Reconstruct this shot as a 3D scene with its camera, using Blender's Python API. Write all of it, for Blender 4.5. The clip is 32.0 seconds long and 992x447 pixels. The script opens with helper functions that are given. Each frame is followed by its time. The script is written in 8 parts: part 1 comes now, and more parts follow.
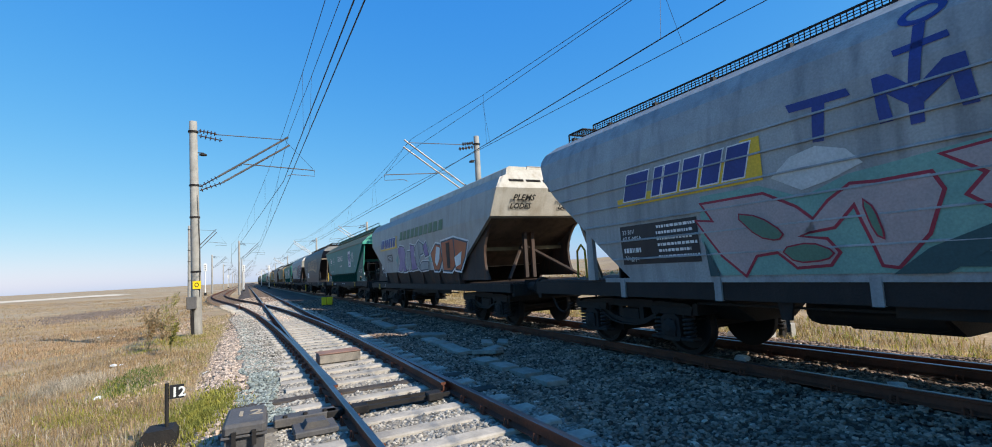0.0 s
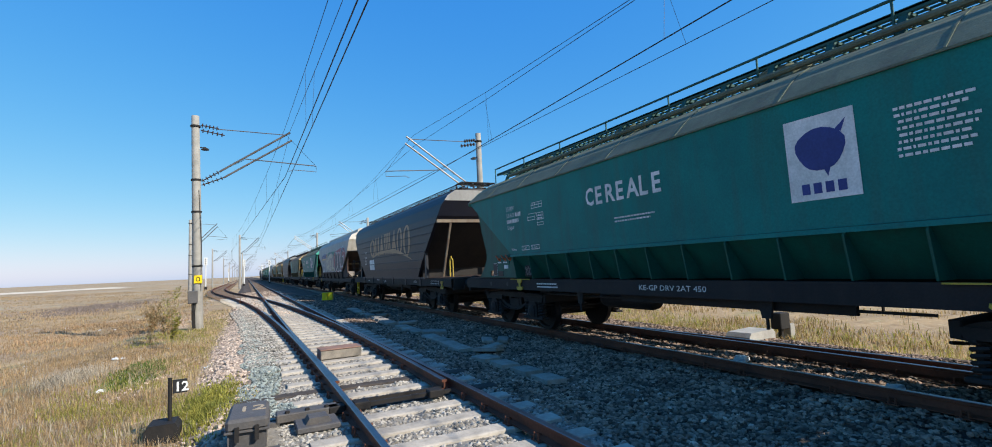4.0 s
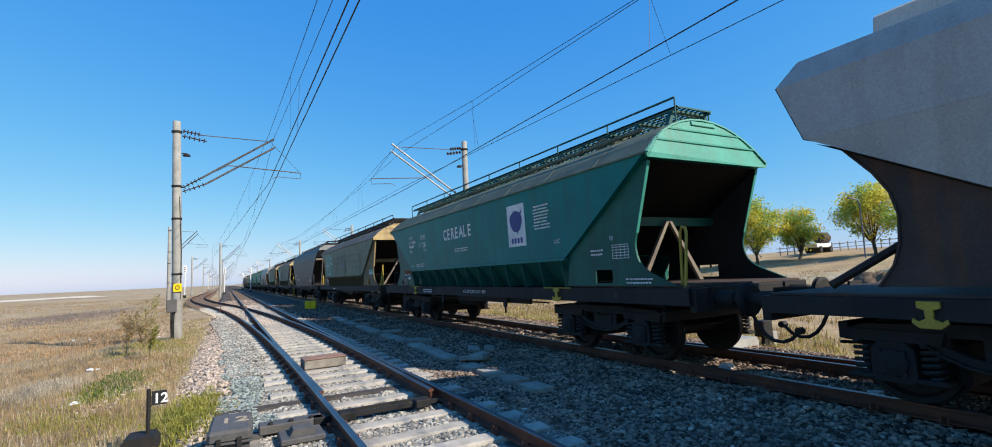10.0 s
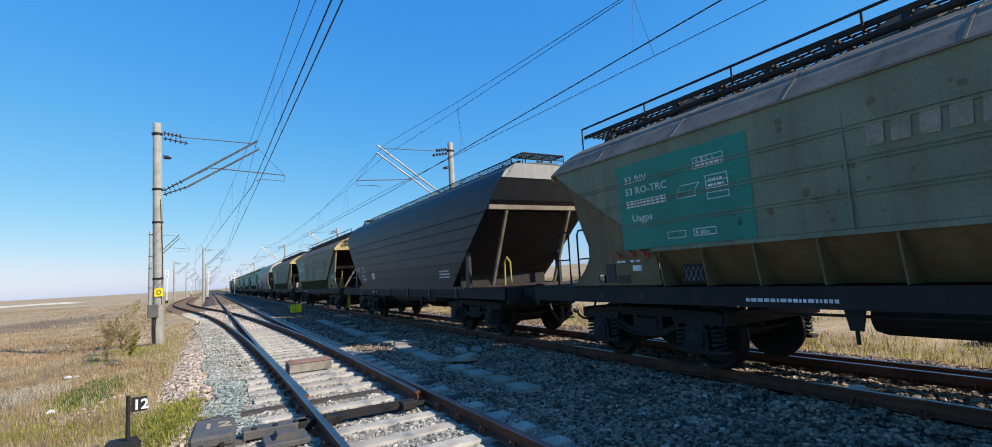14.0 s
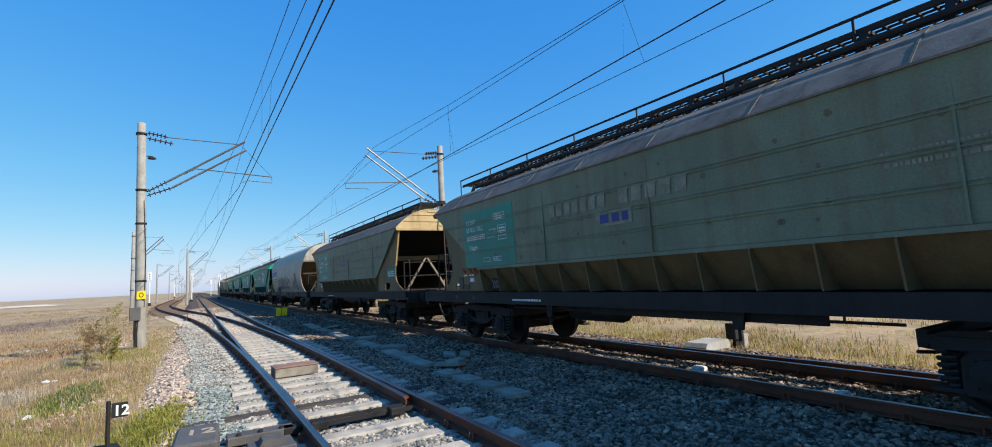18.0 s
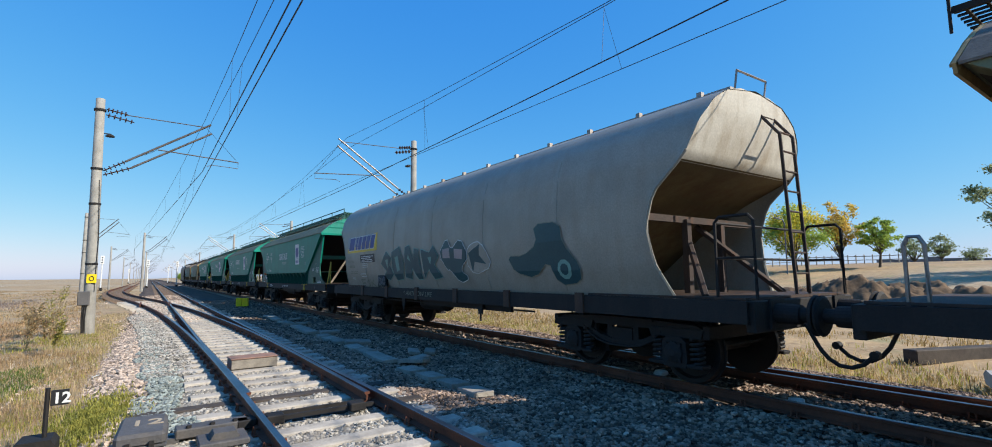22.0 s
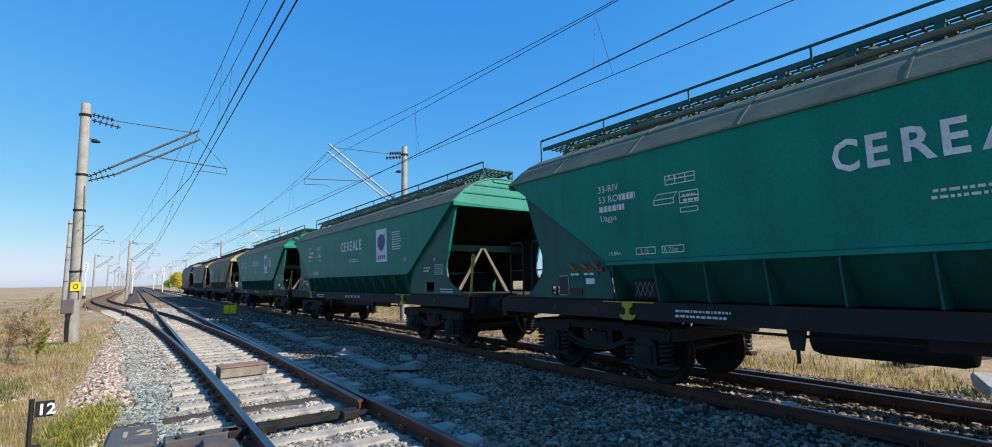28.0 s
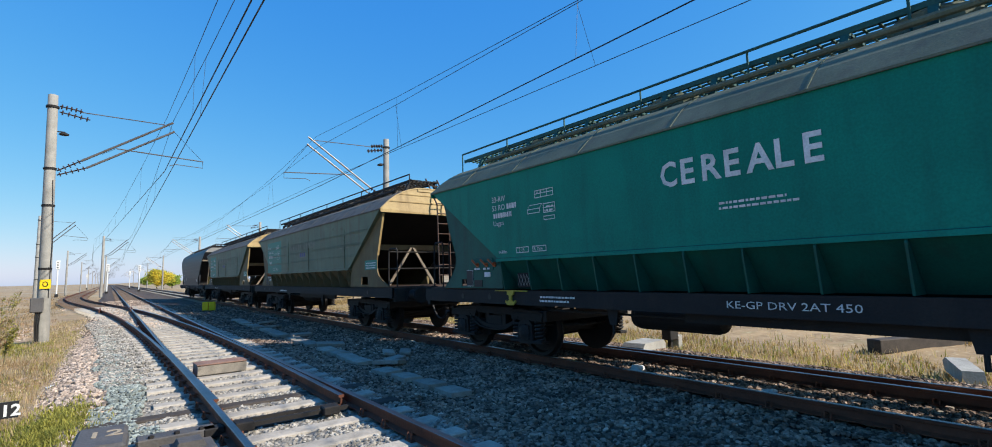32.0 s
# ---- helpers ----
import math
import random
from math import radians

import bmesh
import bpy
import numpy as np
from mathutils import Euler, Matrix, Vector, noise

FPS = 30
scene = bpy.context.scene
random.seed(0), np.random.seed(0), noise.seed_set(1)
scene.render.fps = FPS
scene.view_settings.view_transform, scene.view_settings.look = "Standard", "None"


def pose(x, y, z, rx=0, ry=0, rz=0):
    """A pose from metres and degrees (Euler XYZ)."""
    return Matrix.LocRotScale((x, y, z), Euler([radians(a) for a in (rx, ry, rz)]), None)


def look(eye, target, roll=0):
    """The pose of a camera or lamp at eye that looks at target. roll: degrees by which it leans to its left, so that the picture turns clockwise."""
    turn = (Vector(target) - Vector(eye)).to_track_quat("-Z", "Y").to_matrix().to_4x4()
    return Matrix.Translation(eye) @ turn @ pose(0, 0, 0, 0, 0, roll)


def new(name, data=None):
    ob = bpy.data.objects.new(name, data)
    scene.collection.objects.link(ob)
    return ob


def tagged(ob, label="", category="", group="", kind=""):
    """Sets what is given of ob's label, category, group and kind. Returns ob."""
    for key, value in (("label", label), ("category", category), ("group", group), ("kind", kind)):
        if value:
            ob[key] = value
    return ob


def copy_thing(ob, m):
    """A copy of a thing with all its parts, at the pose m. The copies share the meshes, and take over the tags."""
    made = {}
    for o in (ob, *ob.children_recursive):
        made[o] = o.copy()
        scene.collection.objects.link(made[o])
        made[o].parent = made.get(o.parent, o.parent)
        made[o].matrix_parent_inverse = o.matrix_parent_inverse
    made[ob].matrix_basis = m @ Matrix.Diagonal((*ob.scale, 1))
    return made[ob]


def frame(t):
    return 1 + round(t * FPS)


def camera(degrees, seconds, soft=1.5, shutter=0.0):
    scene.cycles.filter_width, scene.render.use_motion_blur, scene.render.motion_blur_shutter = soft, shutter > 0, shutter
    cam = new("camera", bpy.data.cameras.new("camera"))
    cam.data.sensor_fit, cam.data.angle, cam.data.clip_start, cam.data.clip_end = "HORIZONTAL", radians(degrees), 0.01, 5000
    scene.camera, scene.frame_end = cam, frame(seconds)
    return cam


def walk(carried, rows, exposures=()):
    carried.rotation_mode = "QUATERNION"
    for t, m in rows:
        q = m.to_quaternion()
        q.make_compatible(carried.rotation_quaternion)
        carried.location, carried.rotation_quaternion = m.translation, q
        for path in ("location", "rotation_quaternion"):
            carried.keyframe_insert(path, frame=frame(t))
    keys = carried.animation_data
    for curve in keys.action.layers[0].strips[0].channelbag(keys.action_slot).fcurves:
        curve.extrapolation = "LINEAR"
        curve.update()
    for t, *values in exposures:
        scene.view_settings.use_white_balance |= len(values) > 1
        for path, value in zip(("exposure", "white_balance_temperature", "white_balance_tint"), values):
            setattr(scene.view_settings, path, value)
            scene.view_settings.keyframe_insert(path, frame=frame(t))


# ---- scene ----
cam = camera(89.7, 32.0, soft=0.95)
# seconds, eye, target, roll
PATH = [
    (0, (-2.575, -0.024, 1.692), (-1.676, 1.753, 1.871), -3.2),
    (0.5, (-2.6, -0.029, 1.707), (-1.692, 1.744, 1.886), -3.3),
    (1, (-2.608, -0.035, 1.716), (-1.703, 1.74, 1.895), -3.2),
    (1.5, (-2.619, -0.04, 1.735), (-1.716, 1.735, 1.915), -2.8),
    (2, (-2.616, -0.047, 1.732), (-1.715, 1.73, 1.91), -2.9),
    (2.5, (-2.624, -0.046, 1.732), (-1.727, 1.732, 1.913), -2.4),
    (3, (-2.613, -0.043, 1.722), (-1.717, 1.737, 1.896), -2.7),
    (3.5, (-2.611, -0.041, 1.718), (-1.714, 1.738, 1.887), -2.6),
    (5.5, (-2.602, -0.044, 1.707), (-1.702, 1.734, 1.869), -2.9),
    (6, (-2.605, -0.041, 1.701), (-1.704, 1.737, 1.865), -3.0),
    (6.5, (-2.616, -0.036, 1.71), (-1.714, 1.741, 1.876), -2.9),
    (7, (-2.621, -0.033, 1.717), (-1.713, 1.741, 1.887), -2.8),
    (7.5, (-2.62, -0.037, 1.716), (-1.709, 1.735, 1.89), -2.8),
    (8, (-2.633, -0.045, 1.714), (-1.717, 1.724, 1.891), -2.7),
    (8.5, (-2.639, -0.038, 1.712), (-1.712, 1.725, 1.892), -2.8),
    (9, (-2.636, -0.026, 1.717), (-1.7, 1.732, 1.901), -2.9),
    (9.5, (-2.635, -0.012, 1.72), (-1.691, 1.741, 1.908), -2.8),
    (10, (-2.64, -0.015, 1.719), (-1.689, 1.734, 1.915), -2.6),
    (10.5, (-2.643, -0.021, 1.716), (-1.687, 1.724, 1.923), -2.5),
    (11, (-2.639, -0.024, 1.716), (-1.673, 1.715, 1.926), -2.5),
    (11.5, (-2.63, -0.022, 1.714), (-1.653, 1.712, 1.919), -2.8),
    (12, (-2.627, -0.022, 1.71), (-1.643, 1.708, 1.912), -2.9),
    (12.5, (-2.62, -0.027, 1.706), (-1.634, 1.702, 1.905), -2.9),
    (13, (-2.603, -0.033, 1.698), (-1.617, 1.696, 1.896), -3.2),
    (13.5, (-2.614, -0.024, 1.704), (-1.624, 1.703, 1.901), -3.1),
    (14, (-2.621, -0.016, 1.704), (-1.625, 1.707, 1.903), -3.2),
    (14.5, (-2.626, -0.012, 1.707), (-1.62, 1.704, 1.912), -3.1),
    (16.5, (-2.64, -0.006, 1.709), (-1.622, 1.701, 1.932), -3.0),
    (17, (-2.63, -0.001, 1.711), (-1.609, 1.705, 1.931), -3.1),
    (17.5, (-2.629, 0.004, 1.711), (-1.603, 1.707, 1.926), -3.1),
    (18, (-2.629, 0.018, 1.712), (-1.594, 1.716, 1.924), -2.9),
    (18.5, (-2.617, 0.032, 1.712), (-1.572, 1.725, 1.917), -2.9),
    (19, (-2.606, 0.04, 1.709), (-1.562, 1.735, 1.901), -2.6),
    (19.5, (-2.599, 0.038, 1.702), (-1.56, 1.736, 1.894), -2.4),
    (20, (-2.598, 0.038, 1.694), (-1.548, 1.73, 1.885), -2.1),
    (20.5, (-2.603, 0.046, 1.693), (-1.518, 1.715, 1.885), -1.4),
    (21, (-2.604, 0.056, 1.69), (-1.486, 1.702, 1.894), -0.8),
    (21.5, (-2.609, 0.06, 1.69), (-1.478, 1.696, 1.899), -0.5),
    (22, (-2.609, 0.065, 1.688), (-1.476, 1.7, 1.895), -0.5),
    (22.5, (-2.62, 0.067, 1.686), (-1.49, 1.704, 1.895), -0.6),
    (23, (-2.632, 0.069, 1.687), (-1.499, 1.703, 1.904), -0.8),
    (23.5, (-2.639, 0.077, 1.701), (-1.502, 1.707, 1.925), -0.5),
    (24, (-2.63, 0.08, 1.695), (-1.487, 1.707, 1.915), -0.8),
    (24.5, (-2.615, 0.083, 1.695), (-1.465, 1.705, 1.912), -0.9),
    (25, (-2.612, 0.082, 1.699), (-1.456, 1.699, 1.917), -1.0),
    (25.5, (-2.611, 0.086, 1.697), (-1.447, 1.698, 1.917), -1.0),
    (27.5, (-2.621, 0.11, 1.694), (-1.461, 1.724, 1.917), -0.9),
    (28, (-2.64, 0.107, 1.693), (-1.476, 1.717, 1.921), -0.8),
    (28.5, (-2.63, 0.092, 1.686), (-1.465, 1.701, 1.921), -0.9),
    (29, (-2.633, 0.081, 1.691), (-1.459, 1.682, 1.931), -0.7),
    (29.5, (-2.644, 0.082, 1.694), (-1.458, 1.672, 1.945), -0.2),
    (30, (-2.64, 0.092, 1.685), (-1.443, 1.675, 1.934), -0.3),
    (30.5, (-2.624, 0.114, 1.677), (-1.423, 1.694, 1.923), -0.4),
    (31, (-2.616, 0.142, 1.677), (-1.407, 1.717, 1.917), -0.4),
    (31.5, (-2.596, 0.162, 1.674), (-1.383, 1.736, 1.901), -0.7),
    (32, (-2.581, 0.164, 1.667), (-1.363, 1.737, 1.869), -1.4),
]
walk(cam, [(t, look(e, g, r)) for t, e, g, r in PATH])

# ---- world, sun, exposure ----
SUN_EL, SUN_AZ = 35.0, 143.0
world = bpy.data.worlds.new("sky")
scene.world = world
world.use_nodes = True
_wn = world.node_tree
_sky = _wn.nodes.new("ShaderNodeTexSky")
_sky.sky_type = "NISHITA"
_sky.sun_disc = False
_sky.sun_elevation = radians(SUN_EL)
_sky.sun_rotation = radians(SUN_AZ)
_sky.altitude = 60.0
_sky.air_density, _sky.dust_density, _sky.ozone_density = 1.0, 0.4, 1.2
# a clear dry autumn sky: deep blue overhead, pale and milky at the horizon
_sep, _com = _wn.nodes.new("ShaderNodeSeparateColor"), _wn.nodes.new("ShaderNodeCombineColor")
_wn.links.new(_sky.outputs[0], _sep.inputs[0])
for _i, (_gain, _power) in enumerate(((0.315, 1.33), (1.46, 0.65), (4.67, 0.196))):
    _pw, _mu = _wn.nodes.new("ShaderNodeMath"), _wn.nodes.new("ShaderNodeMath")
    _pw.operation, _mu.operation = "POWER", "MULTIPLY"
    _pw.inputs[1].default_value, _mu.inputs[1].default_value = _power, _gain
    _wn.links.new(_sep.outputs[_i], _pw.inputs[0])
    _wn.links.new(_pw.outputs[0], _mu.inputs[0])
    _wn.links.new(_mu.outputs[0], _com.inputs[_i])
_wn.links.new(_com.outputs[0], _wn.nodes["Background"].inputs[0])
_wn.nodes["Background"].inputs[1].default_value = 0.100
sun = new("sun", bpy.data.lights.new("sun", "SUN"))
sun.data.energy, sun.data.angle, sun.data.color = 5.0, radians(0.53), (1.0, 0.93, 0.82)
_s = Vector((math.sin(radians(SUN_AZ)) * math.cos(radians(SUN_EL)), math.cos(radians(SUN_AZ)) * math.cos(radians(SUN_EL)), math.sin(radians(SUN_EL))))
sun.matrix_world = look(_s * 60, (0, 0, 0))
scene.view_settings.exposure = 0.45

# ---- materials ----
def mat(name, a, b=None, rough=0.6, metal=0.0, big=1.2, fine=40.0, bump=0.15, streak=None, amount=0.35, island=0.0, obj_rand=0.0, spec=0.28, contrast=(0.35, 0.65)):
    """Two-tone noise paint with fine grain; streak: colour of vertical stains."""
    m = bpy.data.materials.new(name)
    m.use_nodes = True
    nt = m.node_tree
    n, l = nt.nodes, nt.links
    bsdf = n["Principled BSDF"]
    bsdf.inputs["Roughness"].default_value = rough
    bsdf.inputs["Metallic"].default_value = metal
    bsdf.inputs["Specular IOR Level"].default_value = spec
    b = b or tuple(c * 0.7 for c in a)
    co = n.new("ShaderNodeTexCoord")
    n1 = n.new("ShaderNodeTexNoise")
    n1.inputs["Scale"].default_value, n1.inputs["Detail"].default_value, n1.inputs["Roughness"].default_value = big, 6.0, 0.65
    l.new(co.outputs["Object"], n1.inputs["Vector"])
    r1 = n.new("ShaderNodeMapRange")
    r1.inputs[1].default_value, r1.inputs[2].default_value = contrast
    l.new(n1.outputs[0], r1.inputs[0])
    mx = n.new("ShaderNodeMix")
    mx.data_type = "RGBA"
    mx.inputs["A"].default_value, mx.inputs["B"].default_value = (*a, 1), (*b, 1)
    l.new(r1.outputs[0], mx.inputs["Factor"])
    n2 = n.new("ShaderNodeTexNoise")
    n2.inputs["Scale"].default_value, n2.inputs["Detail"].default_value = fine, 3.0
    l.new(co.outputs["Object"], n2.inputs["Vector"])
    hv = n.new("ShaderNodeHueSaturation")
    rv = n.new("ShaderNodeMapRange")
    rv.inputs[3].default_value, rv.inputs[4].default_value = 0.72, 1.28
    l.new(n2.outputs[0], rv.inputs[0])
    last = mx.outputs["Result"]
    if streak:
        mp = n.new("ShaderNodeMapping")
        mp.inputs["Scale"].default_value = (5.0, 5.0, 0.5)
        l.new(co.outputs["Object"], mp.inputs["Vector"])
        n3 = n.new("ShaderNodeTexNoise")
        n3.inputs["Scale"].default_value, n3.inputs["Detail"].default_value = 1.0, 5.0
        l.new(mp.outputs[0], n3.inputs["Vector"])
        r3 = n.new("ShaderNodeMapRange")
        r3.inputs[1].default_value, r3.inputs[2].default_value, r3.inputs[4].default_value = 0.48, 0.8, amount * 2
        l.new(n3.outputs[0], r3.inputs[0])
        ms = n.new("ShaderNodeMix")
        ms.data_type = "RGBA"
        ms.inputs["B"].default_value = (*streak, 1)
        l.new(last, ms.inputs["A"])
        l.new(r3.outputs[0], ms.inputs["Factor"])
        last = ms.outputs["Result"]
    l.new(last, hv.inputs["Color"])
    val = rv.outputs[0]
    if island or obj_rand:
        if island:
            gi = n.new("ShaderNodeNewGeometry")
            src, amt = gi.outputs["Random Per Island"], island
        else:
            gi = n.new("ShaderNodeObjectInfo")
            src, amt = gi.outputs["Random"], obj_rand
        ri = n.new("ShaderNodeMapRange")
        ri.inputs[3].default_value, ri.inputs[4].default_value = 1 - amt, 1 + amt
        l.new(src, ri.inputs[0])
        mu = n.new("ShaderNodeMath")
        mu.operation = "MULTIPLY"
        l.new(val, mu.inputs[0])
        l.new(ri.outputs[0], mu.inputs[1])
        val = mu.outputs[0]
    l.new(val, hv.inputs["Value"])
    l.new(hv.outputs[0], bsdf.inputs["Base Color"])
    if bump:
        bp = n.new("ShaderNodeBump")
        bp.inputs["Strength"].default_value, bp.inputs["Distance"].default_value = bump, 0.02
        l.new(n2.outputs[0], bp.inputs["Height"])
        l.new(bp.outputs[0], bsdf.inputs["Normal"])
    return m


M = {}
RUST = (0.10, 0.045, 0.022)
M["green"] = mat("green_paint", (0.003, 0.215, 0.15), (0.003, 0.175, 0.125), 0.5, streak=(0.006, 0.10, 0.08), amount=0.25, bump=0.05, spec=0.14)
M["teal"] = mat("old_green_paint", (0.006, 0.18, 0.16), (0.006, 0.142, 0.130), 0.5, streak=(0.03, 0.10, 0.08), amount=0.3, bump=0.05, spec=0.15)
# paler copy of the teal paint, sunlight on the ends put into it
M["tealsunlit"] = mat("sunlit_teal_paint", (0.05, 0.30, 0.22), (0.04, 0.23, 0.17), 0.55, streak=(0.10, 0.16, 0.10), amount=0.3, bump=0.05)
M["olive"] = mat("olive_paint", (0.16, 0.20, 0.13), (0.122, 0.152, 0.10), 0.6, streak=(0.13, 0.096, 0.057), amount=0.38, bump=0.08)
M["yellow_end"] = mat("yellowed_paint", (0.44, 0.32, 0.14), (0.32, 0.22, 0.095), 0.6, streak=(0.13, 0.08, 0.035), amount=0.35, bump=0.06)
M["brown_end"] = mat("brown_stained_paint", (0.165, 0.125, 0.058), (0.11, 0.08, 0.038), 0.65, streak=RUST, amount=0.35, bump=0.08)
M["nsc"] = mat("grey_beige_paint", (0.36, 0.355, 0.325), (0.29, 0.285, 0.26), 0.55, streak=(0.22, 0.20, 0.17), amount=0.3, bump=0.05)
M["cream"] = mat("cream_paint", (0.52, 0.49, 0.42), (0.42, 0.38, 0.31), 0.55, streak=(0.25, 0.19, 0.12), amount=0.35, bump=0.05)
M["ribgrey"] = mat("blue_grey_paint", (0.31, 0.335, 0.33), (0.235, 0.255, 0.255), 0.55, streak=(0.12, 0.13, 0.14), amount=0.4, bump=0.06)
M["navy"] = mat("navy_paint", (0.013, 0.0148, 0.026), (0.018, 0.020, 0.031), 0.5, streak=(0.022, 0.021, 0.021), amount=0.3, bump=0.04)
M["navygrey"] = mat("grey_navy_paint", (0.022, 0.024, 0.03), (0.016, 0.0175, 0.022), 0.5, streak=(0.04, 0.038, 0.036), amount=0.3, bump=0.04)
M["barrel"] = mat("beige_barrel_paint", (0.31, 0.29, 0.235), (0.25, 0.235, 0.19), 0.5, streak=(0.24, 0.20, 0.15), amount=0.25, bump=0.04)
# dusty hood tone, brightened so that the end facet looks sunlit
M["hoodsundust"] = mat("dusty_sunlit_hood_paint", (0.25, 0.245, 0.23), (0.18, 0.178, 0.168), 0.6, streak=(0.15, 0.14, 0.125), amount=0.4, bump=0.06)
M["tansteel"] = mat("dusty_tan_steel", (0.23, 0.19, 0.14), (0.14, 0.115, 0.09), 0.7, streak=RUST, amount=0.4, bump=0.1)
M["rustdark"] = mat("rusty_dark_steel", (0.065, 0.046, 0.038), (0.034, 0.025, 0.021), 0.75, streak=RUST, amount=0.5, bump=0.2)
# grimy running gear; the same black paints the shade of end recesses
M["under"] = mat("black_grimy_shade_steel", (0.012, 0.0115, 0.0115), (0.022, 0.019, 0.017), 0.75, streak=(0.03, 0.024, 0.019), amount=0.3, bump=0.2, spec=0.3)
# darker copy of the green paint, with the shade of recesses in it
M["greenshade"] = mat("shaded_green_paint", (0.005, 0.10, 0.072), (0.005, 0.07, 0.054), 0.55, streak=(0.02, 0.035, 0.028), amount=0.3, bump=0.06)
M["walkgreen"] = mat("dark_green_steel", (0.02, 0.10, 0.088), (0.016, 0.07, 0.062), 0.6, bump=0.05)
M["browndark"] = mat("dark_brown_steel", (0.10, 0.072, 0.05), (0.05, 0.037, 0.026), 0.8, streak=(0.02, 0.016, 0.013), amount=0.4, bump=0.1)
M["oldwood"] = mat("grey_old_wood", (0.36, 0.34, 0.31), (0.26, 0.245, 0.22), 0.85, big=3.0, bump=0.2, obj_rand=0.2)
M["springsteel"] = mat("grimy_spring_steel", (0.03, 0.027, 0.024), (0.018, 0.016, 0.015), 0.6, bump=0.1)
M["roofdust"] = mat("dusty_roof_paint", (0.205, 0.18, 0.15), (0.135, 0.12, 0.10), 0.8, streak=(0.08, 0.07, 0.06), amount=0.45, bump=0.15, spec=0.1)
M["roofgreen"] = mat("dusty_green_roof", (0.165, 0.18, 0.125), (0.115, 0.132, 0.092), 0.75, streak=(0.10, 0.10, 0.08), amount=0.4, bump=0.12, spec=0.1)
M["white"] = mat("white_lettering", (0.72, 0.72, 0.70), (0.5, 0.52, 0.5), 0.6, bump=0.02, big=3)
M["blue"] = mat("blue_lettering", (0.03, 0.05, 0.22), (0.025, 0.04, 0.16), 0.5, bump=0.02)
M["yellow"] = mat("yellow_panel", (0.68, 0.44, 0.03), (0.55, 0.36, 0.04), 0.5, bump=0.02)
M["gold"] = mat("gold_lettering", (0.36, 0.225, 0.125), (0.27, 0.17, 0.095), 0.5, bump=0.02)
M["oldgreen"] = mat("faded_green_lettering", (0.10, 0.16, 0.08), (0.14, 0.18, 0.10), 0.6, bump=0.02)
M["purple"] = mat("purple_spray", (0.13, 0.07, 0.22), (0.25, 0.20, 0.34), 0.5, bump=0.02)
M["orange"] = mat("orange_spray", (0.42, 0.10, 0.025), (0.30, 0.06, 0.02), 0.5, bump=0.02)
M["navyspray"] = mat("navy_spray", (0.018, 0.03, 0.055), (0.03, 0.045, 0.07), 0.5, bump=0.02)
M["bluespray"] = mat("violet_blue_spray", (0.05, 0.05, 0.22), (0.04, 0.035, 0.16), 0.5, bump=0.02)
M["silver"] = mat("silver_spray", (0.38, 0.365, 0.22), (0.40, 0.40, 0.33), 0.4, bump=0.02, big=2.0)
M["red"] = mat("red_spray", (0.30, 0.025, 0.05), (0.22, 0.02, 0.04), 0.5, bump=0.02)
M["pinkspray"] = mat("pink_grey_spray", (0.38, 0.30, 0.29), (0.27, 0.25, 0.25), 0.5, bump=0.02)
M["mint"] = mat("mint_spray", (0.17, 0.34, 0.29), (0.12, 0.26, 0.23), 0.5, bump=0.02)
M["petrol"] = mat("petrol_spray", (0.02, 0.065, 0.075), (0.03, 0.085, 0.09), 0.5, bump=0.02)
M["black"] = mat("black_lettering", (0.015, 0.015, 0.016), (0.03, 0.03, 0.03), 0.5, bump=0.02)
M["panelgreen"] = mat("fresh_green_panel", (0.012, 0.21, 0.155), (0.01, 0.165, 0.125), 0.5, bump=0.03)
M["ylwsteel"] = mat("yellow_steel", (0.50, 0.36, 0.04), (0.35, 0.24, 0.04), 0.6, bump=0.05)
M["hose"] = mat("black_rubber", (0.018, 0.017, 0.016), (0.03, 0.028, 0.026), 0.6, bump=0.1)
M["wheel"] = mat("wheel_steel", (0.022, 0.018, 0.016), (0.014, 0.012, 0.011), 0.65, 0.2, bump=0.1)
M["concrete"] = mat("concrete", (0.42, 0.40, 0.36), (0.30, 0.285, 0.255), 0.85, big=2.0, bump=0.3, streak=(0.22, 0.2, 0.18), amount=0.3)
M["slab"] = mat("dusty_slab_concrete", (0.34, 0.30, 0.245), (0.24, 0.21, 0.17), 0.9, big=4.0, bump=0.35, obj_rand=0.2)
M["sleeper"] = mat("sleeper_concrete", (0.47, 0.415, 0.34), (0.32, 0.285, 0.235), 0.9, big=5.0, bump=0.35, obj_rand=0.13)
M["darkwood"] = mat("oily_wood", (0.045, 0.036, 0.03), (0.08, 0.065, 0.052), 0.85, big=4.0, bump=0.3, obj_rand=0.2)
M["railside"] = mat("rusty_rail_side", (0.15, 0.05, 0.026), (0.075, 0.03, 0.018), 0.8, big=2.0, bump=0.25)
M["railtop"] = mat("worn_rail_head", (0.24, 0.23, 0.235), (0.15, 0.14, 0.14), 0.38, 1.0, big=1.0, bump=0.02)
M["ballast"] = mat("ballast_bed", (0.115, 0.084, 0.062), (0.055, 0.042, 0.034), 0.95, big=0.7, fine=22.0, bump=1.0)
M["stone"] = mat("ballast_stone", (0.27, 0.192, 0.14), (0.115, 0.083, 0.062), 0.9, big=1.4, fine=30, bump=0.4, island=0.8)
M["palestone"] = mat("pale_track_stone", (0.35, 0.32, 0.27), (0.23, 0.21, 0.18), 0.9, big=1.4, fine=30, bump=0.4, island=0.55)
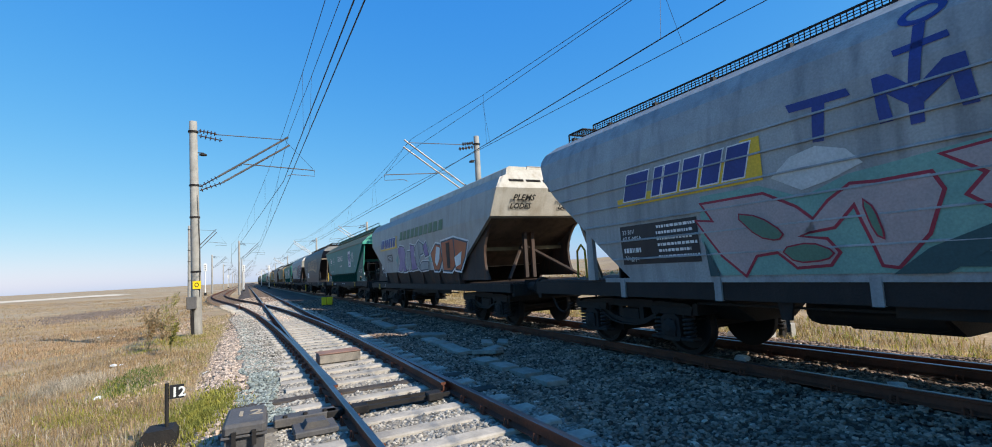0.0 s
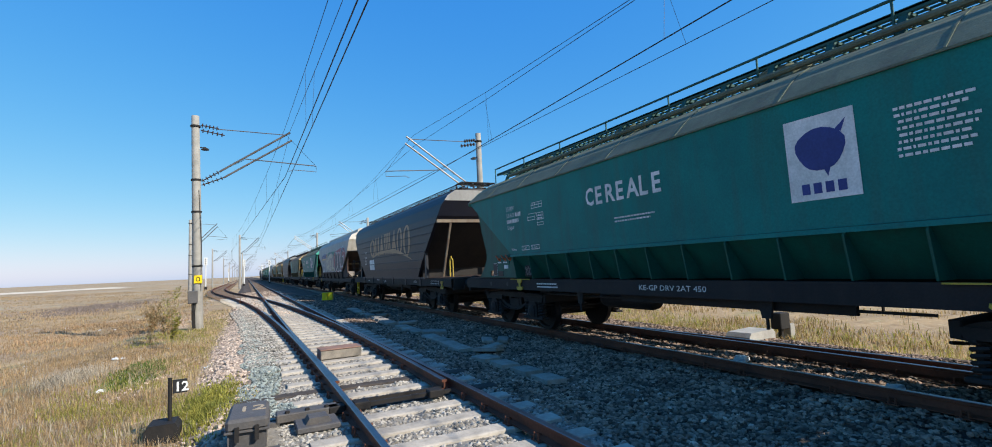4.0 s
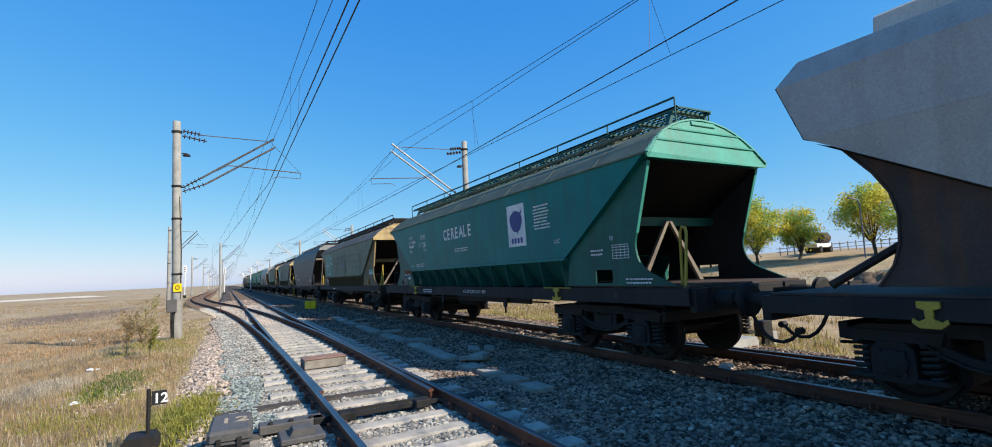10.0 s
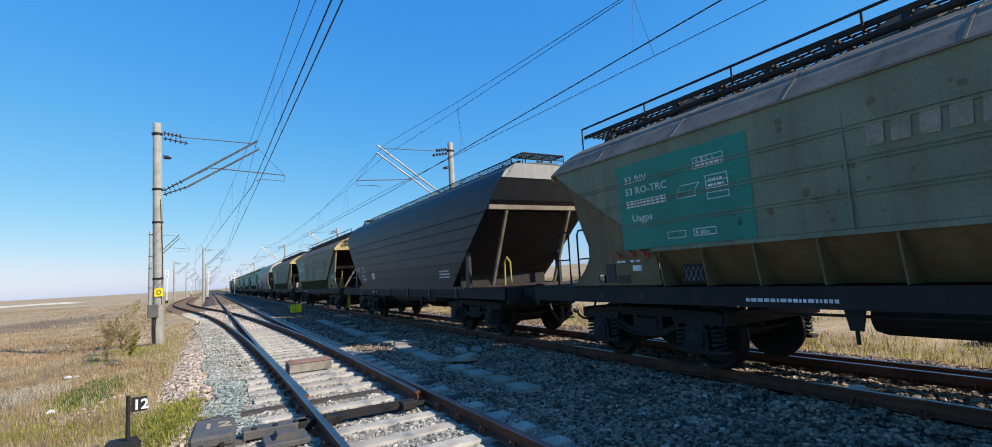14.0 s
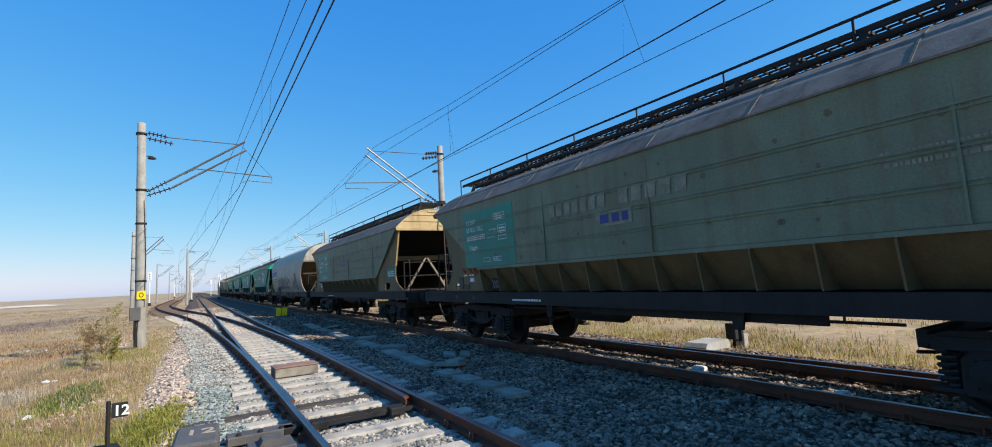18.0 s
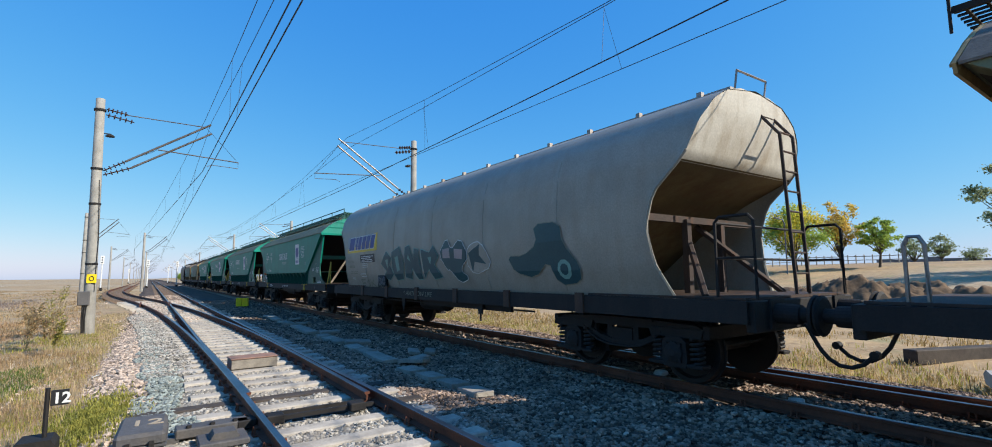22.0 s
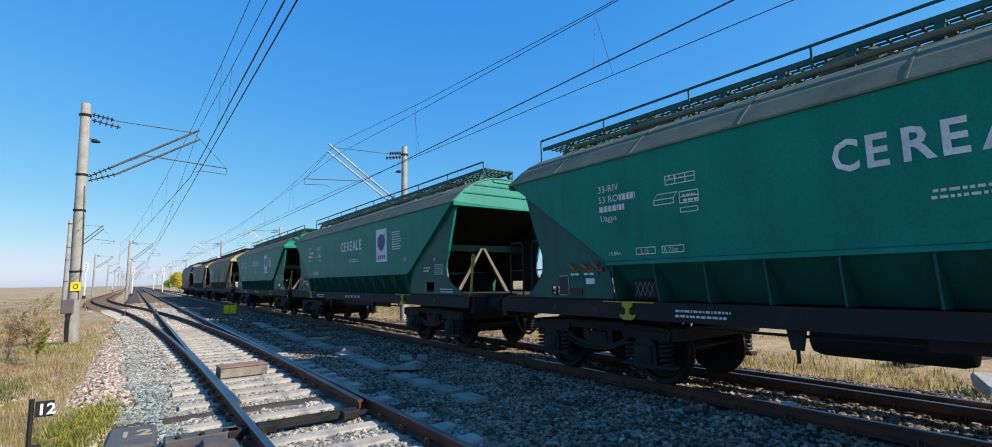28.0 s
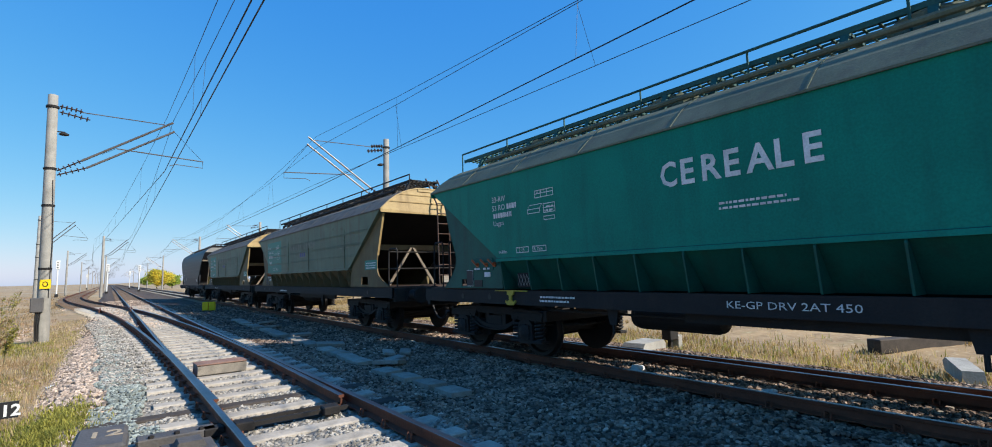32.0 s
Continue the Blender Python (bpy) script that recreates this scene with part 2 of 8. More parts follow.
M["bluestone"] = mat("blue_grey_gravel", (0.27, 0.295, 0.265), (0.18, 0.205, 0.185), 0.9, big=1.4, fine=30, bump=0.4, island=0.45)
M["brownstone"] = mat("pinkish_stone", (0.46, 0.35, 0.265), (0.33, 0.26, 0.205), 0.9, big=1.4, fine=30, bump=0.4, island=0.55)
M["rustbed"] = mat("rusty_brown_sleeper", (0.20, 0.14, 0.10), (0.12, 0.085, 0.062), 0.9, big=4.0, bump=0.3)
M["palebed"] = mat("pale_stone_fines", (0.30, 0.27, 0.225), (0.17, 0.155, 0.13), 0.95, big=2.0, fine=30.0, bump=1.0)
M["ground"] = mat("dry_steppe_ground", (0.44, 0.30, 0.155), (0.27, 0.185, 0.10), 0.95, big=0.35, fine=5.0, bump=1.0)
_nt = M["ground"].node_tree
_hv = [q for q in _nt.nodes if q.type == "HUE_SAT"][0]
_co = [q for q in _nt.nodes if q.type == "TEX_COORD"][0]
_last = _hv.inputs["Color"].links[0].from_socket
for _sc, _lo, _hi, _c in ((0.035, 0.48, 0.62, (0.40, 0.34, 0.25)), (0.11, 0.52, 0.66, (0.26, 0.185, 0.125)), (0.6, 0.56, 0.70, (0.24, 0.22, 0.10)), (2.3, 0.58, 0.72, (0.17, 0.115, 0.065)), (9.0, 0.55, 0.75, (0.52, 0.42, 0.27))):
    _n = _nt.nodes.new("ShaderNodeTexNoise")
    _n.inputs["Scale"].default_value, _n.inputs["Detail"].default_value = _sc, 5.0
    _nt.links.new(_co.outputs["Object"], _n.inputs["Vector"])
    _r = _nt.nodes.new("ShaderNodeMapRange")
    _r.inputs[1].default_value, _r.inputs[2].default_value, _r.inputs[4].default_value = _lo, _hi, 0.8
    _nt.links.new(_n.outputs[0], _r.inputs[0])
    _m = _nt.nodes.new("ShaderNodeMix")
    _m.data_type = "RGBA"
    _m.inputs["B"].default_value = (*_c, 1)
    _nt.links.new(_last, _m.inputs["A"])
    _nt.links.new(_r.outputs[0], _m.inputs["Factor"])
    _last = _m.outputs["Result"]
_nt.links.new(_last, _hv.inputs["Color"])
M["scuff"] = mat("scuffed_paint", (0.105, 0.11, 0.065), (0.12, 0.10, 0.06), 0.7, bump=0.03)
M["rustgrass"] = mat("rusty_dead_weed", (0.36, 0.235, 0.13), (0.25, 0.16, 0.088), 0.9, big=0.4, bump=0, island=0.4)
M["freshgrass"] = mat("fresh_green_weeds", (0.17, 0.24, 0.05), (0.12, 0.18, 0.04), 0.8, big=1.5, bump=0, island=0.4)
M["greyweed"] = mat("grey_violet_weed", (0.25, 0.20, 0.17), (0.17, 0.14, 0.125), 0.9, big=0.6, bump=0, island=0.4)
M["goldgrass"] = mat("golden_grass", (0.42, 0.295, 0.12), (0.30, 0.205, 0.085), 0.9, big=0.4, bump=0, island=0.4)
M["drygrass"] = mat("dry_grass", (0.50, 0.345, 0.175), (0.36, 0.245, 0.125), 0.9, big=0.4, bump=0, island=0.4)
M["palegrass"] = mat("straw_grass", (0.60, 0.47, 0.26), (0.45, 0.34, 0.18), 0.9, big=0.4, bump=0, island=0.35)
M["greygrass"] = mat("grey_withered_grass", (0.42, 0.36, 0.27), (0.28, 0.24, 0.18), 0.9, big=0.4, bump=0, island=0.4)
M["greengrass"] = mat("green_weeds", (0.42, 0.37, 0.075), (0.27, 0.27, 0.06), 0.8, big=1.5, bump=0, island=0.4)
M["stalk"] = mat("dry_weed_stalk", (0.30, 0.25, 0.13), (0.20, 0.165, 0.09), 0.9, bump=0.1)
M["bark"] = mat("bark", (0.10, 0.08, 0.06), (0.06, 0.05, 0.04), 0.9, bump=0.5)
M["leafgreen"] = mat("green_leaves", (0.30, 0.42, 0.08), (0.40, 0.48, 0.10), 0.7, big=0.6, bump=0, island=0.3)
M["leafyellow"] = mat("yellow_leaves", (0.75, 0.58, 0.07), (0.55, 0.52, 0.08), 0.7, big=0.35, bump=0, island=0.3)
M["leaforange"] = mat("orange_leaves", (0.68, 0.47, 0.10), (0.56, 0.44, 0.09), 0.7, big=0.35, bump=0, island=0.4)
M["leafdull"] = mat("dull_grey_green_leaves", (0.24, 0.29, 0.15), (0.32, 0.35, 0.18), 0.7, big=0.6, bump=0, island=0.3)
M["galv"] = mat("galvanised_steel", (0.34, 0.32, 0.30), (0.24, 0.20, 0.17), 0.5, 0.6, bump=0.05)
M["armsteel"] = mat("grey_cantilever_steel", (0.15, 0.14, 0.135), (0.10, 0.085, 0.075), 0.55, 0.4, bump=0.05)
M["mast"] = mat("mast_concrete", (0.34, 0.325, 0.29), (0.24, 0.23, 0.205), 0.9, big=2.5, bump=0.3, streak=(0.15, 0.14, 0.125), amount=0.35)
M["tan"] = mat("tan_stencil", (0.40, 0.32, 0.22), (0.30, 0.24, 0.16), 0.7, bump=0.02)
M["wire"] = mat("copper_wire", (0.035, 0.035, 0.04), (0.05, 0.045, 0.042), 0.5, 0.5, bump=0)
M["porcelain"] = mat("brown_porcelain", (0.06, 0.035, 0.03), (0.04, 0.025, 0.02), 0.2, bump=0)
M["boxgrey"] = mat("weathered_grey_cast_iron", (0.105, 0.10, 0.098), (0.07, 0.066, 0.064), 0.65, bump=0.2, streak=(0.14, 0.12, 0.1), amount=0.3)
M["whitepaint"] = mat("white_paint", (0.72, 0.72, 0.70), (0.6, 0.6, 0.58), 0.5, bump=0.05)
M["signyellow"] = mat("bright_yellow_paint", (0.85, 0.60, 0.012), (0.72, 0.50, 0.012), 0.5, bump=0.03)
M["dirt"] = mat("dark_earth", (0.17, 0.11, 0.065), (0.095, 0.065, 0.04), 0.95, big=1.5, fine=8, bump=1.0)
M["path"] = mat("pale_dirt_road", (0.70, 0.60, 0.46), (0.58, 0.49, 0.37), 0.95, big=0.3, bump=0.3)
M["brownwood"] = mat("reddish_board", (0.30, 0.17, 0.12), (0.20, 0.12, 0.09), 0.8, big=4, bump=0.2)
M["greywall"] = mat("grey_fence", (0.18, 0.18, 0.19), (0.13, 0.13, 0.14), 0.8, bump=0.1)


def leaf_light(m):
    """Leaves let part of the light through."""
    nt = m.node_tree
    bsdf = nt.nodes["Principled BSDF"]
    tr = nt.nodes.new("ShaderNodeBsdfTranslucent")
    nt.links.new(bsdf.inputs["Base Color"].links[0].from_socket, tr.inputs["Color"])
    mix = nt.nodes.new("ShaderNodeMixShader")
    mix.inputs[0].default_value = 0.5
    nt.links.new(bsdf.outputs[0], mix.inputs[1])
    nt.links.new(tr.outputs[0], mix.inputs[2])
    nt.links.new(mix.outputs[0], nt.nodes["Material Output"].inputs["Surface"])


for _k in ("leafgreen", "leafyellow", "leafdull", "leaforange", "greengrass", "freshgrass", "drygrass", "goldgrass", "palegrass"):
    leaf_light(M[_k])


# ---- mesh helpers ----
def mesh_of(name, bm, *mats, smooth=False):
    me = bpy.data.meshes.new(name)
    bmesh.ops.recalc_face_normals(bm, faces=bm.faces)
    bm.to_mesh(me)
    bm.free()
    for m in mats:
        me.materials.append(m)
    if smooth:
        for p in me.polygons:
            p.use_smooth = True
    return me


def part(name, bm, material, parent, label="", smooth=False, at=None):
    me = bm if isinstance(bm, bpy.types.Mesh) else mesh_of(name, bm, *(material if isinstance(material, tuple) else (material,)), smooth=smooth)
    ob = new(name, me)
    ob.parent = parent
    if at is not None:
        ob.matrix_basis = at
    if label:
        ob["label"] = label
    return ob


def thing(name, label, category, group="", kind="", at=None):
    ob = new(name)
    ob.empty_display_size = 0.2
    if at is not None:
        ob.matrix_basis = at
    return tagged(ob, label, category, group, kind)


def box(bm, x0, x1, y0, y1, z0, z1, bev=0.0):
    v = [bm.verts.new((x, y, z)) for z in (z0, z1) for y in (y0, y1) for x in (x0, x1)]
    fs = [bm.faces.new([v[i] for i in q]) for q in ((0, 2, 3, 1), (4, 5, 7, 6), (0, 1, 5, 4), (2, 6, 7, 3), (0, 4, 6, 2), (1, 3, 7, 5))]
    if bev:
        es = list({e for f in fs for e in f.edges})
        bmesh.ops.bevel(bm, geom=es, offset=bev, segments=1, affect="EDGES", profile=0.5)
    return v


def prism(bm, pts, axis, a, b):
    """Closed outline pts (2D) pulled along axis 'x', 'y' or 'z' from a to b."""
    def put(p, q):
        return {"x": (q, p[0], p[1]), "y": (p[0], q, p[1]), "z": (p[0], p[1], q)}[axis]
    lo = [bm.verts.new(put(p, a)) for p in pts]
    hi = [bm.verts.new(put(p, b)) for p in pts]
    k = len(pts)
    bm.faces.new(lo)
    bm.faces.new(hi[::-1])
    for i in range(k):
        bm.faces.new((lo[i], lo[(i + 1) % k], hi[(i + 1) % k], hi[i]))


def tube(bm, pts, r, seg=6, caps=True, r2=None):
    """A round bar along pts."""
    pts = [Vector(p) for p in pts]
    rings = []
    for i, p in enumerate(pts):
        d = (pts[min(i + 1, len(pts) - 1)] - pts[max(i - 1, 0)]).normalized()
        u = d.cross(Vector((0, 0, 1)))
        if u.length < 1e-3:
            u = d.cross(Vector((1, 0, 0)))
        u.normalize()
        w = d.cross(u)
        rr = r if r2 is None else r + (r2 - r) * i / (len(pts) - 1)
        rings.append([bm.verts.new(p + (u * math.cos(k * math.tau / seg) + w * math.sin(k * math.tau / seg)) * rr) for k in range(seg)])
    for a, b in zip(rings, rings[1:]):
        for k in range(seg):
            bm.faces.new((a[k], a[(k + 1) % seg], b[(k + 1) % seg], b[k]))
    if caps:
        bm.faces.new(rings[0][::-1])
        bm.faces.new(rings[-1])


def lathe(bm, prof, axis="x", seg=24, c=(0, 0, 0)):
    """prof: (along, radius) pairs turned about an axis through c."""
    rings = []
    for a, r in prof:
        ring = []
        for k in range(seg):
            p, q = r * math.cos(k * math.tau / seg), r * math.sin(k * math.tau / seg)
            v = {"x": (a, p, q), "y": (p, a, q), "z": (p, q, a)}[axis]
            ring.append(bm.verts.new((v[0] + c[0], v[1] + c[1], v[2] + c[2])))
        rings.append(ring)
    for a, b in zip(rings, rings[1:]):
        for k in range(seg):
            bm.faces.new((a[k], a[(k + 1) % seg], b[(k + 1) % seg], b[k]))
    bm.faces.new(rings[0])
    bm.faces.new(rings[-1][::-1])


def bm_new():
    return bmesh.new()

# ---- ground, ballast, tracks ----
def smooth(a, b, v):
    t = min(1.0, max(0.0, (v - a) / (b - a)))
    return t * t * (3 - 2 * t)


def ground_z(x, y):
    """Height of the steppe: a shallow dip beside the left shoulder, a rise far to the right."""
    z = -0.22 + 0.10 * noise.noise((x * 0.16, y * 0.16, 0.3)) + 0.03 * noise.noise((x * 0.9, y * 0.9, 4.0))
    z -= 0.35 * smooth(-4.5, -9.0, x) * (1 - smooth(-18, -60, x))
    z += 2.9 * smooth(22, 62, x) * smooth(-90, -10, y + 60)
    z += 1.1 * smooth(-60, -600, x)
    if -3.6 < x < 8.2:
        z = min(z, -0.20)
    return z


def axis_steps(spans):
    out = []
    for a, b, n in spans:
        out += [a + (b - a) * i / n for i in range(n)]
    return out + [spans[-1][1]]


xs = axis_steps([(-4500, -600, 5), (-600, -80, 10), (-80, -20, 20), (-20, -3.6, 44), (-3.6, 8.2, 10), (8.2, 24, 40), (24, 90, 33), (90, 600, 10), (600, 4500, 5)])
ys = axis_steps([(-4500, -300, 4), (-300, -60, 8), (-60, -4, 18), (-4, 40, 90), (40, 120, 40), (120, 700, 20), (700, 4500, 5)])
verts = [(x, y, ground_z(x, y) if abs(x) < 3000 and y < 3000 else 0.3) for y in ys for x in xs]
nx = len(xs)
faces = [(j * nx + i, j * nx + i + 1, (j + 1) * nx + i + 1, (j + 1) * nx + i) for j in range(len(ys) - 1) for i in range(nx - 1)]
me = bpy.data.meshes.new("ground")
me.from_pydata(verts, [], faces)
me.materials.append(M["ground"])
for p in me.polygons:
    p.use_smooth = True
tagged(new("ground", me), "dry yellow-brown steppe with sparse short grass", "ground", kind="structure")

# ballast bed, with sloping shoulders
bx = axis_steps([(-3.75, -2.75, 5), (-2.75, 7.0, 70), (7.0, 7.7, 4)])
by = axis_steps([(-12, 2, 20), (2, 16, 110), (16, 40, 60), (40, 120, 40), (120, 900, 30)])


def bed_z(x, y):
    e = smooth(-3.75, -2.75, x) * smooth(7.7, 7.0, x)
    hump = 0.03 * noise.noise((x * 1.4, y * 1.4, 0)) + 0.018 * noise.noise((x * 5, y * 5, 2.0))
    mid = -0.05 * smooth(0.8, 1.6, x) * smooth(3.4, 2.6, x)
    return -0.30 + e * (0.255 + hump + mid)


verts = [(x, y, bed_z(x, y)) for y in by for x in bx]
nx = len(bx)
faces = [(j * nx + i, j * nx + i + 1, (j + 1) * nx + i + 1, (j + 1) * nx + i) for j in range(len(by) - 1) for i in range(nx - 1)]
me = bpy.data.meshes.new("ballast_bed")
me.from_pydata(verts, [], faces)
me.materials.append(M["ballast"])
tagged(new("ballast_bed", me), "grey crushed stone ballast under both tracks", "ballast", kind="structure")

nb_x, nb_y = axis_steps([(-2.5, 0.62, 26)]), axis_steps([(-10, 2, 20), (2, 26, 190)])
verts = [(x, y, bed_z(x, y) + 0.012 * noise.noise((x * 9, y * 9, 5.0)) + 0.008) for y in nb_y for x in nb_x]
nx = len(nb_x)
faces = [(j * nx + i, j * nx + i + 1, (j + 1) * nx + i + 1, (j + 1) * nx + i) for j in range(len(nb_y) - 1) for i in range(nx - 1)]
me = bpy.data.meshes.new("ballast_bed")
me.from_pydata(verts, [], faces)
me.materials.append(M["palebed"])
tagged(new("ballast_bed", me), "pale stone fines packed between the near sleepers", "ballast", kind="structure")

RAIL_Z = 0.16
PROFILE = [(-0.070, -0.150), (0.070, -0.150), (0.070, -0.138), (0.012, -0.118), (0.010, -0.042), (0.036, -0.032), (0.036, -0.006), (0.030, 0.0), (-0.030, 0.0), (-0.036, -0.006), (-0.036, -0.032), (-0.010, -0.042), (-0.012, -0.118), (-0.070, -0.138)]


def rail(parent, path, label="", rusty=False):
    """A rail of flat-bottom section along path [(x, y)]."""
    bm = bm_new()
    k = len(PROFILE)
    rings = []
    for i, (x, y) in enumerate(path):
        ax, ay = path[max(i - 1, 0)]
        cx, cy = path[min(i + 1, len(path) - 1)]
        d = Vector((cx - ax, cy - ay)).normalized()
        rings.append([bm.verts.new((x + u * d.y, y - u * d.x, RAIL_Z + w)) for u, w in PROFILE])
    for a, b in zip(rings, rings[1:]):
        for i in range(k):
            f = bm.faces.new((a[i], a[(i + 1) % k], b[(i + 1) % k], b[i]))
            f.material_index = 1 if i in (6, 7, 8) and not (rusty and a[0].co.y > 24) else 0
    bm.faces.new(rings[0])
    bm.faces.new(rings[-1][::-1])
    return part("rail", bm, (M["railside"], M["railtop"]), parent, label)


def off(y):
    """Sideways offset of the diverging track."""
    if y < 7.2:
        return 0.0
    if y < 45:
        return (y - 7.2) ** 2 / 640
    if y < 53:
        return 2.233 + 0.118 * (y - 45)
    if y < 89:
        u = 89 - y
        return 5.32 - u * u * 0.118 / 72
    return 5.32


def steps(a, b, n):
    return [a + (b - a) * i / n for i in range(n + 1)]


near_track = thing("track", "straight track of worn steel rails on concrete sleepers", "track", kind="structure")
rail(near_track, [(0.0, y) for y in steps(-10, 900, 60)])
rail(near_track, [(-1.5, y) for y in steps(-10, 7.2, 6)] + [(-1.5 - off(y), y) for y in steps(8, 100, 70)] + [(-6.82, 900)], "curved stock rail", True)
rail(near_track, [(-1.5 + 0.062 * max(0.0, 1 - (y - 7.6) / 7), y) for y in steps(7.6, 36, 30)], "switch blade")
rail(near_track, [(-1.5, y) for y in steps(39, 900, 30)])
rail(near_track, [(-0.0 - off(y) - 0.13 * max(0.0, 1 - (y - 6.7) / 9), y) for y in steps(6.7, 37, 36)], "open switch blade")
rail(near_track, [(-off(y), y) for y in steps(38.5, 100, 60)] + [(-5.32, 900)], "", True)
bm = bm_new()
for xx in (-1.42, -1.58):
    prism(bm, [(-1.5 + (xx + 1.5) * 0.4 - 0.03, 36.2), (-1.5 + (xx + 1.5) * 1.4 - 0.03, 40.2), (-1.5 + (xx + 1.5) * 1.4 + 0.03, 40.2), (-1.5 + (xx + 1.5) * 0.4 + 0.03, 36.2)], "z", 0.03, RAIL_Z)
part("frog", bm, M["railside"], near_track, "cast steel crossing")
for xg in (-0.075, -1.5 - off(38) + 0.02):
    bm = bm_new()
    box(bm, xg - 0.03, xg + 0.03, 36, 40.5, 0.03, RAIL_Z + 0.02)
    part("check_rail", bm, M["railside"], near_track)

train_track = thing("track", "train track of rusty rails on concrete sleepers in ballast", "track", kind="structure")
rail(train_track, [(3.8, y) for y in steps(-30, 900, 60)])
rail(train_track, [(5.3, y) for y in steps(-30, 900, 60)])
rail(train_track, [(5.40 + 0.30 * min(1.0, (9 - y) / 5) + max(0, 4 - y) ** 2 / 640, y) for y in steps(-30, 9, 40)], "curved stock rail of a second turnout")


def sleeper_mesh(length, mname="sleeper"):
    bm = bm_new()
    h = length / 2
    prism(bm, [(-0.15, -0.20), (0.15, -0.20), (0.125, -0.012), (0.10, 0.0), (-0.10, 0.0), (-0.125, -0.012)], "x", -h, h)
    return mesh_of("sleeper", bm, M[mname])


SL = {k / 5: sleeper_mesh(k / 5) for k in range(13, 26)}
DARK = sleeper_mesh(3.4, "darkwood")
SLAB = sleeper_mesh(2.6, "slab")
rng = random.Random(5)
far = bm_new()
y = 2.45 - 0.61 * 22
k = 0
while y < 150:
    o = off(y)
    ln = min(5.0, round((2.6 + o) * 5) / 5)
    cx = -0.75 - (ln - 2.6) / 2
    if y < 46:
        at = pose(cx + rng.uniform(-.03, .03), y, rng.uniform(-.006, .004), 0, 0, rng.uniform(-0.5, 0.5))
        if 0.0 < y - 7.35 < 0.62 or 0 < y - 6.55 < 0.3:
            at = pose(cx - 0.3, y, -0.01)
            part("sleeper", DARK, None, near_track, "", at=at)
        else:
            part("sleeper", SL[ln], None, near_track, at=at)
    else:
        box(far, -2.05, 0.55, y - 0.12, y + 0.12, -0.2, 0.0)
        box(far, -2.05 - o, 0.55 - o, y - 0.12, y + 0.12, -0.2, 0.0)
    y += 0.61
part("far_sleepers", far, M["rustbed"], near_track)["kind"] = "stuff"
far = bm_new()
y = -5.0 - 0.62 * 10
while y < 150:
    if y < 40:
        part("sleeper", SLAB, None, train_track, at=pose(4.55 + rng.uniform(-.03, .03), y, rng.uniform(-.045, -.02), 0, 0, rng.uniform(-.6, .6)))
    else:
        box(far, 3.25, 5.85, y - 0.12, y + 0.12, -0.2, 0.0)
    y += 0.62
part("far_sleepers", far, M["slab"], train_track)["kind"] = "stuff"

# ---- the train ----
TRACK_X = 4.55


def interp(pts, z):
    """x of a profile [(x, z)] at height z."""
    for (x0, z0), (x1, z1) in zip(pts, pts[1:]):
        if z0 <= z <= z1:
            return x0 + (x1 - x0) * (z - z0) / max(1e-6, z1 - z0)
    return pts[0][0] if z < pts[0][1] else pts[-1][0]


def loft(bm, prof, half, cut, ny=1):
    """Closed hull: half profile [(x, z)] from the bottom edge to the ridge, mirrored; cut(z): how far each end stands back."""
    rows = []
    for x, z in prof:
        e = half - cut(z)
        rows.append([[bm.verts.new((s * x, -e + 2 * e * j / ny, z)) for j in range(ny + 1)] for s in (-1, 1)])
    for a, b in zip(rows, rows[1:]):
        for s in (0, 1):
            for j in range(ny):
                bm.faces.new((a[s][j], a[s][j + 1], b[s][j + 1], b[s][j]))
        for j in (0, ny):
            q = [a[0][j], a[1][j], b[1][j], b[0][j]]
            bm.faces.new(q)
    for j in range(ny):
        bm.faces.new((rows[0][0][j], rows[0][0][j + 1], rows[0][1][j + 1], rows[0][1][j]))
    bmesh.ops.remove_doubles(bm, verts=bm.verts, dist=1e-4)


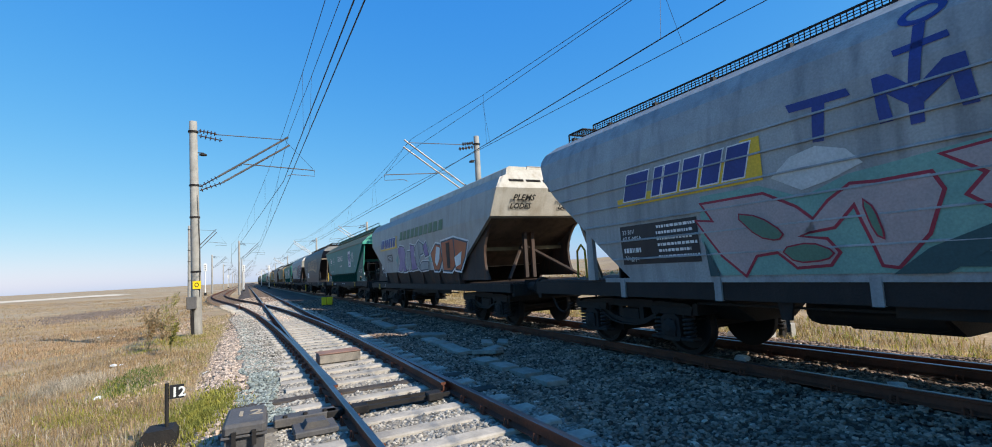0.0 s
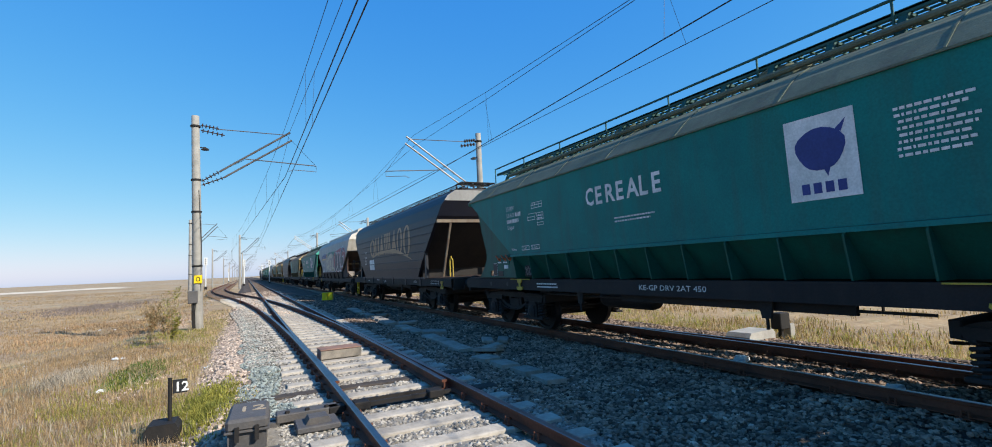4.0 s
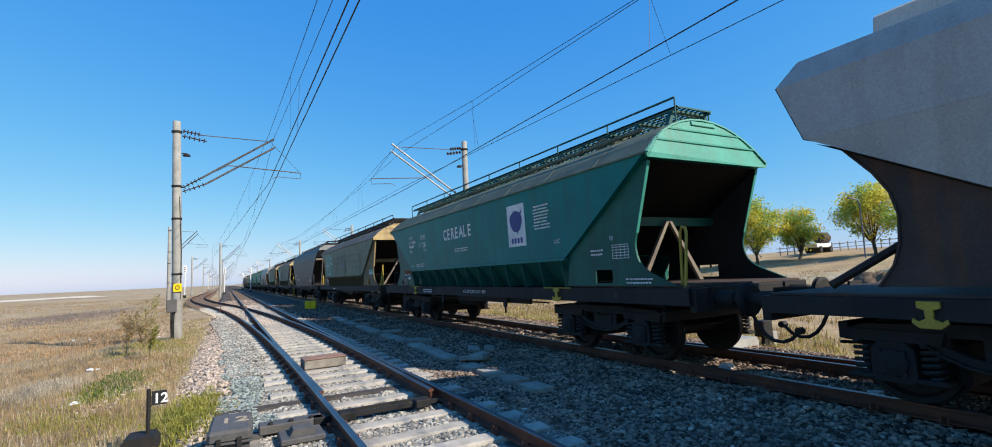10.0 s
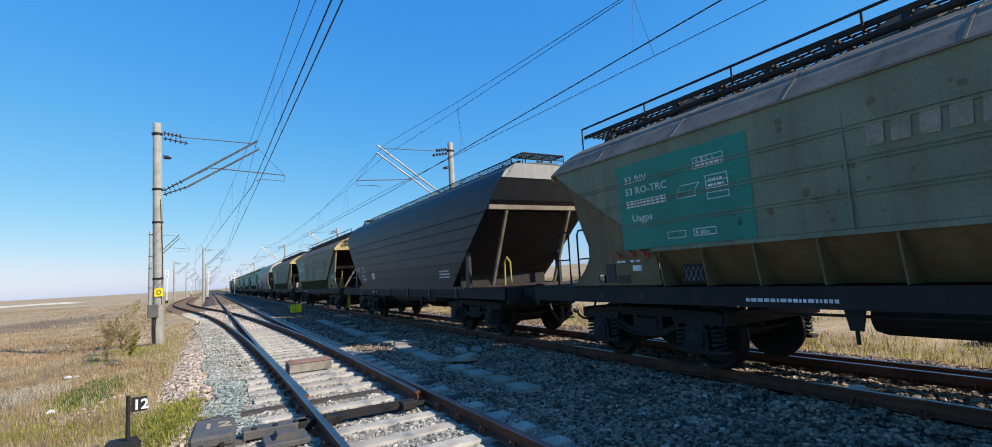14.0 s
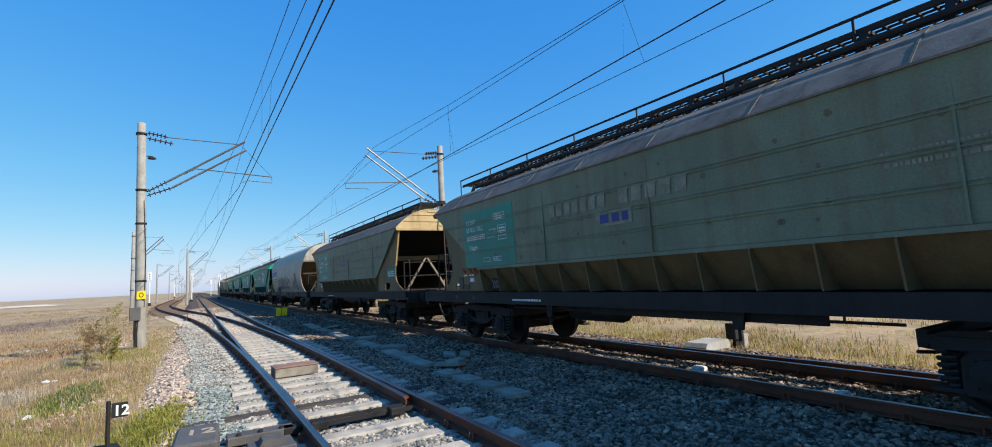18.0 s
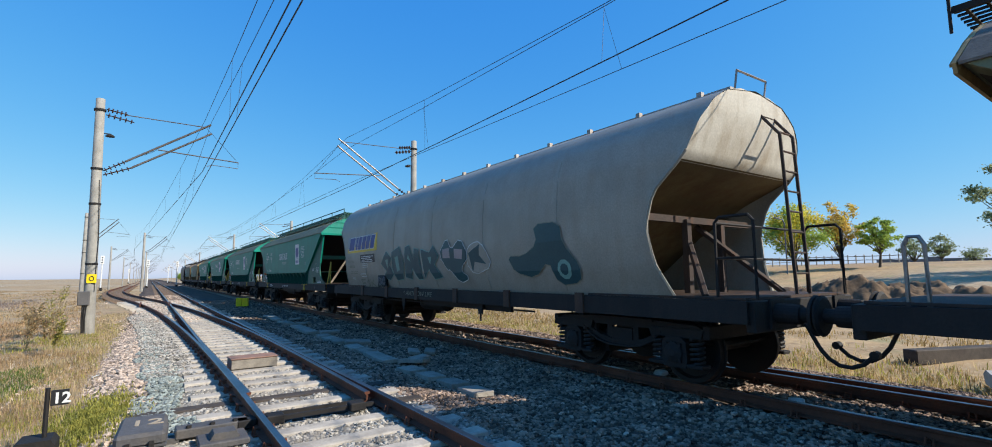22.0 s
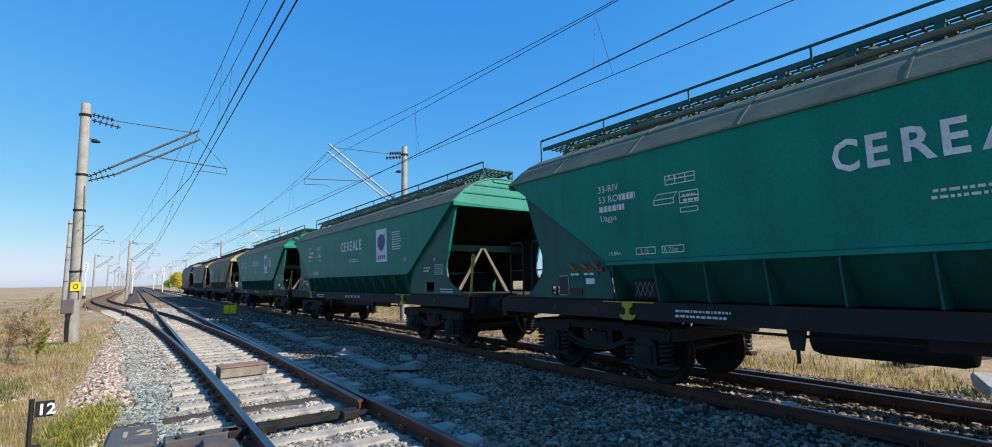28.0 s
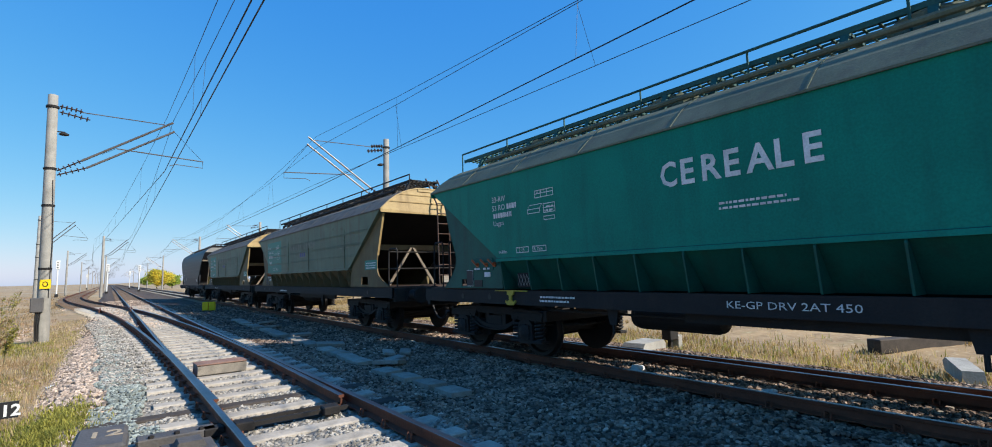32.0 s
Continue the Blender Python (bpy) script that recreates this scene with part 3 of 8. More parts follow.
def make_bogie():
    """A cast bogie: two side frames with axleboxes and springs, a bolster; wheelsets turn in it."""
    meshes = {}
    bm = bm_new()
    prism(bm, [(-1.50, 0.66), (-1.47, 0.76), (-1.30, 0.83), (-0.62, 0.86), (0.62, 0.86), (1.30, 0.83), (1.47, 0.76), (1.50, 0.66), (1.36, 0.64), (1.30, 0.74), (-1.30, 0.74), (-1.36, 0.64)], "x", 0.96, 1.10)
    box(bm, 0.94, 1.13, -0.62, 0.62, 0.84, 0.872)
    belly = [(-0.78, 0.70), (-0.62, 0.56), (-0.42, 0.47), (-0.20, 0.43), (0.20, 0.43), (0.42, 0.47), (0.62, 0.56), (0.78, 0.70)]
    prism(bm, belly + [(y_, z_ + 0.10) for y_, z_ in belly[::-1]], "x", 0.97, 1.09)
    prism(bm, belly + [(y_, z_ + 0.025) for y_, z_ in belly[::-1]], "x", 0.93, 1.15)
    for yy in (-0.60, -0.26, 0.26, 0.60):
        box(bm, 1.0, 1.06, yy - 0.05, yy + 0.05, 0.50, 0.80)
    box(bm, 0.99, 1.07, -0.20, 0.20, 0.50, 0.70)
    for yy in (-1.0, 1.0):
        prism(bm, [(yy - 0.44, 0.78), (yy + 0.44, 0.78), (yy + 0.40, 0.66), (yy - 0.40, 0.66)], "x", 0.94, 1.14)
    meshes["side_frame"] = mesh_of("side_frame", bm, M["under"])
    bm = bm_new()
    prism(bm, [(-0.17, 0.26), (0.17, 0.26), (0.20, 0.34), (0.19, 0.60), (0.11, 0.67), (-0.11, 0.67), (-0.19, 0.60), (-0.20, 0.34)], "x", 0.96, 1.17)
    lathe(bm, [(1.16, 0.145), (1.20, 0.14), (1.215, 0.10), (1.235, 0.05)], "x", 14, (0, 0, 0.46))
    for q in range(4):
        a_ = math.tau * (q + 0.5) / 4
        box(bm, 1.17, 1.205, 0.15 * math.cos(a_) - 0.02, 0.15 * math.cos(a_) + 0.02, 0.46 + 0.15 * math.sin(a_) - 0.02, 0.46 + 0.15 * math.sin(a_) + 0.02)
    box(bm, 0.97, 1.17, -0.43, -0.18, 0.27, 0.32, 0.01)
    box(bm, 0.97, 1.17, 0.18, 0.43, 0.27, 0.32, 0.01)
    meshes["axlebox"] = mesh_of("axlebox", bm, M["under"])
    bm = bm_new()
    pts = [(1.07 + 0.085 * math.cos(k * math.tau / 8), 0.085 * math.sin(k * math.tau / 8), 0.33 + 0.32 * k / 40) for k in range(41)]
    tube(bm, pts, 0.023, 5)
    meshes["spring"] = mesh_of("spring", bm, M["springsteel"])
    bm = bm_new()
    box(bm, -1.12, 1.12, -0.05, 0.05, 0.66, 0.84, 0.01)
    tube(bm, [(-1.0, 0.09, 0.60), (-0.4, 0.14, 0.52), (0.4, 0.14, 0.52), (1.0, 0.09, 0.60)], 0.02, 5)
    meshes["end_beam"] = mesh_of("end_beam", bm, M["under"])
    bm = bm_new()
    prism(bm, [(-0.24, 0.44), (0.24, 0.44), (0.20, 0.74), (-0.20, 0.74)], "x", -0.96, 0.96)
    meshes["bolster"] = mesh_of("bolster", bm, M["under"])
    bm = bm_new()
    lathe(bm, [(-0.98, 0.06), (-0.70, 0.09), (0.70, 0.09), (0.98, 0.06)], "x", 10)
    for s in (-1, 1):
        lathe(bm, [(s * 0.665, 0.12), (s * 0.665, 0.40), (s * 0.67, 0.49), (s * 0.70, 0.49), (s * 0.705, 0.465), (s * 0.80, 0.46), (s * 0.80, 0.40), (s * 0.745, 0.37), (s * 0.745, 0.16), (s * 0.83, 0.12)], "x", 28)
    meshes["wheelset"] = mesh_of("wheelset", bm, M["wheel"])
    bm = bm_new()
    prism(bm, [(0.50, 0.26), (0.58, 0.26), (0.62, 0.64), (0.52, 0.64)], "x", -0.82, 0.82)
    meshes["brake_gear"] = mesh_of("brake_gear", bm, M["under"])
    return meshes


BOG = make_bogie()
WHEEL_R = 0.46


def add_bogie(wagon, y):
    b = part("bogie", BOG["bolster"], None, wagon, at=pose(0, y, 0))
    for s in (0, 180):
        part("side_frame", BOG["side_frame"], None, b, at=pose(0, 0, 0, 0, 0, s))
        for yy in (-1.0, 1.0):
            part("axlebox", BOG["axlebox"], None, b, at=pose(0, 0, 0, 0, 0, s) @ pose(0, yy, 0))
            for q in (-0.30, 0.30):
                part("spring", BOG["spring"], None, b, at=pose(0, 0, 0, 0, 0, s) @ pose(0, yy + q, 0))
    for q in (0, 180):
        part("brake_gear", BOG["brake_gear"], None, b, at=pose(0, 0, 0, 0, 0, q))
    for yy in (-1.47, 1.47):
        part("end_beam", BOG["end_beam"], None, b, at=pose(0, yy, 0))
    for yy in (-1.0, 1.0):
        part("wheelset", BOG["wheelset"], None, b, at=pose(0, yy, WHEEL_R))
    return b


def buffer_mesh():
    bm = bm_new()
    box(bm, -0.17, 0.17, -0.03, 0.0, -0.17, 0.17)
    lathe(bm, [(-0.03, 0.125), (-0.30, 0.115), (-0.31, 0.085), (-0.49, 0.085), (-0.495, 0.225), (-0.52, 0.235), (-0.545, 0.20)], "y", 18)
    return mesh_of("buffer", bm, M["under"])


BUFFER = buffer_mesh()
bm = bm_new()
tube(bm, [(0, 0, 0), (0, -0.28, 0), (0, -0.34, -0.1)], 0.045, 8)
box(bm, -0.09, 0.09, -0.26, -0.06, -0.05, 0.07)
lathe(bm, [(-0.14, 0.03), (0.14, 0.03)], "x", 8, (0, -0.38, -0.08))
tube(bm, [(-0.09, -0.36, -0.05), (-0.09, -0.6, -0.1), (0.09, -0.6, -0.1), (0.09, -0.36, -0.05)], 0.022, 6)
COUPLING = mesh_of("coupling", bm, M["under"])
bm = bm_new()
tube(bm, [(0, 0.02, 0), (0, -0.06, -0.01), (0, -0.12, -0.07), (0, -0.17, -0.18), (0.01, -0.23, -0.31), (0.02, -0.32, -0.43), (0.03, -0.43, -0.50), (0.04, -0.55, -0.51), (0.05, -0.67, -0.46), (0.06, -0.77, -0.36)], 0.026, 7)
lathe(bm, [(-0.05, 0.05), (0.05, 0.05)], "x", 8, (0.06, -0.79, -0.34))
HOSE = mesh_of("brake_hose", bm, M["hose"])


def add_running_gear(w, half, reach, sill_z=(0.96, 1.21), pivots=5.0, tail=None):
    """Solebars, headstocks, decks, buffers, bogies. half: half body length, reach and tail: headstocks beyond it."""
    ef, er = half + reach, half + (reach if tail is None else tail)
    z0, z1 = sill_z
    for s in (-1, 1):
        bm = bm_new()
        prism(bm, [(s * 1.42, z0), (s * 1.34, z0), (s * 1.34, z0 + 0.02), (s * 1.40, z0 + 0.02), (s * 1.40, z1 - 0.02), (s * 1.34, z1 - 0.02), (s * 1.34, z1), (s * 1.42, z1)], "y", -ef, er)
        box(bm, s * 1.395 - 0.01, s * 1.395 + 0.01, -ef, er, z0 + .015, z1 - .015)
        part("solebar", bm, M["under"], w)
    bm = bm_new()
    box(bm, -0.30, 0.30, -ef + .1, er - .1, z0 - 0.05, z1 - 0.02)
    part("centre_sill", bm, M["under"], w)
    for s in (-1, 1):
        e = ef if s < 0 else er
        bm = bm_new()
        box(bm, -1.35, 1.35, s * e - 0.06, s * e + 0.06, z0 - 0.10, z1 + 0.0, 0.01)
        part("headstock", bm, M["under"], w)
        bm = bm_new()
        a, b = sorted((s * (e - 0.05), s * (half - 2.2)))
        box(bm, -1.33, 1.33, a, b, z1 + 0.004, z1 + 0.035)
        part("end_deck", bm, M["rustdark"], w)
        for x in (-0.875, 0.875):
            part("buffer", BUFFER, None, w, at=pose(x, s * (e + 0.06), 1.04, 0, 0, 0 if s < 0 else 180))
        part("coupling", COUPLING, None, w, at=pose(0, s * (e + 0.06), 1.0, 0, 0, 0 if s < 0 else 180))
        part("brake_hose", HOSE, None, w, at=pose(-0.35 * s * -1, s * (e + 0.06), 0.92, 0, 0, 0 if s < 0 else 180))
        add_bogie(w, s * pivots)
    # air reservoir and brake rigging under the middle
    bm = bm_new()
    lathe(bm, [(-0.72, 0.05), (-0.70, 0.17), (-0.6, 0.2), (0.6, 0.2), (0.70, 0.17), (0.72, 0.05)], "y", 16, (-0.62, 1.4, z0 - 0.14))
    part("air_tank", bm, M["under"], w)
    for x, yy in ((-1.32, -1.9), (-1.32, 2.0), (1.32, -1.9), (1.32, 2.0)):
        bm = bm_new()
        prism(bm, [(yy - 0.10, z0), (yy + 0.10, z0), (yy + 0.06, z0 - 0.22), (yy - 0.06, z0 - 0.22)], "x", x - 0.02, x + 0.02)
        tube(bm, [(x, yy, z0 - 0.2), (x, yy, z0 - 0.36)], 0.022, 6)
        part("outlet_lever", bm, M["under"], w)
    for x in (-1.22, 1.22):
        bm = bm_new()
        box(bm, x - 0.03, x + 0.03, -2.9, 0.9, z0 - 0.13, z0)
        tube(bm, [(x, -3.6, z0 - 0.08), (x, 3.4, z0 - 0.08)], 0.018, 5)
        part("brake_rod", bm, M["under"], w)


def grate_walkway(w, half, z, mat_, width=0.62, rail_h=0.18, rail_x=-0.48, shift=0.0):
    """Roof walkway: grating of bars on brackets, with a handrail on one side; shift: how far it sits to the rear."""
    y0, y1 = -half + shift, half + shift
    bm = bm_new()
    n = 8
    for k in range(n):
        x = -width / 2 + width * k / (n - 1)
        box(bm, x - 0.012, x + 0.012, y0, y1, z + 0.105, z + 0.130)
    y = y0
    while y <= y1 + 1e-3:
        box(bm, -width / 2, width / 2, y - 0.014, y + 0.014, z + 0.10, z + 0.125)
        y += 0.16
    part("walkway_grating", bm, mat_, w)
    for sx in (-1, 1):
        bm = bm_new()
        box(bm, sx * width / 2 - 0.012, sx * width / 2 + 0.012, y0, y1, z + 0.07, z + 0.14)
        part("walkway_edge", bm, mat_, w)
    bm = bm_new()
    prism(bm, [(-width / 2, z + 0.095), (-width / 2 - 0.16, z - 0.24), (-width / 2 - 0.09, z - 0.24), (-width / 2 + 0.06, z + 0.06), (width / 2 - 0.06, z + 0.06), (width / 2 + 0.09, z - 0.24), (width / 2 + 0.16, z - 0.24), (width / 2, z + 0.095)], "y", -0.045, 0.045)
    bk = mesh_of("walkway_bracket", bm, mat_)
    y = y0 + 0.15
    while y <= y1 - 0.3:
        part("walkway_bracket", bk, None, w, at=pose(0, y, 0))
        y += 0.80
    bm = bm_new()
    tube(bm, [(rail_x, y0, z + rail_h), (rail_x, y1, z + rail_h)], 0.02, 6)
    y = y0
    while y <= y1 + 1e-3:
        tube(bm, [(rail_x, y, z - 0.16), (rail_x, y, z + rail_h)], 0.016, 5)
        y += half / 4
    part("handrail", bm, mat_, w)
    # low end hoop on the far side
    bm = bm_new()
    tube(bm, [(-rail_x, y0 + 0.1, z - 0.14), (-rail_x, y0 + 0.1, z + 0.16), (-rail_x - 0.12, y0 + 0.1, z + 0.16)], 0.014, 5)
    part("end_hoop", bm, mat_, w)


def ladder(w, y, x, z0, z1, lean, mat_, width=0.38, bend=0.55):
    """Two stiles and rungs; the top part, bend metres high, leans back by lean."""
    line = [(z0, y), (z1 - bend, y + lean * 0.12), (z1, y + lean)]
    bm = bm_new()
    for s in (-1, 1):
        tube(bm, [(x + s * width / 2, yy, zz) for zz, yy in line], 0.024, 6)
    zz = z0 + 0.3
    while zz < z1 - 0.05:
        yy = interp([(q, p) for p, q in line], zz)
        tube(bm, [(x - width / 2, yy, zz), (x + width / 2, yy, zz)], 0.016, 5)
        zz += 0.29
    return part("ladder", bm, mat_, w)


def platform_rails(w, y, z, mat_, s):
    """Handrails of a shunter's platform at one end."""
    for x in (-1.22, 1.22):
        bm = bm_new()
        tube(bm, [(x, y, z), (x, y, z + 0.95), (x, y + 0.06 * s, z + 1.02), (x, y + 0.44 * s, z + 1.02), (x, y + 0.5 * s, z + 0.95), (x, y + 0.5 * s, z)], 0.022, 6)
        tube(bm, [(x, y, z + 0.5), (x, y + 0.5 * s, z + 0.5)], 0.016, 5)
        part("grab_rail", bm, mat_, w)
    bm = bm_new()
    tube(bm, [(-1.2, y + 0.5 * s, z + 0.95), (1.2, y + 0.5 * s, z + 0.95)], 0.018, 5)
    tube(bm, [(-1.2, y + 0.5 * s, z + 0.5), (1.2, y + 0.5 * s, z + 0.5)], 0.018, 5)
    part("platform_rail", bm, mat_, w)


GREEN_PROF = [(1.43, 1.80), (1.48, 3.33)]
GREEN_ROOF = [(1.50, 3.33), (1.38, 3.44), (1.22, 3.59), (1.02, 3.73), (0.80, 3.85), (0.56, 3.94), (0.30, 4.00), (0.0, 4.02)]


def band(bm, pts, t, axis, a, b):
    """A strip of thickness t along the open line pts (2D), as wide as a to b: one connected bent plate."""
    out = []
    for i, p in enumerate(pts):
        d = (Vector(pts[min(i + 1, len(pts) - 1)]) - Vector(pts[max(i - 1, 0)])).normalized() * t / 2
        out.append(((p[0] - d.y, p[1] + d.x), (p[0] + d.y, p[1] - d.x)))
    prev = None
    for l, r in out:
        put = (lambda p, q: (q, p[0], p[1])) if axis == "x" else (lambda p, q: (p[0], q, p[1]))
        cur = [bm.verts.new(put(p, q)) for p, q in ((l, a), (l, b), (r, b), (r, a))]
        if prev:
            for k in range(4):
                bm.faces.new((prev[k], prev[(k + 1) % 4], cur[(k + 1) % 4], cur[k]))
        else:
            bm.faces.new(cur)
        prev = cur
    bm.faces.new(prev[::-1])


def holed_plate(bm, outline, hole, x, t):
    """A plate across x with a rectangular hole through it: outline and hole in (y, z)."""
    es = []
    for ring in (outline, hole):
        vs = [bm.verts.new((x - t / 2, p[0], p[1])) for p in ring]
        es += [bm.edges.new((vs[i], vs[(i + 1) % len(vs)])) for i in range(len(vs))]
    fs = [g for g in bmesh.ops.triangle_fill(bm, edges=es, use_beauty=True)["geom"] if isinstance(g, bmesh.types.BMFace)]
    got = bmesh.ops.extrude_face_region(bm, geom=fs)
    bmesh.ops.translate(bm, verts=[g for g in got["geom"] if isinstance(g, bmesh.types.BMVert)], vec=(t, 0, 0))


def rope_hook(y, z, x):
    """Flat anchor-shaped hook hanging from its plate, top at z."""
    bm = bm_new()
    prism(bm, [(y + a, z + b) for a, b in ((-0.09, 0.0), (0.09, 0.0), (0.09, -0.06), (0.035, -0.08), (0.03, -0.16), (0.09, -0.19), (0.13, -0.16), (0.14, -0.20), (0.08, -0.25), (-0.08, -0.25), (-0.14, -0.20), (-0.13, -0.16), (-0.09, -0.19), (-0.03, -0.16), (-0.035, -0.08), (-0.09, -0.06))], "x", x - 0.03, x)
    return bm


def grain_hopper(name, label, paint, end_paint, roof_paint, seams, edge_paint=None, tail=0.40):
    """Bogie hopper for grain: straight sides, arched roof, ends cut back over curved end plates."""
    w = thing(name, label, "freight wagon", "wagons of the train")
    half = 6.85
    cut = lambda z: 0.02 if z > 3.25 else 0.02 + 2.26 * (3.33 - z) / 1.53
    lean = lambda z: 0.20 * max(0.0, z - 3.33)
    bm = bm_new()
    loft(bm, GREEN_PROF, half, cut)
    part("hopper_body", bm, paint, w)
    bm = bm_new()
    loft(bm, [(x, z + 0.002) for x, z in GREEN_ROOF], half, lean)
    part("roof", bm, roof_paint, w, smooth=False)
    # drip edge where the roof meets the sides, and the welded seams across the roof
    for sx in (-1, 1):
        bm = bm_new()
        box(bm, sx * 1.497 - 0.012, sx * 1.497 + 0.012, -half + 0.01, half - 0.01, 3.305, 3.332)
        part("roof_edge", bm, roof_paint, w)
    bm = bm_new()
    band(bm, [(-x, z + 0.004) for x, z in GREEN_ROOF] + [(x, z + 0.004) for x, z in GREEN_ROOF[::-1][1:]], 0.014, "y", -0.012, 0.012)
    sm_ = mesh_of("roof_seam", bm, roof_paint)
    for k in range(8):
        part("roof_seam", sm_, None, w, at=pose(0, -5.6 + 1.6 * k, 0))
    for s in (-1, 1):
        bm = bm_new()
        e = s * (half + 0.006)
        outline = [(-x, z) for x, z in GREEN_ROOF] + [(x, z) for x, z in GREEN_ROOF[::-1][1:]] + [(1.47, 3.24), (-1.47, 3.24)]
        prism(bm, outline, "y", e, e + s * 0.03)
        for v in bm.verts:
            v.co.y -= s * lean(v.co.z)
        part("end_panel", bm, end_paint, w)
        for zz in (3.56, 3.78):
            bm = bm_new()
            xx = interp([(x, z) for x, z in GREEN_ROOF], zz) - 0.02
            y_ = e - s * lean(zz)
            box(bm, -xx, xx, y_ + s * 0.028, y_ + s * 0.048, zz - 0.014, zz + 0.014)
            part("end_rib", bm, end_paint, w)
        bm = bm_new()
        rim = [(-x * 0.985, z - 0.012) for x, z in GREEN_ROOF] + [(x * 0.985, z - 0.012) for x, z in GREEN_ROOF[::-1][1:]]
        band(bm, rim, 0.03, "y", e + s * 0.02, e + s * 0.05)
        for v in bm.verts:
            v.co.y -= s * lean(v.co.z)
        part("end_rim", bm, end_paint, w)
        bm = bm_new()
        box(bm, -0.30, 0.30, e - s * 0.02, e + s * 0.02, 3.885, 3.965, 0.01)
        for v in bm.verts:
            v.co.y += s * (0.035 - lean(v.co.z))
        part("end_hatch", bm, end_paint, w)
        # slope sheet in black, the shade under the eave put into its colour
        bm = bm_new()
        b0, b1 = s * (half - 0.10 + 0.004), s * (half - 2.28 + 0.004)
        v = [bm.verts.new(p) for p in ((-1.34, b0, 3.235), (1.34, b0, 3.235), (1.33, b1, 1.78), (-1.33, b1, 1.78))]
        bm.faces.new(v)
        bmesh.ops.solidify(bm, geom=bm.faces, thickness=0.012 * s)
        part("slope_sheet", bm, M["under"], w, "slope sheet blackened for shade")
        # curved end plates below the slope sheet; green ones carry painted shade
        edge = [(0.07, 3.22), (0.25, 2.66), (0.43, 2.10), (0.475, 1.96), (0.48, 1.84), (0.455, 1.72), (0.41, 1.62), (0.33, 1.53), (0.20, 1.45), (-0.02, 1.355), (-0.30, 1.24)]
        if s > 0:
            edge = [(0.30, 3.14), (0.38, 2.94), (0.53, 2.48), (0.66, 2.18), (0.76, 1.97), (0.785, 1.86), (0.775, 1.74), (0.71, 1.61), (0.60, 1.48), (0.33, 1.24)]
        a_h = (1.06, 1.50, 1.29, 1.52) if s < 0 else (0.98, 1.22, 1.28, 1.42)
        hole = [(s * (half - a_h[0]), a_h[2]), (s * (half - a_h[1]), a_h[2]), (s * (half - a_h[1]), a_h[3]), (s * (half - a_h[0]), a_h[3])]
        top = [(s * (half - 2.35), 1.24), (s * (half - 2.26), 1.80), (s * (half - edge[0][0] - 0.10), edge[0][1])]
        for sx in (-1, 1):
            bm = bm_new()
            holed_plate(bm, [(s * (half - a), z) for a, z in edge] + top, hole, sx * 1.36, 0.016)
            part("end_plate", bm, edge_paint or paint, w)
            # thin black sheet added to paint the shade inside the plate
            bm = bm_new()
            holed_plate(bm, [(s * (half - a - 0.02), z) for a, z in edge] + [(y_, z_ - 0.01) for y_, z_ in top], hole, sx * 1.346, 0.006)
            part("inner_lining", bm, M["under"], w, "black sheet for the inner shade")
            n_up = 3 if s < 0 else 2
            bm = bm_new()
            # the brighter end paint stands for sun on this strip
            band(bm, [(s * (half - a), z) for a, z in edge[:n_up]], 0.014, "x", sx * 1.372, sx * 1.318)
            part("edge_strip", bm, end_paint, w, "edge strip in brighter end paint, as if sunlit")
            bm = bm_new()
            band(bm, [(s * (half - a), z) for a, z in edge[n_up - 1:]], 0.012, "x", sx * 1.372, sx * 1.335)
            part("plate_flange", bm, edge_paint or paint, w)
        for sx in (-1, 1):
            bm = bm_new()
            prism(bm, [(sx * 0.0, 2.36), (sx * 0.07, 2.36), (sx * 0.80, 1.26), (sx * 0.70, 1.26)], "y", s * (half - 1.0) - 0.03, s * (half - 1.0) + 0.03)
            part("end_brace", bm, M["tansteel"], w, "dusty grey brace")
        bm = bm_new()
        box(bm, -1.33, 1.33, s * (half - 1.10) - 0.03, s * (half - 1.10) + 0.03, 2.28, 2.44)
        part("end_cross_beam", bm, edge_paint or paint, w)
    # hopper pans with fins; on green wagons their shade is in the paint
    for sx in (-1, 1):
        bm = bm_new()
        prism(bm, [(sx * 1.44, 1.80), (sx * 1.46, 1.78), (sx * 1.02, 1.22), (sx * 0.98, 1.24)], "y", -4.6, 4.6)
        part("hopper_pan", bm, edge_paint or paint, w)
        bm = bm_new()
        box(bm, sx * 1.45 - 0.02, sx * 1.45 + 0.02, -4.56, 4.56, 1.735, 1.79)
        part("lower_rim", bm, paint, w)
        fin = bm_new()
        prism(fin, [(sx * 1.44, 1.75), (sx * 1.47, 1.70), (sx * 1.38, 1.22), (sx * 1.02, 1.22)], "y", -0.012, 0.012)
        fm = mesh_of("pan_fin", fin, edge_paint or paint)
        for k in range(13):
            part("pan_fin", fm, None, w, at=pose(0, -4.44 + 0.74 * k, 0))
    if seams:
        for sx in (-1, 1):
            for zz in (2.16, 2.50, 2.84, 3.10)[:3]:
                for dz in (-0.022, 0.022):
                    e = half - cut(zz + dz) - 0.02
                    xx = interp(GREEN_PROF, zz + dz)
                    bm = bm_new()
                    prism(bm, [(sx * (xx - 0.02), zz + dz - 0.012), (sx * (xx + 0.016), zz + dz - 0.010), (sx * (xx + 0.012), zz + dz + 0.006), (sx * (xx - 0.02), zz + dz + 0.016)], "y", -e, e)
                    part("side_seam", bm, paint, w)
    grate_walkway(w, half, 4.13, M["under"] if seams else M["walkgreen"], 0.84, 0.27, shift=0.22)
    bm = bm_new()
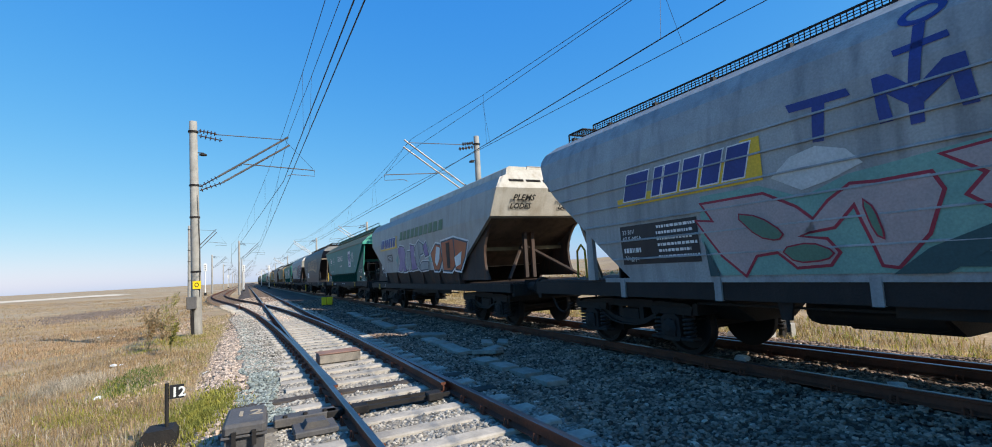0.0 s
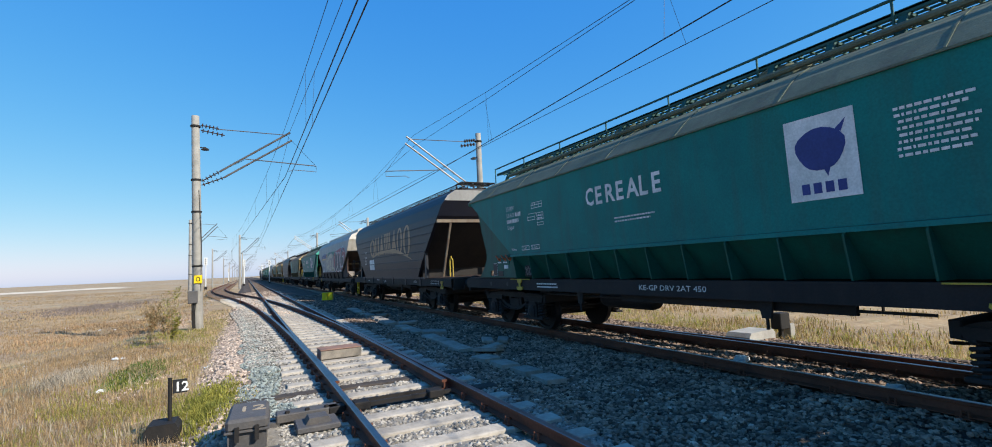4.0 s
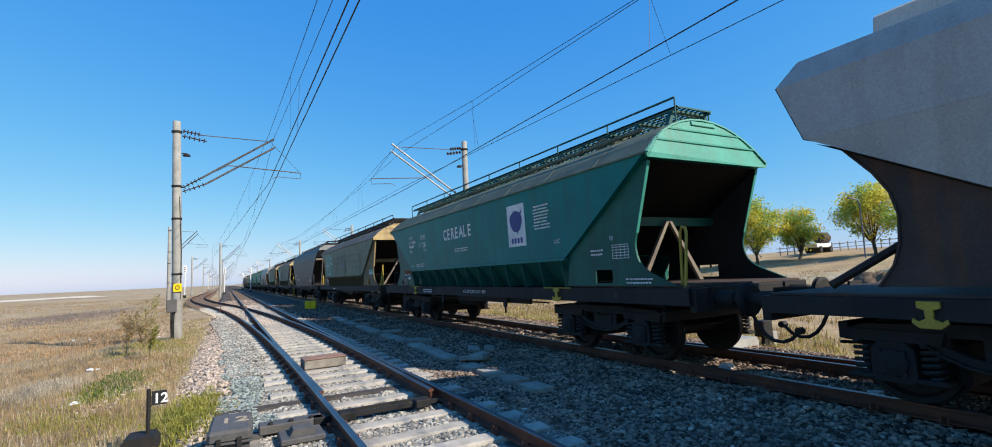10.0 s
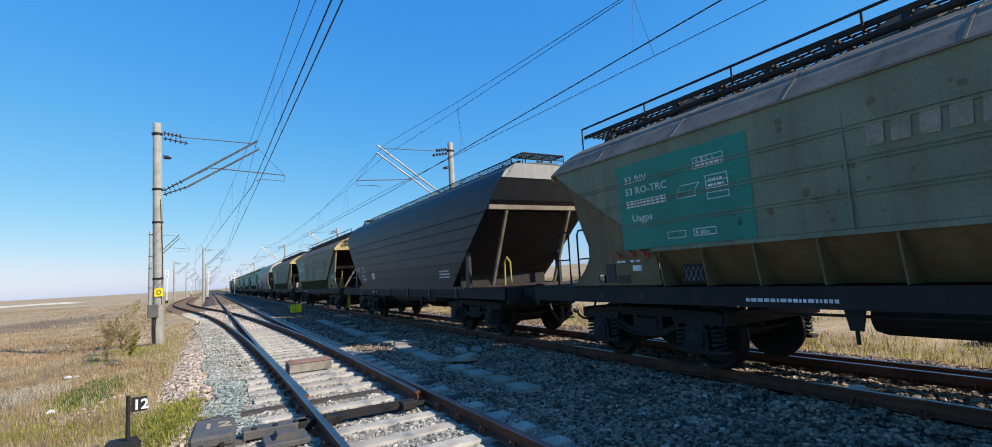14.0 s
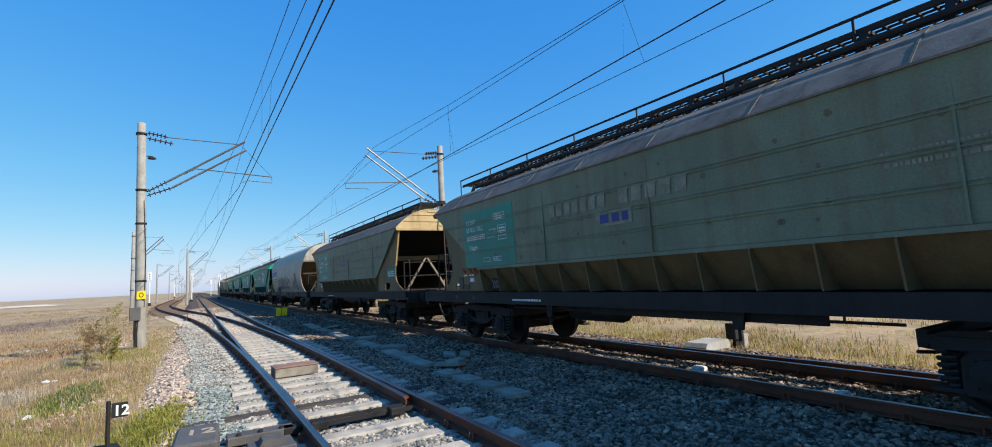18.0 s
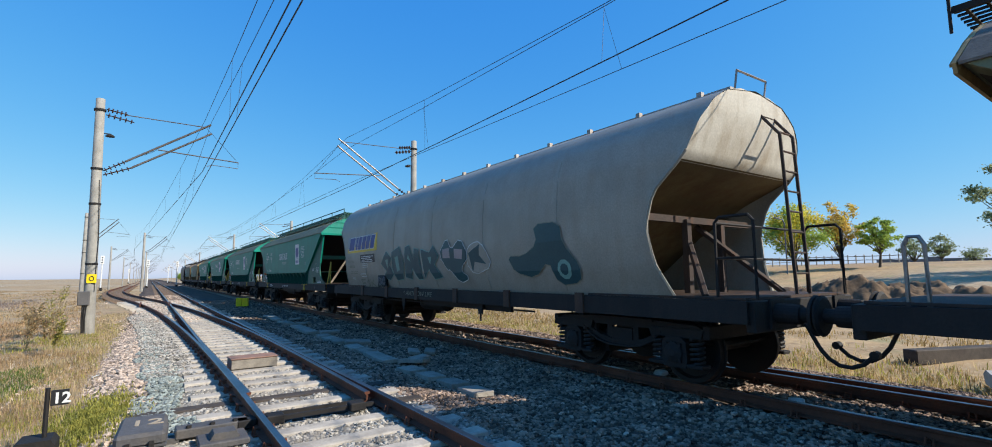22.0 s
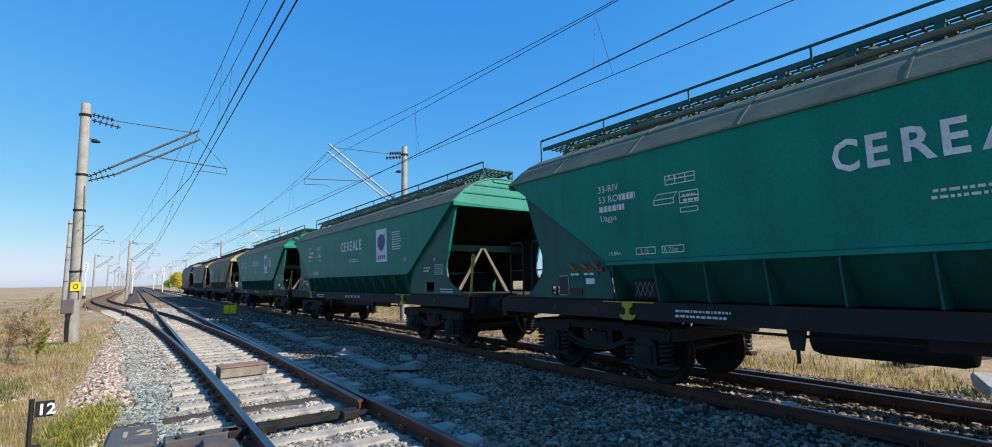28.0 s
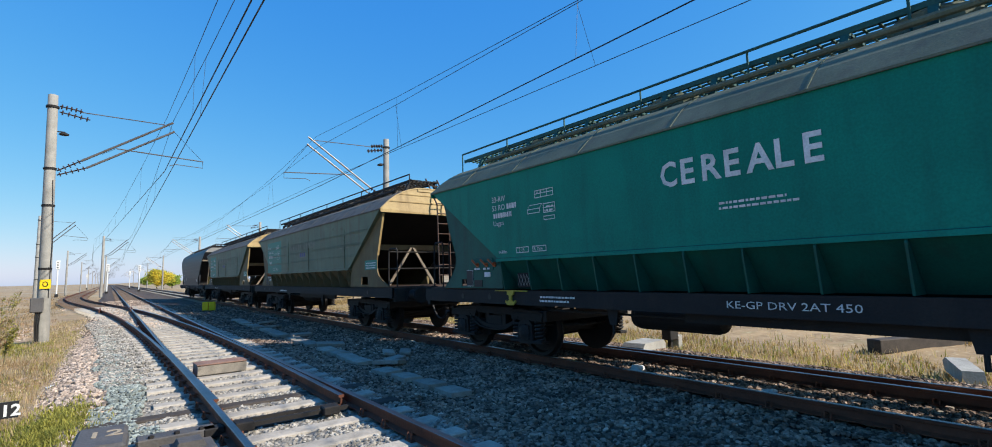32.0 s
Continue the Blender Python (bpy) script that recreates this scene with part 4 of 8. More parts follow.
    tube(bm, [(-0.60, -half + 0.9, 4.01), (-0.60, half - 0.9, 4.01)], 0.045, 8)
    part("hatch_bar", bm, roof_paint if not seams else M["under"], w)
    for yy in (-4.6, -1.6, 1.6, 4.6):
        bm = bm_new()
        lathe(bm, [(4.0, 0.42), (4.17, 0.42), (4.22, 0.36)], "z", 16, (0.0, yy, 0))
        part("roof_hatch", bm, roof_paint, w)
    add_running_gear(w, half, 0.56, pivots=5.15, tail=tail)
    for s in (-1, 1) if not seams else ():
        bm = rope_hook(s * 4.2, 1.20, -1.425)
        box(bm, -1.445, -1.42, s * 4.2 - 0.45, s * 4.2 + 0.45, 1.195, 1.212)
        part("tow_hook", bm, M["ylwsteel"], w, "yellow rope hook")
    for yy in (-5.9, 4.85, 5.75):
        bm = bm_new()
        lathe(bm, [(-1.426, 0.052), (-1.421, 0.052)], "x", 14, (0, yy, 1.085))
        part("solebar_hole", bm, M["black"], w)
    # valve panel, sign plate and mesh shutter at the rear
    bm = bm_new()
    box(bm, -1.385, -1.368, 4.78, 5.40, 1.58, 1.82, 0.004)
    part("valve_panel", bm, edge_paint or paint, w)
    for y0, y1, z0, z1 in ((5.30, 5.38, 1.60, 1.635), (5.20, 5.28, 1.60, 1.635), (5.00, 5.08, 1.60, 1.635), (4.88, 4.96, 1.60, 1.635), (4.86, 5.04, 1.46, 1.55)):
        bm = bm_new()
        box(bm, -1.392, -1.368, y0, y1, z0, z1)
        part("label_plate", bm, M["white"], w, "small white label plate")
    for yy in (4.73, 4.97, 5.26):
        bm = bm_new()
        tube(bm, [(-1.38, yy, 1.68), (-1.43, yy, 1.70), (-1.43, yy + 0.14, 1.79)], 0.02, 6)
        lathe(bm, [(-1.40, 0.045), (-1.375, 0.05)], "x", 10, (0, yy, 1.69))
        part("valve_lever", bm, M["orange"], w, "red valve lever")
    bm = bm_new()
    box(bm, -1.382, -1.368, 5.45, 5.66, 1.29, 1.59)
    part("sign_plate", bm, M["navygrey"], w, "dark sign plate")
    bm = bm_new()
    box(bm, -1.378, -1.368, 5.14, 5.40, 1.27, 1.40)
    part("step_hole", bm, M["black"], w)
    bm = bm_new()
    box(bm, -1.30, -1.22, 3.78, 4.16, 1.26, 1.52, 0.006)
    part("shutter", bm, M["under"], w)
    bm = bm_new()
    for k in range(4):
        tube(bm, [(-1.305, 3.82 + 0.08 * k, 1.29), (-1.305, 3.90 + 0.08 * k, 1.49)], 0.005, 4)
        tube(bm, [(-1.305, 3.90 + 0.08 * k, 1.29), (-1.305, 3.82 + 0.08 * k, 1.49)], 0.005, 4)
    part("shutter_mesh", bm, M["galv"], w)
    # rear platform: hoops on both sides and a ladder
    for x in (-1.22, 1.22):
        for y0, y1 in ((half - 0.63, half - 0.28), (half - 0.02, half + 0.36)):
            bm = bm_new()
            tube(bm, [(x, y0, 1.22), (x, y0, 2.18), (x, y0 + 0.05, 2.25), (x, y1 - 0.05, 2.25), (x, y1, 2.18), (x, y1, 1.22)], 0.02, 6)
            tube(bm, [(x, y0, 1.72), (x, y1, 1.72)], 0.014, 5)
            part("platform_hoop", bm, M["under"], w)
    ladder(w, half - 0.12, -0.62, 1.22, 3.12, 0.05, M["under"], 0.34)
    w["half"], w["front"] = half, half
    return w


NSC_PROF = [(1.46, 1.60), (1.51, 2.88), (1.44, 3.58), (1.24, 3.88), (0.68, 4.10), (0.0, 4.15)]


def nsc_hopper(name, label, paint, end_paint):
    """Grain hopper with faceted shoulders, deep end panels and large pan ribs."""
    w = thing(name, label, "freight wagon", "wagons of the train")
    half = 6.95
    def cut(z):
        if z >= 3.5:
            return -0.05 + 0.30 * (z - 3.5) / 0.5
        if z >= 2.88:
            return 0.30 - 0.35 * (z - 2.88) / 0.62
        return 0.30 + 2.37 * (2.88 - z) / 1.28
    bm = bm_new()
    loft(bm, [(1.46, 1.60), (1.507, 2.884)], half, lambda z: cut(min(z, 2.875)))
    part("hopper_body", bm, paint, w)
    bm = bm_new()
    loft(bm, NSC_PROF[1:], half, lambda z: cut(max(z, 2.88)))
    part("upper_body", bm, paint, w)
    for s in (-1, 1):
        bm = bm_new()
        for (x0, z0), (x1, z1) in zip(NSC_PROF[1:], NSC_PROF[2:]):
            a, b = s * (half - cut(z0) + 0.012), s * (half - cut(z1) + 0.012)
            v = [bm.verts.new(p) for p in ((-x0, a, z0), (x0, a, z0), (x1, b, z1), (-x1, b, z1))]
            if x1 > 0:
                bm.faces.new(v)
            else:
                bm.faces.new(v[:3])
        bmesh.ops.remove_doubles(bm, verts=bm.verts, dist=1e-4)
        part("end_panel", bm, end_paint, w)
        # slope sheet in a darker brown than the body
        bm = bm_new()
        v = [bm.verts.new(p) for p in ((-1.44, s * (half - 0.38), 2.84), (1.44, s * (half - 0.38), 2.84), (1.40, s * (half - 2.60), 1.63), (-1.40, s * (half - 2.60), 1.63))]
        bm.faces.new(v)
        bmesh.ops.translate(bm, verts=bm.verts, vec=(0, s * 0.014, -0.014))
        part("slope_sheet", bm, M["browndark"], w, "dark brown slope sheet")
        bm = bm_new()
        box(bm, -1.3, 1.3, s * (half - 1.35) - 0.03, s * (half - 1.35) + 0.03, 2.02, 2.12)
        part("cross_beam", bm, M["brown_end"], w)
        for xx in (-0.78, -0.26, 0.26, 0.78):
            bm = bm_new()
            v = [bm.verts.new((xx + dx * 0.22, s * (half - cut(z) + 0.02), z)) for dx, z in ((-1, 3.76), (1, 3.76), (1, 3.83), (-1, 3.83))]
            bm.faces.new(v)
            bmesh.ops.solidify(bm, geom=bm.faces, thickness=0.006)
            part("vent_slot", bm, M["under"], w)
        edge = [(0.50, 2.84), (0.66, 2.64), (0.86, 2.40), (0.99, 2.18), (1.04, 1.95), (1.02, 1.65), (0.95, 1.45), (0.80, 1.24)]
        outline = [(s * (half - a), z) for a, z in edge] + [(s * (half - 3.2), 1.24), (s * (half - 2.6), 1.80), (s * (half - 0.47), 2.90)]
        for sx in (-1, 1):
            bm = bm_new()
            prism(bm, outline, "x", sx * 1.36 - 0.008, sx * 1.36 + 0.008)
            part("end_plate", bm, M["rustdark"], w)
            bm = bm_new()
            band(bm, [(s * (half - a0), q0) for a0, q0 in edge], 0.02, "x", sx * 1.39, sx * 1.32)
            part("plate_flange", bm, M["rustdark"], w)
        bm = bm_new()
        for sx in (-1, 1):
            tube(bm, [(sx * 0.05, s * (half - 1.3), 2.15), (sx * 1.1, s * (half - 0.2), 1.24)], 0.05, 6)
            box(bm, sx * 0.12 - 0.05, sx * 0.12 + 0.05, s * (half - 1.0) - 0.05, s * (half - 1.0) + 0.05, 1.24, 2.5)
        part("end_brace", bm, M["rustdark"], w)
    for sx in (-1, 1):
        bm = bm_new()
        prism(bm, [(sx * 1.44, 1.61), (sx * 1.46, 1.59), (sx * 1.30, 1.10), (sx * 1.26, 1.12)], "y", -4.3, 4.3)
        part("hopper_pan", bm, M["rustdark"], w)
        rib = bm_new()
        prism(rib, [(sx * 1.45, 1.62), (sx * 1.48, 1.59), (sx * 1.42, 1.10), (sx * 1.27, 1.10)], "y", -0.035, 0.035)
        rm = mesh_of("pan_rib", rib, M["rustdark"])
        for k in range(6):
            part("pan_rib", rm, None, w, at=pose(0, -4.2 + 1.68 * k, 0))
    bm = bm_new()
    prism(bm, [(-0.74, 4.06), (-0.70, 4.26), (-0.62, 4.31), (0.62, 4.31), (0.70, 4.26), (0.74, 4.06)], "y", -half + 0.75, half - 0.75)
    part("loading_hatch", bm, M["cream"], w, "pale long loading hatch")
    for s in (-1, 1):
        bm = bm_new()
        tube(bm, [(-0.30, s * (half - 0.42), 4.10), (-0.26, s * (half - 0.40), 4.24), (0.26, s * (half - 0.40), 4.24), (0.30, s * (half - 0.42), 4.10)], 0.014, 6)
        part("roof_rail", bm, M["galv"], w)
    add_running_gear(w, half, 0.42, (0.93, 1.13), pivots=5.2, tail=0.45)
    for x in (-1.44,):
        for yy in (-2.2, 0.4, 2.2):
            bm = bm_new()
            ring = [(x, yy + 0.17 * math.cos(a * math.tau / 14), 0.68 + 0.17 * math.sin(a * math.tau / 14)) for a in range(15)]
            tube(bm, ring, 0.014, 5, caps=False)
            tube(bm, [(x, yy - 0.17, 0.68), (x, yy + 0.17, 0.68)], 0.01, 4)
            tube(bm, [(x, yy, 0.51), (x, yy, 0.85)], 0.01, 4)
            tube(bm, [(x, yy, 0.68), (x + 0.35, yy, 0.72)], 0.02, 5)
            part("hand_wheel", bm, M["under"], w)
    w["half"] = half
    return w


RIB_PROF = [(1.44, 1.24), (1.49, 1.8), (1.50, 2.35), (1.50, 2.9), (1.47, 3.28), (1.38, 3.66), (1.32, 3.76), (1.2, 3.93), (0.9, 4.12), (0.0, 4.19)]


def ribbed_hopper(name, label, paint, frame_paint, tail=0.42, half=6.85, reach=0.42):
    """Grain hopper with rounded, horizontally ribbed sides and an end frame with slanted struts."""
    w = thing(name, label, "freight wagon", "wagons of the train")
    def cut(z):
        if z >= 3.76:
            return -0.40 + 0.04 * (z - 3.76) / 0.43
        if z >= 3.15:
            return -0.02 - 0.38 * (z - 3.15) / 0.61
        return 2.30 * (3.15 - z) / 1.91
    bm = bm_new()
    loft(bm, RIB_PROF, half, cut)
    part("hopper_body", bm, paint, w)
    for sx in (-1, 1):
        for zz in (1.56, 1.86, 2.16, 2.46, 2.76, 3.04):
            e = half - cut(zz) - 0.03
            x = interp(RIB_PROF, zz)
            bm = bm_new()
            prism(bm, [(sx * (x - 0.03), zz - 0.012), (sx * (x + 0.030), zz - 0.010), (sx * (x + 0.026), zz + 0.008), (sx * (x - 0.03), zz + 0.035)], "y", -e, e)
            part("side_rib", bm, paint, w)
    for s in (-1, 1):
        bm = bm_new()
        box(bm, -1.46, 1.46, s * (half - 0.06) - 0.05, s * (half - 0.06) + 0.05, 3.06, 3.20, 0.01)
        part("end_beam", bm, M["tansteel"], w, "dusty tan end beam")
        # pale panel over the body paint; its sunlit look is partly colour
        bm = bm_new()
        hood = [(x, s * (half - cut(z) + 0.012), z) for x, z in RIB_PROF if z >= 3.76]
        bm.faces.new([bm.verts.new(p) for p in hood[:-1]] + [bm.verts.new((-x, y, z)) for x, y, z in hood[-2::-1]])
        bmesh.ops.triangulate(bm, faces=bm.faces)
        part("end_hood", bm, M["hoodsundust"], w, "dusty grey leaning hood, brightened as if sunlit")
        for sx in (-1, 1):
            bm = bm_new()
            prism(bm, [(s * (half - 0.02), 3.05), (s * (half - 0.10), 3.05), (s * (half - 0.96), 1.24), (s * (half - 0.88), 1.24)], "x", sx * 0.95 - 0.03, sx * 0.95 + 0.03)
            part("end_strut", bm, M["tansteel"], w, "dusty tan slanted strut")
            bm = bm_new()
            prism(bm, [(s * (half - 1.22), 2.30), (s * (half - 1.36), 2.30), (s * (half - 1.40), 1.22), (s * (half - 1.20), 1.22)], "x", sx * 1.42 - 0.05, sx * 1.42 + 0.03)
            part("corner_post", bm, frame_paint, w)
        # black slope sheet, with the end opening's shade in its colour
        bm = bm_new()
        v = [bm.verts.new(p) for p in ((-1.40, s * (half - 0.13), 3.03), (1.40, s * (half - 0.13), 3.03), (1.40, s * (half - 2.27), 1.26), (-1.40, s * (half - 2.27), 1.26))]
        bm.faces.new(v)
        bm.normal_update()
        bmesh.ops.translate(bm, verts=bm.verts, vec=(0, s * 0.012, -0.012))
        part("slope_sheet", bm, M["under"], w, "slope sheet blackened for shade")
        # end wall takes the same black for the opening's shade
        bm = bm_new()
        box(bm, -1.36, 1.36, s * (half - 1.95) - 0.02, s * (half - 1.95) + 0.02, 1.23, 1.9)
        part("end_wall", bm, M["under"], w)
        bm = bm_new()
        tube(bm, [(-0.9, s * (half - 0.1), 1.24), (-0.9, s * (half - 0.12), 1.8), (-0.9, s * (half - 0.26), 1.92), (-0.9, s * (half - 0.38), 1.8), (-0.9, s * (half - 0.4), 1.24)], 0.024, 6)
        part("grab_rail", bm, M["ylwsteel"], w, "yellow grab rail")
    bm = bm_new()
    for k in range(15):
        x = -0.42 + 0.06 * k
        box(bm, x - 0.006, x + 0.006, -half + 0.15, half - 0.15, 4.25, 4.275)
    y = -half + 0.15
    while y < half:
        box(bm, -0.42, 0.42, y - 0.01, y + 0.01, 4.24, 4.265)
        y += 0.22
    for x in (-0.45, 0.45):
        box(bm, x - 0.02, x + 0.02, -half + 0.1, half - 0.1, 4.22, 4.32)
    part("roof_walkway", bm, M["under"], w)
    # added pale sheet, standing for the sunlit roof seen under the walkway
    bm = bm_new()
    prism(bm, [(-0.88, 4.125), (-0.5, 4.165), (0.0, 4.20), (0.5, 4.165), (0.88, 4.125)], "y", -half + 0.12, half - 0.12)
    part("roof_sheet", bm, M["roofdust"], w, "dusty pale sheet added for the sunlit roof")
    for sx in (-1, 1):
        bm = bm_new()
        tube(bm, [(sx * 0.5, -half + 0.45, 4.26), (sx * 0.5, -half + 0.45, 4.44), (sx * 0.5, half - 0.45, 4.44), (sx * 0.5, half - 0.45, 4.26)], 0.018, 5)
        y = -half + 0.5
        while y < half - 0.5:
            box(bm, sx * 0.5 - 0.004, sx * 0.5 + 0.004, y - 0.006, y + 0.006, 4.27, 4.44)
            y += 0.075
        for z in (4.31, 4.35, 4.39):
            box(bm, sx * 0.5 - 0.004, sx * 0.5 + 0.004, -half + 0.45, half - 0.45, z - 0.005, z + 0.005)
        part("walkway_rail", bm, M["under"], w, "dark mesh kickplate")
        bm = bm_new()
        e0, e1 = sx * (half + 0.27), sx * (half - 0.24)
        for x in (-0.62, -0.2, 0.2, 0.62):
            tube(bm, [(x, e0, 4.12), (x, e0, 4.41), (x, e1, 4.41), (x, e1, 4.15)], 0.02, 5)
        for e in (e0, e1):
            tube(bm, [(-0.62, e, 4.41), (0.62, e, 4.41)], 0.02, 5)
            tube(bm, [(-0.62, e, 4.28), (0.62, e, 4.28)], 0.012, 5)
        for k in range(26):
            x = -0.62 + 1.24 * k / 25
            tube(bm, [(x, e0, 4.28), (x, e0, 4.41), (x, e1, 4.41)], 0.006, 4)
        for k in range(1, 7):
            y = e0 + (e1 - e0) * k / 7
            tube(bm, [(-0.62, y, 4.28), (-0.62, y, 4.41), (0.62, y, 4.41), (0.62, y, 4.28)], 0.006, 4)
        part("end_cage", bm, M["under"], w, "small mesh cage over the end")
    bm = bm_new()
    box(bm, -0.80, 0.80, -0.03, 0.03, 4.10, 4.23)
    bk = mesh_of("walkway_bracket", bm, M["under"])
    y = -half + 0.4
    while y < half:
        part("walkway_bracket", bk, None, w, at=pose(0, y, 0))
        y += 1.2
    for sx in (-1, 1):
        bm = bm_new()
        box(bm, sx * 1.42 - 0.02, sx * 1.42 + 0.02, -5.2, 5.2, 1.18, 1.25)
        part("sill_angle", bm, paint, w)
        bm = bm_new()
        box(bm, sx * 1.425 - 0.025, sx * 1.425 + 0.025, -0.055, 0.055, 0.93, 1.24)
        post = mesh_of("sill_post", bm, frame_paint)
        for k in range(6):
            part("sill_post", post, None, w, at=pose(0, -4.75 + 1.9 * k, 0))
    add_running_gear(w, half, reach, (0.94, 1.19), pivots=5.04, tail=tail)
    for yy in (-3.6, -1.2, 1.2, 3.6):
        bm = bm_new()
        prism(bm, [(-1.1, 0.94), (1.1, 0.94), (0.45, 0.55), (-0.45, 0.55)], "y", yy - 0.55, yy + 0.55)
        part("discharge_chute", bm, M["under"], w)
    w["half"] = half
    return w


BARREL_PROF = [(1.28, 1.20), (1.44, 1.6), (1.52, 2.1), (1.53, 2.6), (1.48, 3.15), (1.35, 3.55), (1.08, 3.87), (0.74, 4.06), (0.36, 4.15), (0.0, 4.17)]


def barrel_hopper(name, label, paint, end_paint):
    """Smooth barrel-sided grain hopper with a scooped end."""
    w = thing(name, label, "freight wagon", "wagons of the train")
    half = 7.3
    def cut(z):
        pts = [(0.60, 1.20), (0.80, 1.7), (0.86, 2.2), (0.72, 2.65), (0.22, 3.1), (0.10, 3.45), (0.02, 3.75), (0.0, 4.05)]
        return interp(pts, z)
    bm = bm_new()
    fine = [(interp(BARREL_PROF, 1.2 + 2.97 * k / 26), 1.2 + 2.97 * k / 26) for k in range(27)]
    fine[-1] = (0.0, 4.17)
    rows = []
    ny = 8
    for x, z in fine:
        e = half - cut(z)
        rows.append([[bm.verts.new((s * x, -e + 2 * e * j / ny, z)) for j in range(ny + 1)] for s in (-1, 1)])
    for a, b in zip(rows, rows[1:]):
        for s in (0, 1):
            for j in range(ny):
                bm.faces.new((a[s][j], a[s][j + 1], b[s][j + 1], b[s][j]))
    bmesh.ops.remove_doubles(bm, verts=bm.verts, dist=1e-4)
    part("hopper_body", bm, paint, w, smooth=True)
    for s in (-1, 1):
        bm = bm_new()
        prev = None
        for k in range(14):
            z = 3.02 + 1.12 * k / 13
            x, y = interp(BARREL_PROF, z) - 0.015, s * (half - cut(z) - 0.01)
            cur = (bm.verts.new((-x, y, z)), bm.verts.new((x, y, z)))
            if prev:
                bm.faces.new((prev[0], prev[1], cur[1], cur[0]))
            prev = cur
        part("end_panel", bm, end_paint, w, smooth=True)
        bm = bm_new()
        pr = [(3.04, 0.28), (2.7, 1.1), (2.2, 2.0), (1.7, 2.6), (1.24, 3.1)]
        prev = None
        for z, d in pr:
            x, y = interp(BARREL_PROF, z) - 0.02, s * (half - d)
            cur = (bm.verts.new((-x, y, z)), bm.verts.new((x, y, z)))
            if prev:
                bm.faces.new((prev[0], prev[1], cur[1], cur[0]))
            prev = cur
        part("slope_sheet", bm, M["brown_end"], w)
        for sx in (-1, 1):
            bm = bm_new()
            pts = [(sx * interp(BARREL_PROF, z), s * (half - cut(z)), z) for z in [1.2 + 0.15 * q for q in range(14)]]
            tube(bm, pts, 0.025, 5)
            part("edge_flange", bm, paint, w)
            bm = bm_new()
            tube(bm, [(sx * 0.15, s * (half - 1.2), 2.3), (sx * 1.05, s * (half - 0.3), 1.22)], 0.05, 6)
            box(bm, sx * 0.45 - 0.05, sx * 0.45 + 0.05, s * (half - 0.95) - 0.05, s * (half - 0.95) + 0.05, 1.2, 2.35)
            part("end_brace", bm, M["rustdark"], w)
        bm = bm_new()
        box(bm, -1.35, 1.35, s * (half - 1.0) - 0.04, s * (half - 1.0) + 0.04, 2.3, 2.4)
        part("end_beam", bm, M["rustdark"], w)
    bm = bm_new()
    box(bm, -0.42, 0.42, -half + 0.15, half - 0.15, 4.15, 4.21)
    y = -half + 0.6
    while y < half:
        box(bm, -0.5, -0.42, y - 0.04, y + 0.04, 4.13, 4.24)
        y += 1.15
    part("roof_walkway", bm, M["galv"], w)
    bm = bm_new()
    tube(bm, [(-0.4, -half + 0.1, 4.1), (-0.4, -half + 0.05, 4.42), (0.4, -half + 0.05, 4.42), (0.4, -half + 0.1, 4.1)], 0.018, 5)
    part("roof_rail", bm, M["galv"], w)
    for yy in (-4.6, -2.3, 0.0, 2.3, 4.6):
        for sx in (-1, 1):
            bm = bm_new()
            tube(bm, [(sx * (interp(BARREL_PROF, z) + 0.001), yy, z) for z in [1.25 + 0.2 * q for q in range(13)]], 0.009, 4)
            part("weld_seam", bm, paint, w)
    add_running_gear(w, half, 0.45, (0.93, 1.20), pivots=5.55, tail=0.73)
    w["half"] = half
    return w

# order in the train, head first: builder, gap in front of it
A_FRONT, SPEED = 10.60, 7.02
WAGONS = []


def front_at(t):
    """How far the second wagon's front stands along the track: an even roll, then a slow gain of speed."""
    return A_FRONT - SPEED * t - (0.38 / 3 / 18 ** 2 * (t - 14) ** 3 if t > 14 else 0.0)


def place(w, start):
    w["start"] = start
    WAGONS.append(w)
    return start + 2 * w["half"]


z_w = ribbed_hopper("hopper_wagon", "blue-grey ribbed grain hopper wagon with spray graffiti", M["ribgrey"], M["ribgrey"], 0.75)
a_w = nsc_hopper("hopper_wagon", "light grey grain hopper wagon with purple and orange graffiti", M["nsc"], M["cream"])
green0 = grain_hopper("hopper_wagon", "bright green grain hopper wagon with roof walkway", M["green"], M["green"], M["roofgreen"], False, M["greenshade"])
teal0 = grain_hopper("hopper_wagon", "faded teal grain hopper wagon with roof walkway", M["teal"], M["tealsunlit"], M["roofgreen"], False, M["greenshade"], 0.98)
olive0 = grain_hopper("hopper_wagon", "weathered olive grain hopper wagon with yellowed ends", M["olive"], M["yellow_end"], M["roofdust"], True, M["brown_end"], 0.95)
c_w = ribbed_hopper("hopper_wagon", "dark navy ribbed grain hopper wagon with gold lettering", M["navy"], M["navygrey"], 0.79, 6.80, 1.0)
g_w = ribbed_hopper("hopper_wagon", "dark grey ribbed grain hopper wagon", M["navygrey"], M["navygrey"], 1.42, 6.85)
j_w = barrel_hopper("hopper_wagon", "beige barrel-sided grain hopper wagon with dark graffiti", M["barrel"], M["cream"])
I4 = Matrix.Identity(4)
b_w = grain_hopper("hopper_wagon", "faded teal grain hopper wagon with a boarding ladder", M["teal"], M["tealsunlit"], M["roofgreen"], False, M["greenshade"], 0.50)
e_w = teal0
d_w = copy_thing(a_w, I4)
f_w = olive0
h_w, i_w, o_w, p_w = [copy_thing(olive0, I4) for _ in range(4)]
k_w = green0
